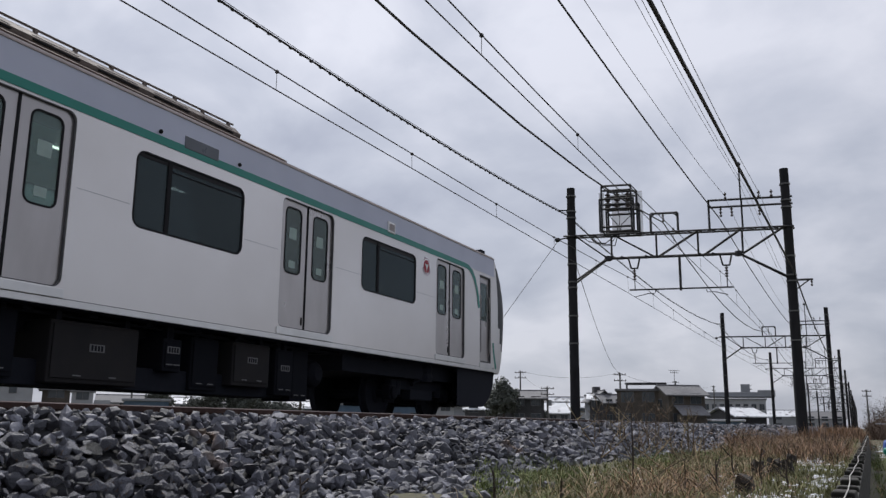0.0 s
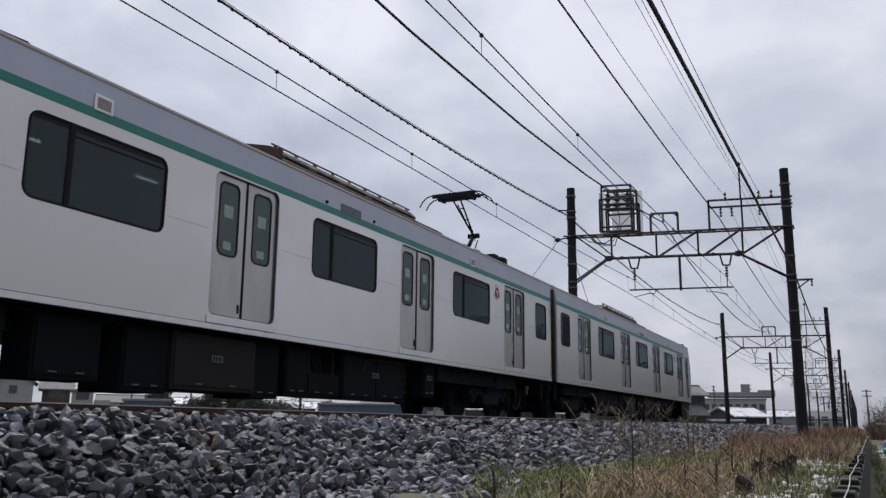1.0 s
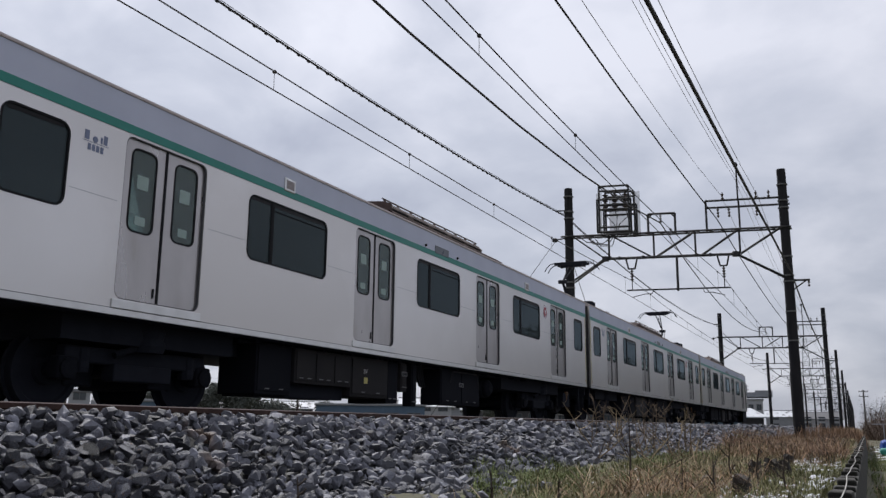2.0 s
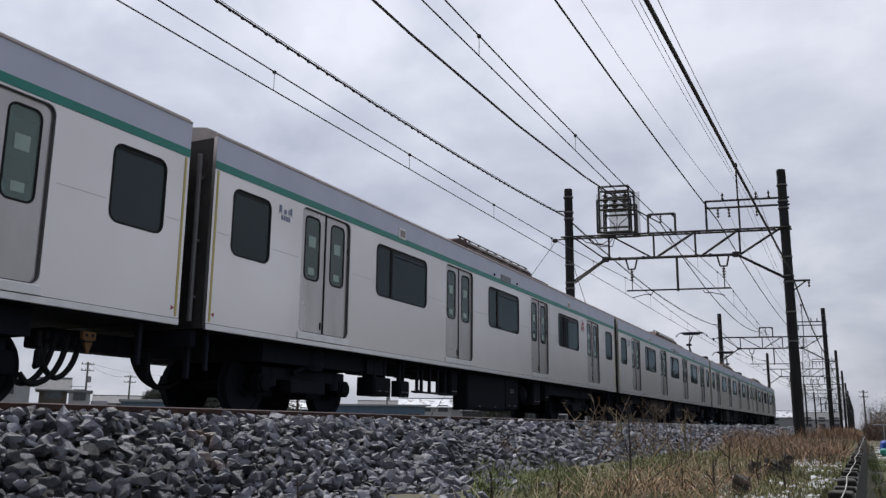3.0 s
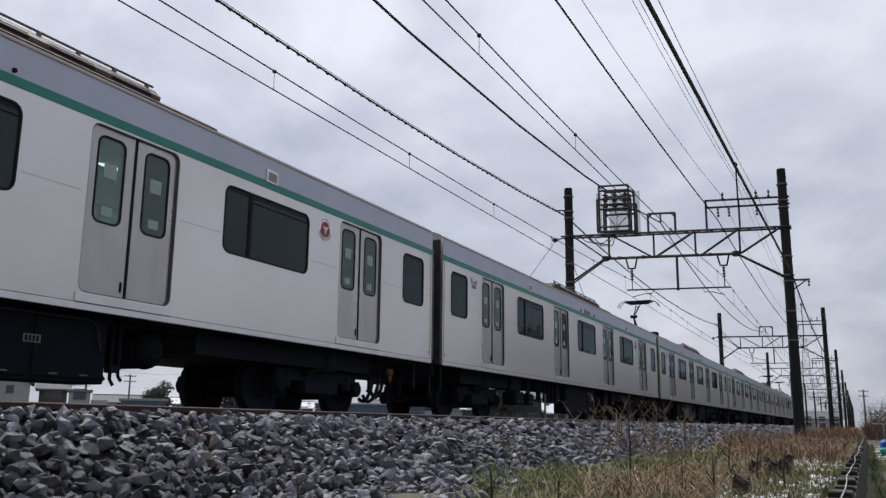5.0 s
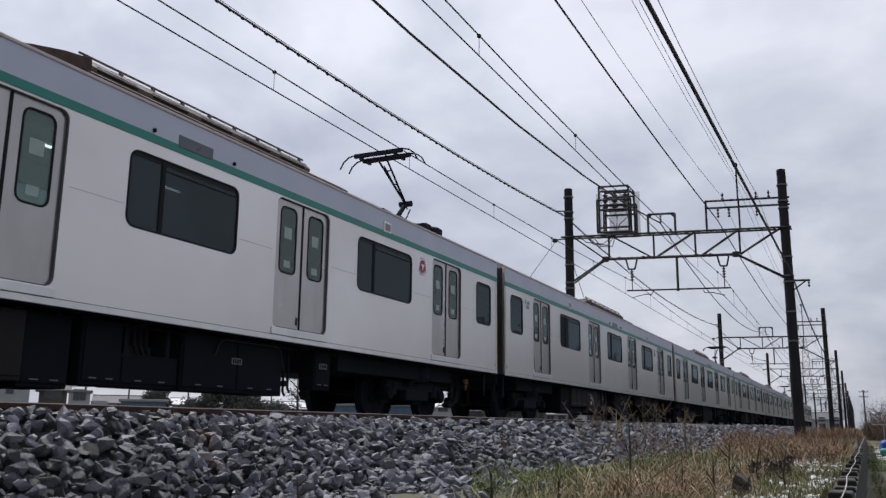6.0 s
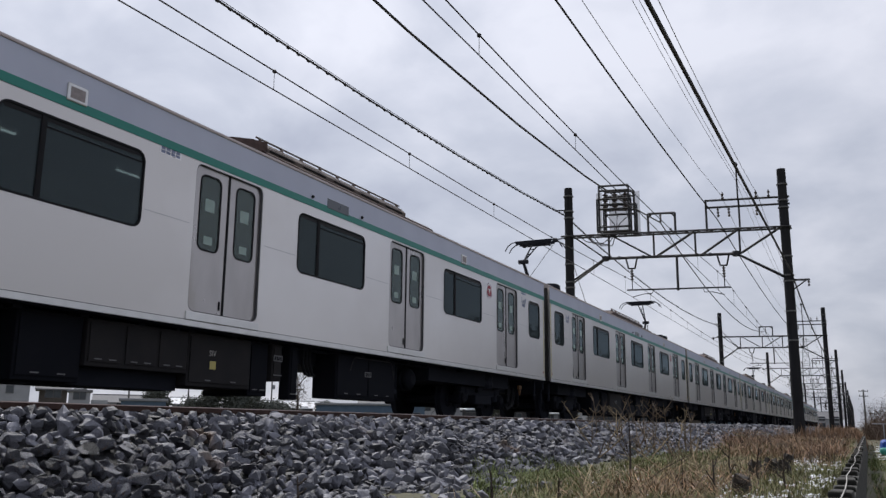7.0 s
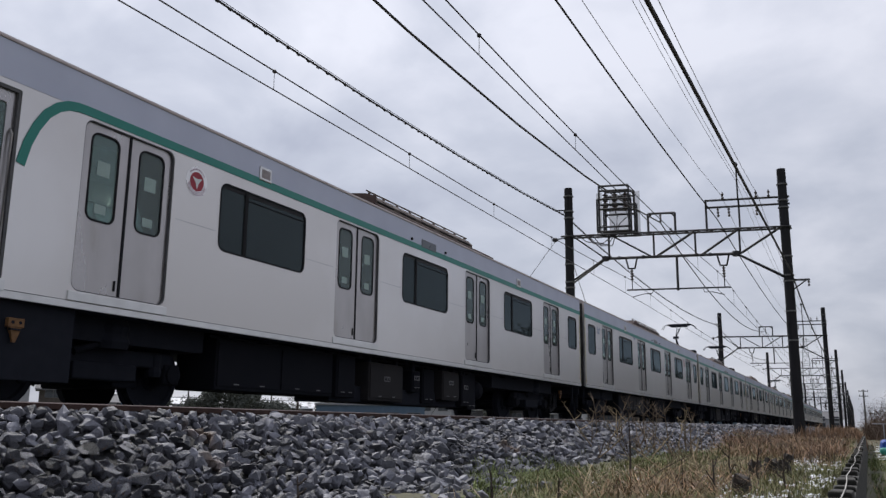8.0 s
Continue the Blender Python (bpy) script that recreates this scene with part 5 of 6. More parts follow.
def make_nose(car, nose):
    """The cab front: a lofted shell with a black windscreen mask wrapping the corner, and a skirt."""
    edge = [(0.98, 19.72), (1.15, 19.82), (1.35, 19.9), (1.7, 19.98), (2.1, 20.03), (2.4, 20.03), (2.7, 19.96), (3.0, 19.82), (3.2, 19.68), (3.34, 19.54), (3.44, 19.42)]
    cut = [(1.25, 20.2), (1.45, 19.84), (1.8, 19.72), (2.3, 19.6), (2.8, 19.53), (3.2, 19.5), (3.3, 19.5), (3.36, 20.2)]
    n = 28
    levels = [0.98 + (3.44 - 0.98) * k / 30 for k in range(31)]

    def point(k, z):
        s = k / n
        yc = lerp_rows(edge, z) + 0.06
        if s < 0.2 or s > 0.8:
            u = s / 0.2 if s < 0.2 else (1 - s) / 0.2
            x = SIDE - 0.05 * u ** 4
            y = 19.36 + (yc - 19.36) * u
        else:
            u = (s - 0.2) / 0.3 if s <= 0.5 else (0.8 - s) / 0.3
            x = (SIDE - 0.05) * (1 - u)
            y = yc + 0.28 * math.sin(u * math.pi / 2)
        return Vector((x if s <= 0.5 else -x, y, z))

    shell, mask = B(), B()
    for z0, z1 in zip(levels, levels[1:]):
        for k in range(n):
            q = [point(k, z0), point(k + 1, z0), point(k + 1, z1), point(k, z1)]
            mid = sum(q, Vector()) / 4
            dark = 1.25 < mid.z < 3.36 and mid.y > lerp_rows(cut, mid.z)
            bm = mask if dark else shell
            bm.faces.new([bm.verts.new(v) for v in q])
    for k in range(n):
        a, b = point(k, 3.44), point(k + 1, 3.44)
        c, d = Vector((b.x * 0.985, 19.3, roof_z(b.x * 0.985))), Vector((a.x * 0.985, 19.3, roof_z(a.x * 0.985)))
        shell.faces.new([shell.verts.new(v) for v in (a, b, c, d)])
    for bm in (shell, mask):
        bmesh.ops.remove_doubles(bm, verts=bm.verts[:], dist=0.001)
        bmesh.ops.recalc_face_normals(bm, faces=bm.faces[:])
    back = box(B(), -1.33, 1.33, 18.3, 18.34, 1.1, 3.4)
    skirt = B()
    prof = [(1.02, 19.74), (0.7, 19.66), (0.45, 19.48), (0.27, 19.12)]
    rows = []
    for z, y in prof:
        rows.append([skirt.verts.new((x, y2, z)) for x, y2 in ((-1.3, 17.7), (-1.3, y - 0.15), (-1.15, y), (0, y + 0.25), (1.15, y), (1.3, y - 0.15), (1.3, 17.7))])
    for a, b in zip(rows, rows[1:]):
        for k in range(6):
            skirt.faces.new((a[k], a[k + 1], b[k + 1], b[k]))
    skirt.faces.new(rows[0])
    bmesh.ops.recalc_face_normals(skirt, faces=skirt.faces[:])
    lamp = box(B(), 0.95, 1.25, 19.0, 19.22, 3.5, 3.62, 0.01)
    low = ribbon(B(), [(19.33, 1.62), (19.36, 1.45), (19.41, 1.28), (19.48, 1.08)], 0.08, SIDE + 0.002, 0.003)
    objs = [("nose_shell", shell, M_STEEL, "rounded silver cab front"), ("windscreen_mask", mask, M_MASK, "glossy black windscreen mask"),
            ("cab_bulkhead", back, M_UNDER, ""), ("skirt", skirt, M_UNDER, "dark front skirt"), ("roof_aerial", lamp, M_UNDER, ""),
            ("stripe_tail", low, M_GREEN, "")]
    for name, bm, m, label in objs:
        if nose < 0:
            for v in bm.verts:
                v.co.y = 20 - v.co.y
            bmesh.ops.reverse_faces(bm, faces=bm.faces[:])
        part(name, bm, m, car, label)


def build_train():
    first = make_car("motor")
    cars = []
    proto = {"motor": first, "trailer": make_car("trailer"), "inverter": make_car("inverter")}
    kinds = {1: "inverter", 2: "motor", 3: "inverter", 4: "trailer", 5: "motor", 6: "trailer", 7: "inverter", 8: "motor"}
    used = set()
    for k in range(10):
        if k == 0:
            car = make_car("end", -1)
            make_emblem(car, 3.82, 2.745)
        elif k == 9:
            car = make_car("end", 1)
            make_emblem(car, 16.15, 2.745)
        else:
            kind = kinds[k]
            if kind in used:
                car = copy_thing(proto[kind], Matrix())
            else:
                car = proto[kind]
                used.add(kind)
        cars.append(car)
    for k, car in enumerate(cars):
        make_aircon(car, -1.8 if k == 9 else 0.0)
        if 0 < k < 9:
            make_emblem(car, 16.15, 2.745)
            make_mark(car, 1.72, 2.74, False, "3" if k == 2 else "")
        if k == 1:
            make_mark(car, 18.28, 2.74, True, "2")
            make_bar_plate(car, 6.5, 2.94)
        if k in (2, 8):
            gear_box(car, 9.4, 10.3, 0.27, 0.64, 1, None, 1.14, 0.8)
        if k == 7:
            part("jumper_box", box(B(), 0.7, 1.08, 18.45, 19.05, 0.42, 0.8, 0.015), M_UNDER, car)
        if k in (2, 5, 8):
            make_pantograph(car, 2.68, 1)
        if k in (2, 8):
            make_pantograph(car, 17.4, -1)
        says = "silver commuter train car with green stripe and dark windows"
        if k in (2, 5, 8):
            says = "silver commuter train car with raised pantograph on its roof"
        if k in (0, 9):
            says = "silver commuter train end car with a driver's cab"
        tagged(car, says, "train car", group="cars of the train")
        car.matrix_basis = pose(TRACK_X, along(0) + 20.0 * k, 0)
    return cars


def along(t):
    """Where the train's rear coupler stands along the line at t seconds."""
    return -182.45 + 23.45 * t - 0.021 * t * t


CARS = build_train()
# ---- grass, brush, weeds, snow, the low wall ----
def blades(name, n, where, height, width, lean, material, seed, label, droop=0.3):
    """Tapered bent blades scattered by where(rnd) -> (x, y); one object of stuff."""
    rnd = random.Random(seed)
    V, F = [], []
    for _ in range(n):
        x, y = where(rnd)
        z = profile_z(x) - 0.02
        h = rnd.uniform(*height) * (0.75 + 0.5 * noise.noise((x * 1.3, y * 0.8, seed)) + 0.25)
        a = rnd.uniform(0, 6.283)
        d = Vector((math.cos(a), math.sin(a), 0))
        s = Vector((-d.y, d.x, 0)) * rnd.uniform(*width)
        l = rnd.uniform(*lean)
        p0 = Vector((x, y, z))
        p1 = p0 + Vector((0, 0, h * 0.55)) + d * l * h * 0.4
        p2 = p0 + Vector((0, 0, h * (1 - droop * l))) + d * l * h
        b = len(V)
        V += [p0 - s, p0 + s, p1 - s * 0.8, p1 + s * 0.8, p2]
        F += [(b, b + 1, b + 3, b + 2), (b + 2, b + 3, b + 4)]
    me = bpy.data.meshes.new(name)
    me.from_pydata([v[:] for v in V], [], F)
    me.materials.append(material)
    return tagged(new(name, me), label, "grass", kind="stuff")


def zone(x0, x1, y0, y1, bias=1.6, clump=0.0, cs=1.0, seed=0, side=-9.0):
    """Scatter more densely near y0, in clumps where asked."""
    def where(rnd):
        for _ in range(30):
            y = y0 + (y1 - y0) * rnd.random() ** bias
            x = x0 + (x1 - x0) * rnd.random()
            if x < side * y:
                continue
            if noise.noise((x * cs, y * cs * 0.6, 7.3 + seed)) > clump - 0.5 + 0.5 * rnd.random():
                return x, y
        return x, y
    return where


blades("green_grass", 15000, zone(-2.62, -0.9, 2.6, 13, 1.5, 0.15, 1.6, 0, -0.44), (0.03, 0.10), (0.002, 0.005), (0.2, 1.0), M_GRASS, 1, "short green grass growing at the foot of the stones")
blades("weedy_grass", 13000, zone(-2.2, -0.1, 3.0, 16, 1.5, 0.1, 1.2, 2, -0.38), (0.04, 0.14), (0.002, 0.005), (0.2, 1.0), M_GRASS2, 2, "dull olive weeds between straw and snow")
blades("dry_grass", 1700, zone(-1.8, -0.35, 3.2, 15, 1.5, 0.25, 1.1, 4, -0.245), (0.05, 0.19), (0.0012, 0.003), (0.6, 1.8), M_DRY, 3, "flattened straw-coloured dry grass", 0.45)
blades("straw", 800, zone(-1.7, -0.6, 3.6, 10, 1.2, 0.1, 1.0, 5), (0.08, 0.26), (0.0012, 0.003), (1.0, 2.6), M_STRAW, 4, "pale broken straw lying over the weeds", 0.4)
blades("leafy_weed", 2600, zone(-2.4, -1.3, 2.7, 7.5, 1.3, 0.45, 2.8, 21, -0.46), (0.02, 0.07), (0.005, 0.011), (0.5, 1.6), M_GRASS, 14, "low green leafy weeds at the foot of the stones", 0.35)
blades("straw_heap", 750, zone(-1.3, -0.72, 4.3, 7.5, 1.1, 0.1, 1.3, 23), (0.10, 0.30), (0.0012, 0.0028), (0.9, 2.6), M_DRY, 15, "tangled heap of red-brown broken dry stems", 0.42)
blades("litter", 5200, zone(-1.9, -0.2, 3.4, 16, 1.4, 0.2, 1.5, 41, -0.3), (0.02, 0.09), (0.002, 0.005), (0.6, 1.8), M_TWIG, 31, "dark brown leaf litter and rotten stems", 0.45)
blades("brush_twigs", 5200, zone(-2.7, -0.25, 10.5, 40, 1.3, 0.2, 0.6, 43, -0.135), (0.08, 0.36), (0.0012, 0.003), (0.2, 1.2), M_DARKSTEM, 32, "thin dark twigs standing in the withered brush", 0.2)
blades("brush", 11500, zone(-2.9, -0.2, 11.5, 42, 1.3, 0.1, 0.5, 6, -0.135), (0.06, 0.30), (0.0022, 0.0055), (0.2, 1.5), M_BRUSH, 5, "red-brown withered brush beside the track", 0.2)
blades("brush_grass", 6000, zone(-2.7, -0.15, 10.5, 30, 1.3, 0.25, 0.8, 15, -0.14), (0.05, 0.22), (0.002, 0.005), (0.2, 1.4), M_GRASS2, 11, "olive weeds growing through the withered brush")
blades("brush_straw", 3500, zone(-2.8, -0.2, 9.5, 30, 1.3, 0.2, 0.9, 18, -0.15), (0.08, 0.30), (0.0015, 0.004), (0.6, 2.2), M_DRY, 12, "bent dry straw lying in the withered brush", 0.4)
blades("tall_brush", 4200, zone(-1.9, 0.2, 30, 110, 1.2), (0.2, 0.62), (0.006, 0.014), (0.1, 0.6), M_BRUSH, 6, "tall brown withered brush along the line", 0.2)
blades("path_grass", 7000, zone(0.1, 2.6, 4.5, 40, 1.8, 0.15, 0.7, 8), (0.03, 0.12), (0.003, 0.007), (0.2, 1.0), M_GRASS, 7, "green grass beside the path below the wall")
blades("verge_grass", 6000, zone(0.0, 0.7, 5.5, 22, 1.3, 0.05, 1.0, 12), (0.03, 0.13), (0.002, 0.005), (0.2, 1.2), M_GRASS, 9, "green grass at the foot of the wall")
blades("path_straw", 5000, zone(0.1, 3.5, 6, 60, 1.5, 0.1, 0.7, 9), (0.04, 0.16), (0.003, 0.006), (0.4, 1.4), M_DRY, 8, "dry grass beside the path below the wall")


def build_snow():
    """Thin melting remnants of snow: many small lumps."""
    rnd = random.Random(11)
    V, F = [], []
    spots = [(-0.85, -0.2, 4.6, 14, 1500, 1.35), (-1.15, -0.22, 4.2, 16, 500, 1.0), (-2.0, -0.9, 4.4, 9, 120, 1.0), (-2.0, -0.4, 14, 34, 500, 1.0), (0.3, 2.5, 9, 40, 900, 1.2), (0.5, 1.5, 14, 34, 500, 4.5)]
    for x0, x1, y0, y1, n, big in spots:
        for _ in range(n):
            x, y = rnd.uniform(x0, x1), y0 + (y1 - y0) * rnd.random() ** 1.3
            if noise.noise((x * 2.6, y * 1.3, 3.1)) < 0.08:
                continue
            r = rnd.uniform(0.004, 0.017) * (1 + y / 16) * big
            z = profile_z(x) + rnd.uniform(0.0, 0.03)
            b = len(V)
            k = 6
            ph = rnd.random() * 6
            for j in range(k):
                rr = r * rnd.uniform(0.6, 1.3)
                V.append((x + rr * math.cos(ph + j * 6.283 / k), y + rr * 1.4 * math.sin(ph + j * 6.283 / k), z))
            V.append((x, y, z + r * rnd.uniform(0.3, 0.7) / big))
            F += [(b + j, b + (j + 1) % k, b + k) for j in range(k)]
    me = bpy.data.meshes.new("snow_patches")
    me.from_pydata(V, [], F)
    me.materials.append(M_SLUSH)
    tagged(new("snow_patches", me), "small melting patches of white snow in the grass", "snow", kind="stuff")


build_snow()


def build_weed(x, y, h, seed, forks=5, material=None, thin=1.0, lean=0.1):
    """A dead branching weed."""
    rnd = random.Random(seed)
    z = profile_z(x) - 0.03
    a = rnd.uniform(0, 6.28)
    top = Vector((x + lean * h * math.cos(a), y + lean * h * math.sin(a), z + h))
    base = Vector((x, y, z))
    mid = base.lerp(top, 0.5) + Vector((rnd.uniform(-0.03, 0.03), rnd.uniform(-0.03, 0.03), 0))
    w = empty("dead_weed")
    part("stem", tube(B(), [base, mid, top], [0.008 * thin, 0.006 * thin, 0.003 * thin], 5), material or M_STALK, w)
    for k in range(forks):
        s = rnd.uniform(0.3, 0.9)
        p = base.lerp(mid, s * 2) if s < 0.5 else mid.lerp(top, s * 2 - 1)
        b = rnd.uniform(0, 6.28)
        l = h * rnd.uniform(0.18, 0.42)
        q = p + Vector((math.cos(b) * l * 0.7, math.sin(b) * l * 0.7, l * rnd.uniform(0.4, 0.9)))
        m = p.lerp(q, 0.5) + Vector((0, 0, -0.06 * l))
        bm = tube(B(), [p, m, q], [0.005 * thin, 0.004 * thin, 0.002 * thin], 4)
        for j in range(3):
            u = m.lerp(q, rnd.uniform(0, 1))
            e = u + Vector((rnd.uniform(-1, 1), rnd.uniform(-1, 1), rnd.uniform(0.1, 1))) * l * 0.3
            tube(bm, [u, u.lerp(e, 0.5), e], [0.003 * thin, 0.002 * thin, 0.0012 * thin], 4)
        part("twig", bm, material or M_STALK, w)
    tagged(w, "dead branching weed with dry brown stems", "weed", group="dead weeds")
    return w


for k, (x, y, h, f) in enumerate([(-2.95, 10.6, 0.62, 6), (-2.75, 10.9, 0.55, 5), (-2.45, 11.2, 0.8, 8), (-2.35, 11.0, 0.85, 8), (-2.15, 11.0, 0.85, 9), (-2.05, 11.6, 0.8, 8), (-1.95, 11.3, 0.7, 8),
                                (-1.8, 10.6, 0.55, 6), (-2.2, 9.6, 0.4, 5), (-1.5, 9.0, 0.4, 5), (-1.6, 10.2, 0.5, 6), (-2.6, 12.2, 0.7, 6), (-3.1, 11.5, 0.5, 5)]):
    build_weed(x, y, h * 0.82, 40 + k, f - 1, M_STRAW if k % 4 == 1 else M_STALK, 1.0)
for k in range(26):
    rr = random.Random(300 + k)
    yy = rr.uniform(8.5, 14.0)
    build_weed(-yy * rr.uniform(0.17, 0.29), yy, rr.uniform(0.25, 0.55), 200 + k, rr.randrange(2, 5), M_STRAW if k % 2 else M_STALK, 1.0, rr.uniform(0.3, 1.3))
for k, (x, y, h) in enumerate([(-1.35, 5.6, 0.52), (-1.62, 3.95, 0.2), (-1.33, 4.05, 0.16), (-2.3, 3.3, 0.16), (-1.9, 3.4, 0.13), (-0.75, 5.0, 0.25), (-0.62, 6.2, 0.3), (-0.45, 6.0, 0.28), (-0.9, 7.0, 0.3), (-1.0, 5.4, 0.24)]):
    build_weed(x, y, h, 80 + k, 2, M_DARKSTEM, 1.1, 0.06)


def build_stalk(x, y, seed):
    """One long pale stem, broken over and lying across the weeds."""
    rnd = random.Random(seed)
    l, a, up = rnd.uniform(0.15, 0.42), rnd.uniform(0, 6.28), rnd.uniform(0.05, 0.75)
    p = Vector((x, y, profile_z(x) + 0.02))
    d = Vector((math.cos(a), math.sin(a) * 0.6, up))
    n = Vector((rnd.uniform(-0.02, 0.02), 0, rnd.uniform(-0.005, 0.025)))
    st = part("fallen_stalk", tube(B(), [p, p + d * l * 0.45 + n, p + d * l * 0.75 + n * 0.6, p + d * l], [0.004, 0.0036, 0.003, 0.0016], 5), M_STRAW)
    tagged(st, "long pale broken stem lying across the weeds", "stem", group="fallen stems")
    u = p + d * l * 0.6 + n * 0.8
    part("side_twig", tube(B(), [u, u + Vector((0.05, 0.03, 0.07)) * rnd.uniform(0.6, 1.6), u + Vector((0.07, 0.02, 0.14)) * rnd.uniform(0.6, 1.4)], [0.003, 0.002, 0.0012], 4), M_STRAW, st)


for k in range(34):
    rr = random.Random(700 + k)
    yy = rr.uniform(4.6, 12.0)
    build_stalk(-yy * rr.uniform(0.13, 0.25), yy, 730 + k)


def build_stump(x, y, w, h, seed):
    """A rotten stub of timber: uneven split top, cracked sides."""
    rnd = random.Random(seed)
    bm = B()
    n = 14
    rings = []
    for j, t in enumerate((0, 0.35, 0.7, 1.0)):
        ring_ = []
        for k in range(n):
            a = 6.283 * k / n
            r = w * (1 + 0.16 * rnd.uniform(-1, 1)) * (1.1 - 0.12 * t)
            ring_.append(bm.verts.new((x + r * math.cos(a), y + r * math.sin(a), profile_z(x) - 0.05 + (h + 0.05) * t + (rnd.uniform(-0.035, 0.02) if j == 3 else 0))))
        rings.append(ring_)
    for a, b in zip(rings, rings[1:]):
        for k in range(n):
            bm.faces.new((a[k], a[(k + 1) % n], b[(k + 1) % n], b[k]))
    bm.faces.new(rings[-1])
    tagged(part("timber_stub", bm, M_STUMP), "short rotten dark timber stub standing in the grass", "post", group="timber stubs")


for k, (x, y, w, h) in enumerate([(-0.64, 5.36, 0.052, 0.12), (-0.80, 7.6, 0.05, 0.13), (-0.69, 7.8, 0.055, 0.14), (-0.6, 8.0, 0.05, 0.12), (-0.68, 9.6, 0.05, 0.13)]):
    build_stump(x, y, w, h, 20 + k)


def wall_x(y):
    return -0.18 + 0.0073 * y


def build_wall():
    """Low retaining wall with a battered face and a row of short posts, with a pale rope along the top."""
    bm = B()
    for y0, y1 in ((-3, 12), (12, 27), (27, 42)):
        a, b = ([bm.verts.new((wall_x(y) + u, y, z)) for u, z in ((0.05, -0.95), (0.15, -0.95), (0.105, -0.41), (0.05, -0.41))] for y in (y0, y1))
        for j in range(4):
            bm.faces.new((a[j], a[(j + 1) % 4], b[(j + 1) % 4], b[j]))
        bm.faces.new(a[::-1])
        bm.faces.new(b)
    bmesh.ops.recalc_face_normals(bm, faces=bm.faces[:])
    w = part("retaining_wall", bm, M_WALLC)
    tagged(w, "low dark-streaked concrete retaining wall beside the path, face shade put into its colour", "wall", kind="structure")
    rnd = random.Random(9)
    post = part("post", box(B(), 0.0, 0.10, -0.1, 0.1, -0.5, 0.02, 0.012), M_WALLC, w)
    y = 2.2
    post.matrix_basis = pose(wall_x(y), y, -0.40)
    while y < 40:
        y += 0.55
        twin(post, pose(wall_x(y), y, -0.40 + rnd.uniform(-0.012, 0.012), rnd.uniform(-2, 2), rnd.uniform(-2, 2), rnd.uniform(-4, 4)), w)
    pts = []
    for k in range(60):
        yy = 1.5 + 0.6 * k
        pts.append((wall_x(yy) + 0.06 + rnd.uniform(-0.012, 0.012), yy, -0.372 + rnd.uniform(-0.004, 0.006)))
    c = part("old_rope", tube(B(), pts, 0.003, 5), M_SCREEN2)
    tagged(c, "thin pale rope lying along the wall top", "rope")


build_wall()
# ---- houses, trees, poles and distance ----
FAR_Z = -1.0


def build_house(name, x, y, yaw, w, d, eave, ridge, wall, roof, rows, cols, label, category="house", snow=False, flat=False):
    """A house with walls, roof and windows; its front, w wide, looks along local -y."""
    h = empty(name, pose(x, y, FAR_Z, 0, 0, yaw))
    bm = B()
    if flat or ridge <= eave:
        box(bm, -w / 2, w / 2, 0, d, 0, eave)
    else:
        prof = [(0, 0), (d, 0), (d, eave), (d / 2, ridge - 0.15), (0, eave)]
        a = [bm.verts.new((-w / 2, u, v)) for u, v in prof]
        b = [bm.verts.new((w / 2, u, v)) for u, v in prof]
        for k in range(5):
            bm.faces.new((a[k], a[(k + 1) % 5], b[(k + 1) % 5], b[k]))
        bm.faces.new(a[::-1])
        bm.faces.new(b)
        bmesh.ops.recalc_face_normals(bm, faces=bm.faces[:])
    part("wall", bm, wall, h)
    if flat or ridge <= eave:
        r = part("roof", box(B(), -w / 2 - 0.25, w / 2 + 0.25, -0.25, d + 0.25, eave, eave + 0.3, 0.05), roof, h)
    else:
        for s in (0, 1):
            bm = B()
            o = 0.5
            y0, y1 = (-o, d / 2) if s == 0 else (d + o, d / 2)
            z0 = eave - o * (ridge - eave) / (d / 2)
            vs = [bm.verts.new((xx, yy, zz)) for xx, yy, zz in ((-w / 2 - o, y0, z0), (w / 2 + o, y0, z0), (w / 2 + o, y1, ridge), (-w / 2 - o, y1, ridge))]
            bm.faces.new(vs)
            ex = bmesh.ops.extrude_face_region(bm, geom=bm.faces[:])
            bmesh.ops.translate(bm, verts=[v for v in ex["geom"] if isinstance(v, bmesh.types.BMVert)], vec=(0, 0, 0.16))
            bmesh.ops.recalc_face_normals(bm, faces=bm.faces[:])
            r = part("roof", bm, M_ROOFSNOW if snow else roof, h)
        part("ridge_cap", box(B(), -w / 2 - 0.5, w / 2 + 0.5, d / 2 - 0.14, d / 2 + 0.14, ridge + 0.08, ridge + 0.26, 0.04), roof, h)
    for i in range(rows):
        for j in range(cols):
            cx = -w / 2 + w * (j + 0.5) / cols
            cz = 1.0 + eave * (i) / max(rows, 1) + 0.3
            ww, hh = min(0.9, w / cols * 0.28), 0.6
            f = part("window", box(B(), cx - ww - 0.06, cx + ww + 0.06, -0.05, 0.02, cz - 0.06, cz + 2 * hh + 0.06), M_FRAME, h)
            part("pane", box(B(), cx - ww, cx - 0.03, -0.07, -0.052, cz, cz + 2 * hh), M_PANE, f)
            part("pane", box(B(), cx + 0.03, cx + ww, -0.07, -0.052, cz, cz + 2 * hh), M_PANE, f)
    tagged(h, label, category)
    return h


def spot(dx, dy, dist):
    return dx * dist, dy * dist


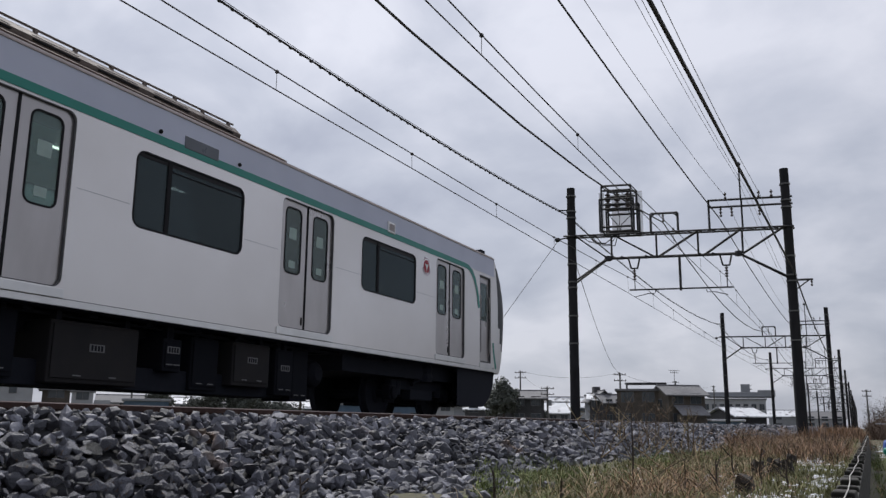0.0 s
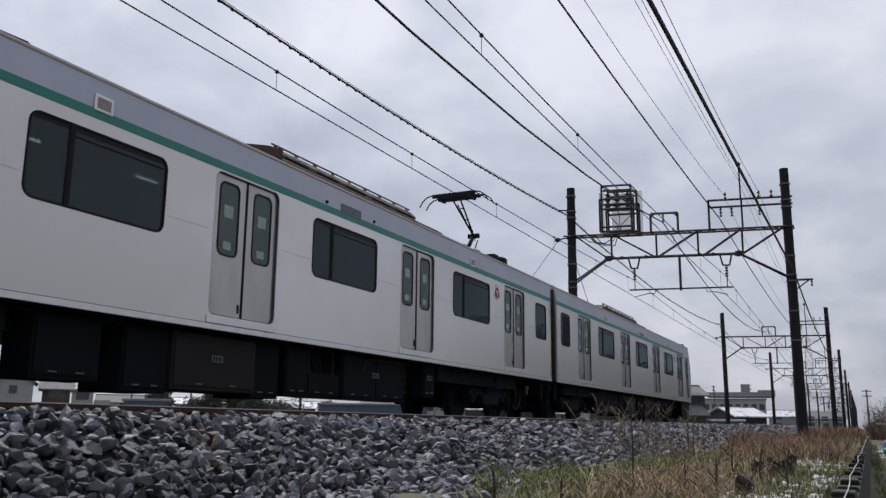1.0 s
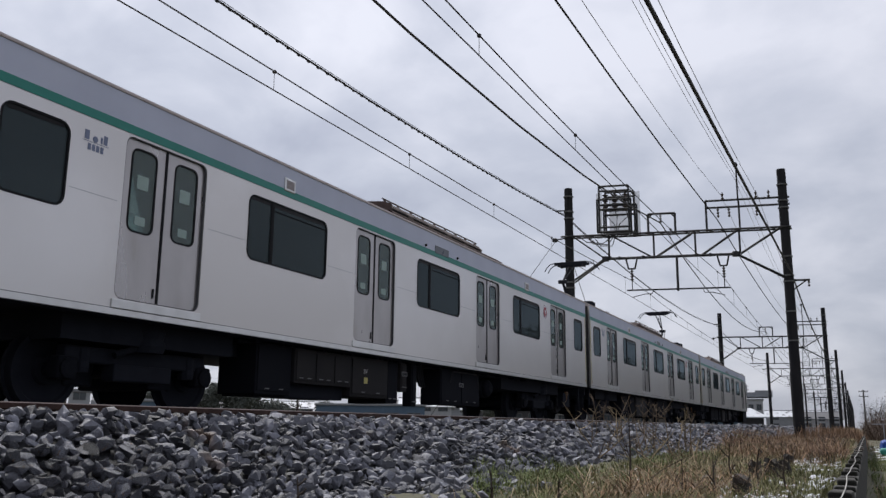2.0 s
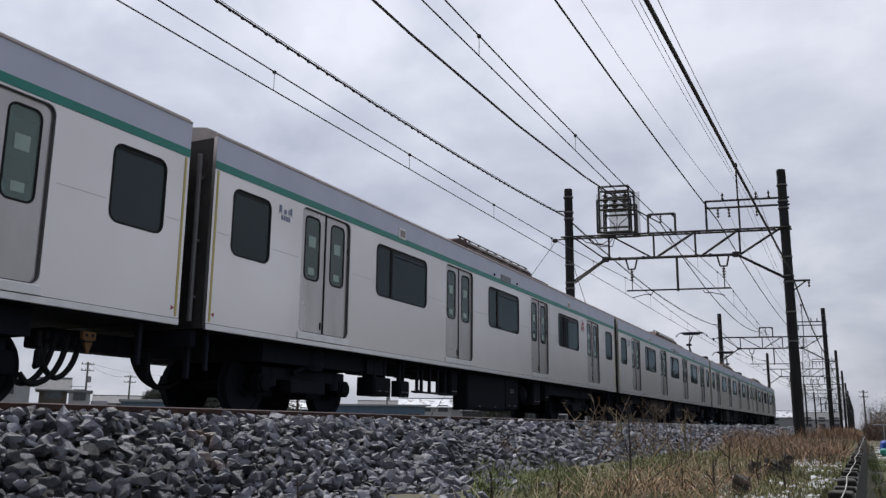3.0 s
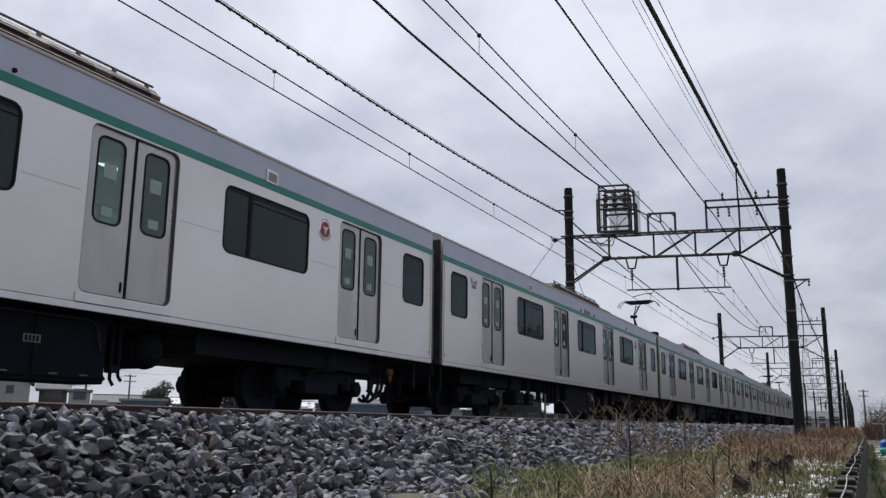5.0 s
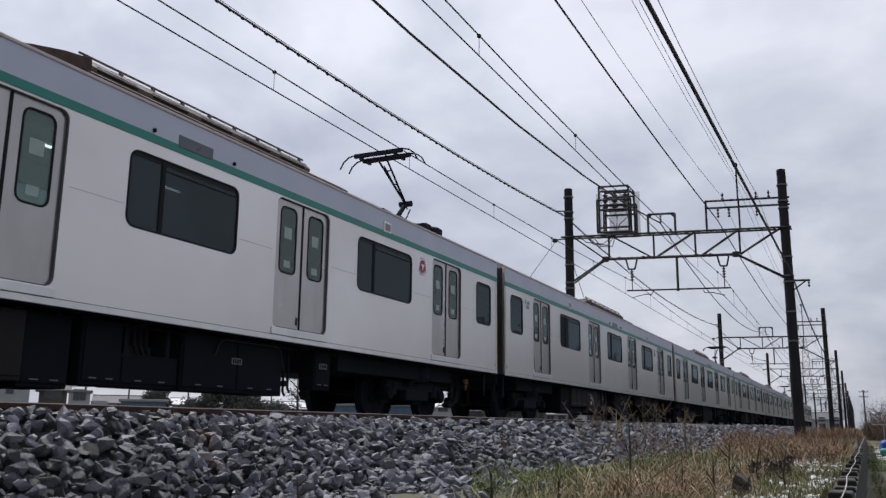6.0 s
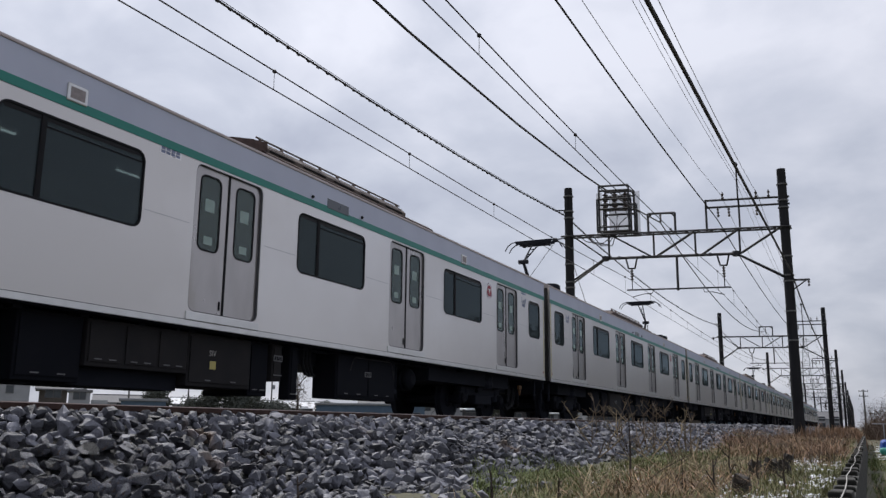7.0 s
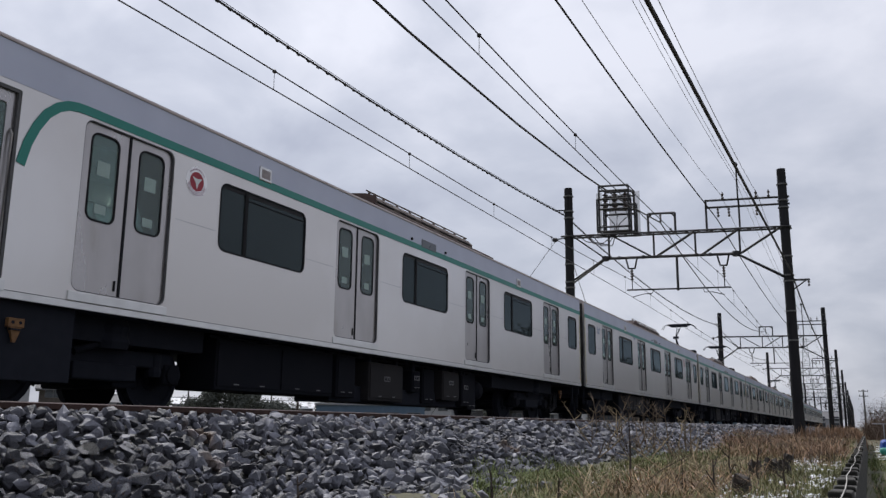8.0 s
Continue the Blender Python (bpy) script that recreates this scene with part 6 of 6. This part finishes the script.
# the brown two-storey house with a canopy on its roof
x, y = spot(-0.226, 0.974, 112)
h = build_house("house", x, y, 12, 5.2, 6, 5.3, 5.3, M_HBROWN, M_TILE, 2, 2, "old brown two-storey house with a roof terrace canopy", flat=True)
bm = B()
box(bm, -1.6, 3.6, 0.5, 4.5, 6.25, 6.4, 0.02)
for px in (-1.4, 3.3):
    for py in (0.8, 4.2):
        rod(bm, (px, py, 5.4), (px, py, 6.3), 0.06)
part("terrace_canopy", bm, M_HDARK, h)
x, y = spot(-0.174, 0.985, 110)
h = build_house("house", x, y, 34, 4.7, 5, 4.8, 5.85, M_HBROWN2, M_TILE, 2, 2, "weathered brown timber house with a low gable roof")
bm = B()
box(bm, -1.4, 1.6, -2.0, 0, 0, 2.4)
part("lean_to", bm, M_HBROWN, h)
bm = B()
vs = [bm.verts.new(c) for c in ((-1.7, -2.4, 2.2), (1.9, -2.4, 2.2), (1.9, 0, 3.4), (-1.7, 0, 3.4))]
bm.faces.new(vs)
ex = bmesh.ops.extrude_face_region(bm, geom=bm.faces[:])
bmesh.ops.translate(bm, verts=[v for v in ex["geom"] if isinstance(v, bmesh.types.BMVert)], vec=(0, 0, 0.12))
bmesh.ops.recalc_face_normals(bm, faces=bm.faces[:])
part("lean_to_roof", bm, M_TILE, h)
bm = rod(B(), (-0.4, 2.5, 5.8), (-0.4, 2.5, 7.9), 0.035, seg=6)
for z, w in ((7.85, 0.7), (7.6, 0.5)):
    rod(bm, (-0.4 - w, 2.5, z), (-0.4 + w, 2.5, z), 0.03, seg=5)
    for d in (-0.8, -0.3, 0.3, 0.8):
        rod(bm, (-0.4 + w * d, 2.2, z), (-0.4 + w * d, 2.8, z), 0.02, seg=4)
part("tv_aerial", bm, M_GALV, h)
f = part("window", box(B(), -2.42, -2.34, 1.9, 3.3, 3.1, 4.3), M_FRAME, h)
part("pane", box(B(), -2.435, -2.422, 1.98, 3.22, 3.18, 4.22), M_PANE, f)
# white building behind with roof storeys
x, y = spot(-0.125, 0.992, 205)
h = build_house("apartment_building", x, y, 6, 13.5, 12, 7.0, 7.0, M_HWHITE, M_HGREY, 2, 8, "off-white two-storey building with grey rooftop storeys", "building", flat=True)
part("roof_storey", box(B(), -5.8, 8.5, 2, 10, 7.7, 8.8, 0.1), M_HGREY, h)
part("stair_tower", box(B(), 1.6, 3.6, 3, 8, 8.8, 10.6, 0.1), M_HGREY, h)
part("roof_storey", box(B(), 5.2, 8.9, 1.5, 9, 7.7, 9.2, 0.1), M_HGREY, h)


x, y = spot(-0.108, 0.994, 132)
build_house("barn", x, y, 48, 5.6, 6.5, 2.5, 3.7, M_HDARK, M_TILE, 0, 0, "dark low shed under a smooth snow-covered roof", "shed", snow=True)
x, y = spot(-0.14, 0.99, 125)
h = build_house("shed", x, y, 5, 6.0, 3, 1.7, 1.7, M_HBLUE, M_ROOFSNOW, 0, 0, "long low blue-grey sheet metal shed with snow on it", "shed", flat=True)
# snowy houses left of the pole
x, y = spot(-0.268, 0.963, 125)
build_house("house", x, y, 14, 2.6, 5, 4.6, 5.4, M_HDARK, M_TILE, 2, 2, "dark two-storey house with a snow-dusted roof", snow=True)
x, y = spot(-0.279, 0.960, 128)
h = build_house("house", x, y, -60, 5.0, 3.2, 4.6, 5.8, M_HGREY, M_TILE, 0, 0, "dark grey house with its gable end to the line")
part("stair_tower", box(B(), -2.0, -0.9, 1.0, 2.0, 4.0, 6.6, 0.03), M_HDARK, h)
x, y = spot(-0.252, 0.968, 124)
build_house("house", x, y, 40, 3.0, 4, 4.2, 5.2, M_HDARK, M_TILE, 2, 2, "narrow dark house with a tiled gable roof")
x, y = spot(-0.262, 0.965, 150)
build_house("house", x, y, 15, 6.0, 5, 4.4, 6.0, M_HGREY, M_TILE, 2, 3, "grey house with a snow-covered roof", snow=True)
x, y = spot(-0.318, 0.948, 135)
build_house("house", x, y, 18, 5.2, 6, 2.9, 4.4, M_HGREY, M_TILE, 1, 3, "low grey house under a thick snowy roof", snow=True)
x, y = spot(-0.345, 0.938, 120)
build_house("house", x, y, 20, 4.5, 6, 4.6, 5.6, M_HDARK, M_TILE, 2, 2, "narrow dark house with a tiled roof")
x, y = spot(-0.30, 0.954, 190)
build_house("house", x, y, 16, 9, 6, 5.0, 7.0, M_HWHITE, M_TILE, 2, 3, "pale distant house with snow on its roof", snow=True)
# houses seen beneath the cars
h = build_house("house", -0.7915 * 120 - 0.616 * 2.2, 0.6112 * 120 - 0.788 * 2.2, -38, 7.0, 4.4, 5.5, 6.8, M_HWHITE, M_TILE, 0, 0, "white two-storey house with its gable end to the line")
for cy, cz in ((2.2, 4.6), (1.3, 1.6), (3.3, 1.6)):
    f = part("window", box(B(), 3.48, 3.56, cy - 0.45, cy + 0.45, cz - 0.5, cz + 0.5), M_FRAME, h)
    part("pane", box(B(), 3.562, 3.575, cy - 0.38, cy + 0.38, cz - 0.43, cz + 0.43), M_PANE, f)
x, y = spot(-0.7656, 0.6433, 118)
build_house("house", x, y, 50, 3.2, 5, 4.9, 6.2, M_HBROWN, M_TILE, 2, 1, "brown-grey house with a pale tiled roof")
x, y = spot(-0.7487, 0.6629, 112)
h = build_house("house", x, y, 48, 2.4, 3, 4.3, 4.3, M_HWHITE, M_TILE, 2, 1, "small white annexe with a railed flat roof", flat=True)
part("roof_railing", box(B(), -1.2, 1.2, -0.1, -0.05, 5.0, 5.06), M_FRAME, h)
part("lean_to", box(B(), 1.3, 3.2, 0.2, 2.0, 0, 3.4), M_HWHITE, h)
x, y = spot(-0.7039, 0.7103, 105)
build_house("shed", x, y, 44, 4.9, 4, 3.2, 3.2, M_HBLUE, M_HGREY, 0, 0, "blue-grey flat-roofed container shed", "shed", flat=True)
x, y = spot(-0.506, 0.8625, 125)
build_house("shed", x, y, 30, 15.6, 6, 3.5, 3.5, M_HBLUE, M_HGREY, 1, 5, "long blue sheet metal workshop", "shed", flat=True)
for k, (dx, dy, dist, w, e, r, wall) in enumerate([(-0.80, 0.60, 190, 10, 5, 6.8, M_HGREY), (-0.72, 0.694, 200, 11, 5, 6.5, M_HWHITE), (-0.66, 0.751, 230, 14, 5.5, 7, M_HGREY), (-0.635, 0.772, 180, 9, 3.5, 5, M_HWHITE), (-0.585, 0.811, 210, 12, 4.5, 6, M_HDARK),
                                                   (-0.49, 0.872, 190, 12, 4.5, 6, M_HGREY), (-0.45, 0.893, 170, 10, 4.5, 6, M_HWHITE), (-0.41, 0.912, 200, 12, 5, 7, M_HGREY), (-0.385, 0.923, 170, 10, 4, 6, M_HDARK), (-0.23, 0.973, 240, 14, 5, 7, M_HGREY), (-0.06, 0.998, 330, 20, 5, 7, M_HGREY), (-0.035, 0.999, 300, 12, 4, 6, M_HWHITE)]):
    x, y = spot(dx, dy, dist)
    build_house("house", x, y, math.degrees(math.atan2(-dx, dy)), w, 7, e, r, wall, M_TILE, 2, 3, "distant two-storey house with a tiled roof" if k % 2 else "distant house with snow on its roof", snow=k % 2 == 0)


def build_tree(x, y, h, w, seed, leafy=True, dense=700):
    """Tapered trunk, limbs and a crown of many small leaf sprays."""
    rnd = random.Random(seed)
    t = empty("tree", pose(x, y, FAR_Z))
    bm = tube(B(), [(0, 0, -0.2), (0.05, 0, h * 0.3), (rnd.uniform(-0.2, 0.2), 0.1, h * 0.75)], [0.03 * h, 0.022 * h, 0.008 * h], 8)
    ends = []
    for k in range(9):
        z = h * rnd.uniform(0.25, 0.7)
        a = rnd.uniform(0, 6.28)
        l = w * rnd.uniform(0.4, 0.95)
        e = Vector((math.cos(a) * l * 0.8, math.sin(a) * l * 0.8, min(h * 0.95, z + l * rnd.uniform(0.3, 0.8))))
        tube(bm, [(0, 0, z), Vector((0, 0, z)).lerp(e, 0.5) + Vector((0, 0, 0.1)), e], [0.012 * h, 0.008 * h, 0.003 * h], 5)
        ends.append(e)
    part("trunk", bm, M_BARK, t)
    V, F = [], []
    blobs = [(e, w * rnd.uniform(0.3, 0.5)) for e in ends] + [(Vector((rnd.uniform(-0.3, 0.3) * w, rnd.uniform(-0.3, 0.3) * w, h * rnd.uniform(0.45, 0.88))), w * rnd.uniform(0.35, 0.55)) for _ in range(7)]
    for k in range(dense):
        c, r = blobs[k % len(blobs)]
        d = Vector((rnd.gauss(0, 1), rnd.gauss(0, 1), rnd.gauss(0, 0.8))).normalized() * r * rnd.uniform(0.5, 1.08)
        p = c + d
        if p.z < h * 0.12:
            continue
        s = rnd.uniform(0.07, 0.17) * (1 if leafy else 0.4) * max(1, h / 6)
        n = (d.normalized() + Vector((rnd.uniform(-0.8, 0.8), rnd.uniform(-0.8, 0.8), rnd.uniform(-0.5, 0.9)))).normalized()
        q = n.to_track_quat("Z", "Y")
        b = len(V)
        V += [p + q @ Vector(v) * s for v in ((-1, -0.5, 0), (0.2, -0.9, 0.15), (1, 0.1, 0), (0.1, 0.9, 0.2), (-0.8, 0.5, 0.1))]
        F.append((b, b + 1, b + 2, b + 3, b + 4))
    me = bpy.data.meshes.new("crown")
    me.from_pydata([v[:] for v in V], [], F)
    me.materials.append(M_LEAF if leafy else M_BARK)
    o = new("crown", me)
    o.parent = t
    tagged(t, "evergreen tree with an uneven crown, air haze painted into its leaf colour" if leafy else "nearly bare winter tree with thin twigs", "tree", group="trees")


for k, (dx, dy, dist, h, w, leafy) in enumerate([(-0.371, 0.928, 118, 7.2, 2.3, True), (-0.379, 0.925, 122, 6.0, 2.4, True), (-0.694, 0.72, 135, 6.9, 2.3, True), (-0.652, 0.758, 140, 7.9, 2.5, True), (-0.625, 0.781, 138, 7.6, 2.9, True), (-0.617, 0.787, 145, 5.6, 2.4, True),
                                                 (-0.576, 0.817, 120, 8.8, 2.6, False), (-0.70, 0.714, 140, 4.6, 2.0, True), (-0.335, 0.942, 130, 3.6, 2.2, True), (0.02, 1.0, 150, 5.0, 3.2, False), (0.03, 0.999, 140, 5.4, 3.5, False), (0.012, 1.0, 170, 5.0, 3.0, False), (-0.55, 0.835, 170, 5.0, 2.6, True), (-0.60, 0.80, 155, 4.3, 3.0, True), (-0.666, 0.746, 150, 4.2, 3.0, True), (-0.589, 0.808, 150, 3.8, 3.0, True), (-0.632, 0.775, 142, 6.0, 2.8, True)]):
    x, y = spot(dx, dy, dist)
    build_tree(x, y, h, w, 60 + k, leafy, 3600 if leafy else 900)


def build_utility_pole(x, y, h, seed):
    u = empty("utility_pole", pose(x, y, FAR_Z, 0, 0, 20 * (seed % 5)))
    part("shaft", rod(B(), (0, 0, -0.3), (0, 0, h), 0.17, 0.11, 10), M_WOODPOLE, u)
    for k, z in enumerate((h - 0.3, h - 1.1)):
        part("crossarm", box(B(), -0.9, 0.9, -0.05, 0.05, z - 0.05, z + 0.05), M_WOODPOLE, u)
        for xx in (-0.8, -0.3, 0.3, 0.8):
            bm = B()
            insulator(bm, xx, 0, z + 0.05, z + 0.25, 0.06, 2)
            part("insulator", bm, M_PORC, u)
    if seed % 2:
        part("transformer", lathe(B(), (0.3, 0, h - 2.6), (0, 0, 1), [(0, 0.25), (0.05, 0.28), (0.75, 0.28), (0.8, 0.2)], 12), M_HGREY, u)
    tagged(u, "slim grey utility pole with crossarms", "utility pole", group="utility poles")


tops = []
for k, (dx, dy, dist, h) in enumerate([(-0.3528, 0.9357, 130, 9.0), (-0.3237, 0.9462, 120, 6.2), (-0.2446, 0.9696, 118, 8.0), (-0.185, 0.9828, 180, 10.0), (-0.145, 0.9893, 190, 9.5), (-0.11, 0.994, 220, 11), (-0.67, 0.742, 150, 9.0), (-0.60, 0.80, 160, 9.5), (-0.715, 0.699, 140, 8), (-0.745, 0.667, 120, 8.5), (-0.64, 0.768, 170, 9.0), (-0.49, 0.872, 160, 8), (0.0067, 1.0, 160, 7.3)]):
    x, y = spot(dx, dy, dist)
    build_utility_pole(x, y, h, k)
    tops.append(Vector((x, y, FAR_Z + h - 0.1)))


def far_wire(a, b, drop):
    pts = [a.lerp(b, s) - Vector((0, 0, drop * 4 * s * (1 - s))) for s in (0, 0.2, 0.4, 0.6, 0.8, 1)]
    tagged(part("street_wire", tube(B(), pts, 0.016, 4), M_WIRE), "thin sagging street cable between utility poles", "street cable", group="street cables")


for a, b in ((0, 2), (2, 3), (3, 4), (6, 7), (8, 9), (9, 6), (7, 10), (1, 0)):
    far_wire(tops[a], tops[b], 0.8)
far_wire(Vector((-10.9, FIRST_Y - 0.8, 7.1)), tops[2], 1.2)


def build_tower(x, y, h):
    """A lattice power-line tower far along the track."""
    t = empty("power_tower", pose(x, y, FAR_Z))
    bm = B()
    lv = 10
    for k in range(lv):
        z0, z1 = h * k / lv, h * (k + 1) / lv
        w0, w1 = 3.2 - 2.4 * k / lv, 3.2 - 2.4 * (k + 1) / lv
        c0 = [(sx * w0, sy * w0, z0) for sx, sy in ((-1, -1), (1, -1), (1, 1), (-1, 1))]
        c1 = [(sx * w1, sy * w1, z1) for sx, sy in ((-1, -1), (1, -1), (1, 1), (-1, 1))]
        for j in range(4):
            rod(bm, c0[j], c1[j], 0.13, seg=4)
            rod(bm, c0[j], c1[(j + 1) % 4], 0.08, seg=4)
            rod(bm, c1[j], c1[(j + 1) % 4], 0.08, seg=4)
    part("lattice", bm, M_TOWER, t)
    for z in (0.72, 0.84, 0.96):
        part("tower_arm", rod(B(), (-5, 0, h * z), (5, 0, h * z), 0.12, seg=4), M_TOWER, t)
        for s in (-5, 5):
            for d in (-0.4, 0.4):
                part("arm_stay", rod(B(), (s, 0, h * z), (0, d, h * z + 1.2), 0.08, seg=4), M_TOWER, t)
    tagged(t, "pale lattice power-line tower in the distance", "power tower")


build_tower(*spot(-0.046, 0.999, 430), 42)
# beyond the wall on the path side: cold frame, tarps, hedge
tp = part("blue_tarp", box(B(), 0.55, 1.7, 27.0, 28.6, -0.78, -0.42, 0.12), M_TARP)
tagged(tp, "crumpled bright blue tarpaulin over a heap", "tarpaulin")
for v in tp.data.vertices:
    v.co += Vector((noise.noise(v.co * 2.1), noise.noise(v.co * 2.3 + Vector((5, 0, 0))), noise.noise(v.co * 1.9 + Vector((0, 7, 0))))) * 0.12
tg = part("green_tarp", box(B(), 0.45, 0.95, 25.6, 26.6, -0.78, -0.6, 0.06), M_TARPG)
tagged(tg, "small sea-green tarpaulin on the ground", "tarpaulin")
bm = B()
for k in range(6):
    rod(bm, (0.9 + 0.9 * k, 40, -0.85), (0.9 + 0.9 * k, 40, 0.12), 0.02, seg=6)
rod(bm, (0.5, 40, 0.1), (6, 40, 0.1), 0.025, seg=6)
tagged(part("garden_rail", bm, M_HGREY), "pale pipe railing across a garden plot", "railing")
blades("hedge", 15000, zone(0.4, 9, 58, 85, 1.0, 0.2, 0.35, 31), (0.5, 1.9), (0.006, 0.013), (0.2, 1.3), M_TWIG, 21, "leafless brown hedge of thin twigs", 0.3)
blades("hedge_twigs", 2600, zone(0.8, 9, 60, 82, 1.0, 0.3, 0.3, 33), (1.5, 3.0), (0.004, 0.009), (0.1, 0.7), M_TWIG, 23, "thin bare twigs rising from the hedge", 0.2)
blades("far_scrub", 9000, zone(-900 / 10, -14, 55, 130, 1.0), (0.15, 0.7), (0.02, 0.05), (0.2, 1.0), M_SCRUB, 22, "dull scrub and rough grass beyond the tracks", 0.2)


def build_windbreak():
    """A row of trees on the camera's side of the line, which the car sides and windows mirror."""
    build_tree(14.5, 68, 9.5, 4.2, 90, True, 4200)
    made = [o for o in scene.objects if o.name.startswith("tree") and o.parent is None]
    proto = max(made, key=lambda o: o.matrix_basis.translation.x)
    rnd = random.Random(31)
    y = 68
    while y < 330:
        y += rnd.uniform(6.5, 9.5)
        copy_thing(proto, pose(14.5 + rnd.uniform(-1.5, 2.0), y, FAR_Z, 0, 0, rnd.uniform(0, 360)))


build_windbreak()


def motions():
    for k, car in enumerate(CARS):
        walk(car, [(t * 0.5, pose(TRACK_X, along(t * 0.5) + 20.0 * k, 0)) for t in range(17)])


motions()
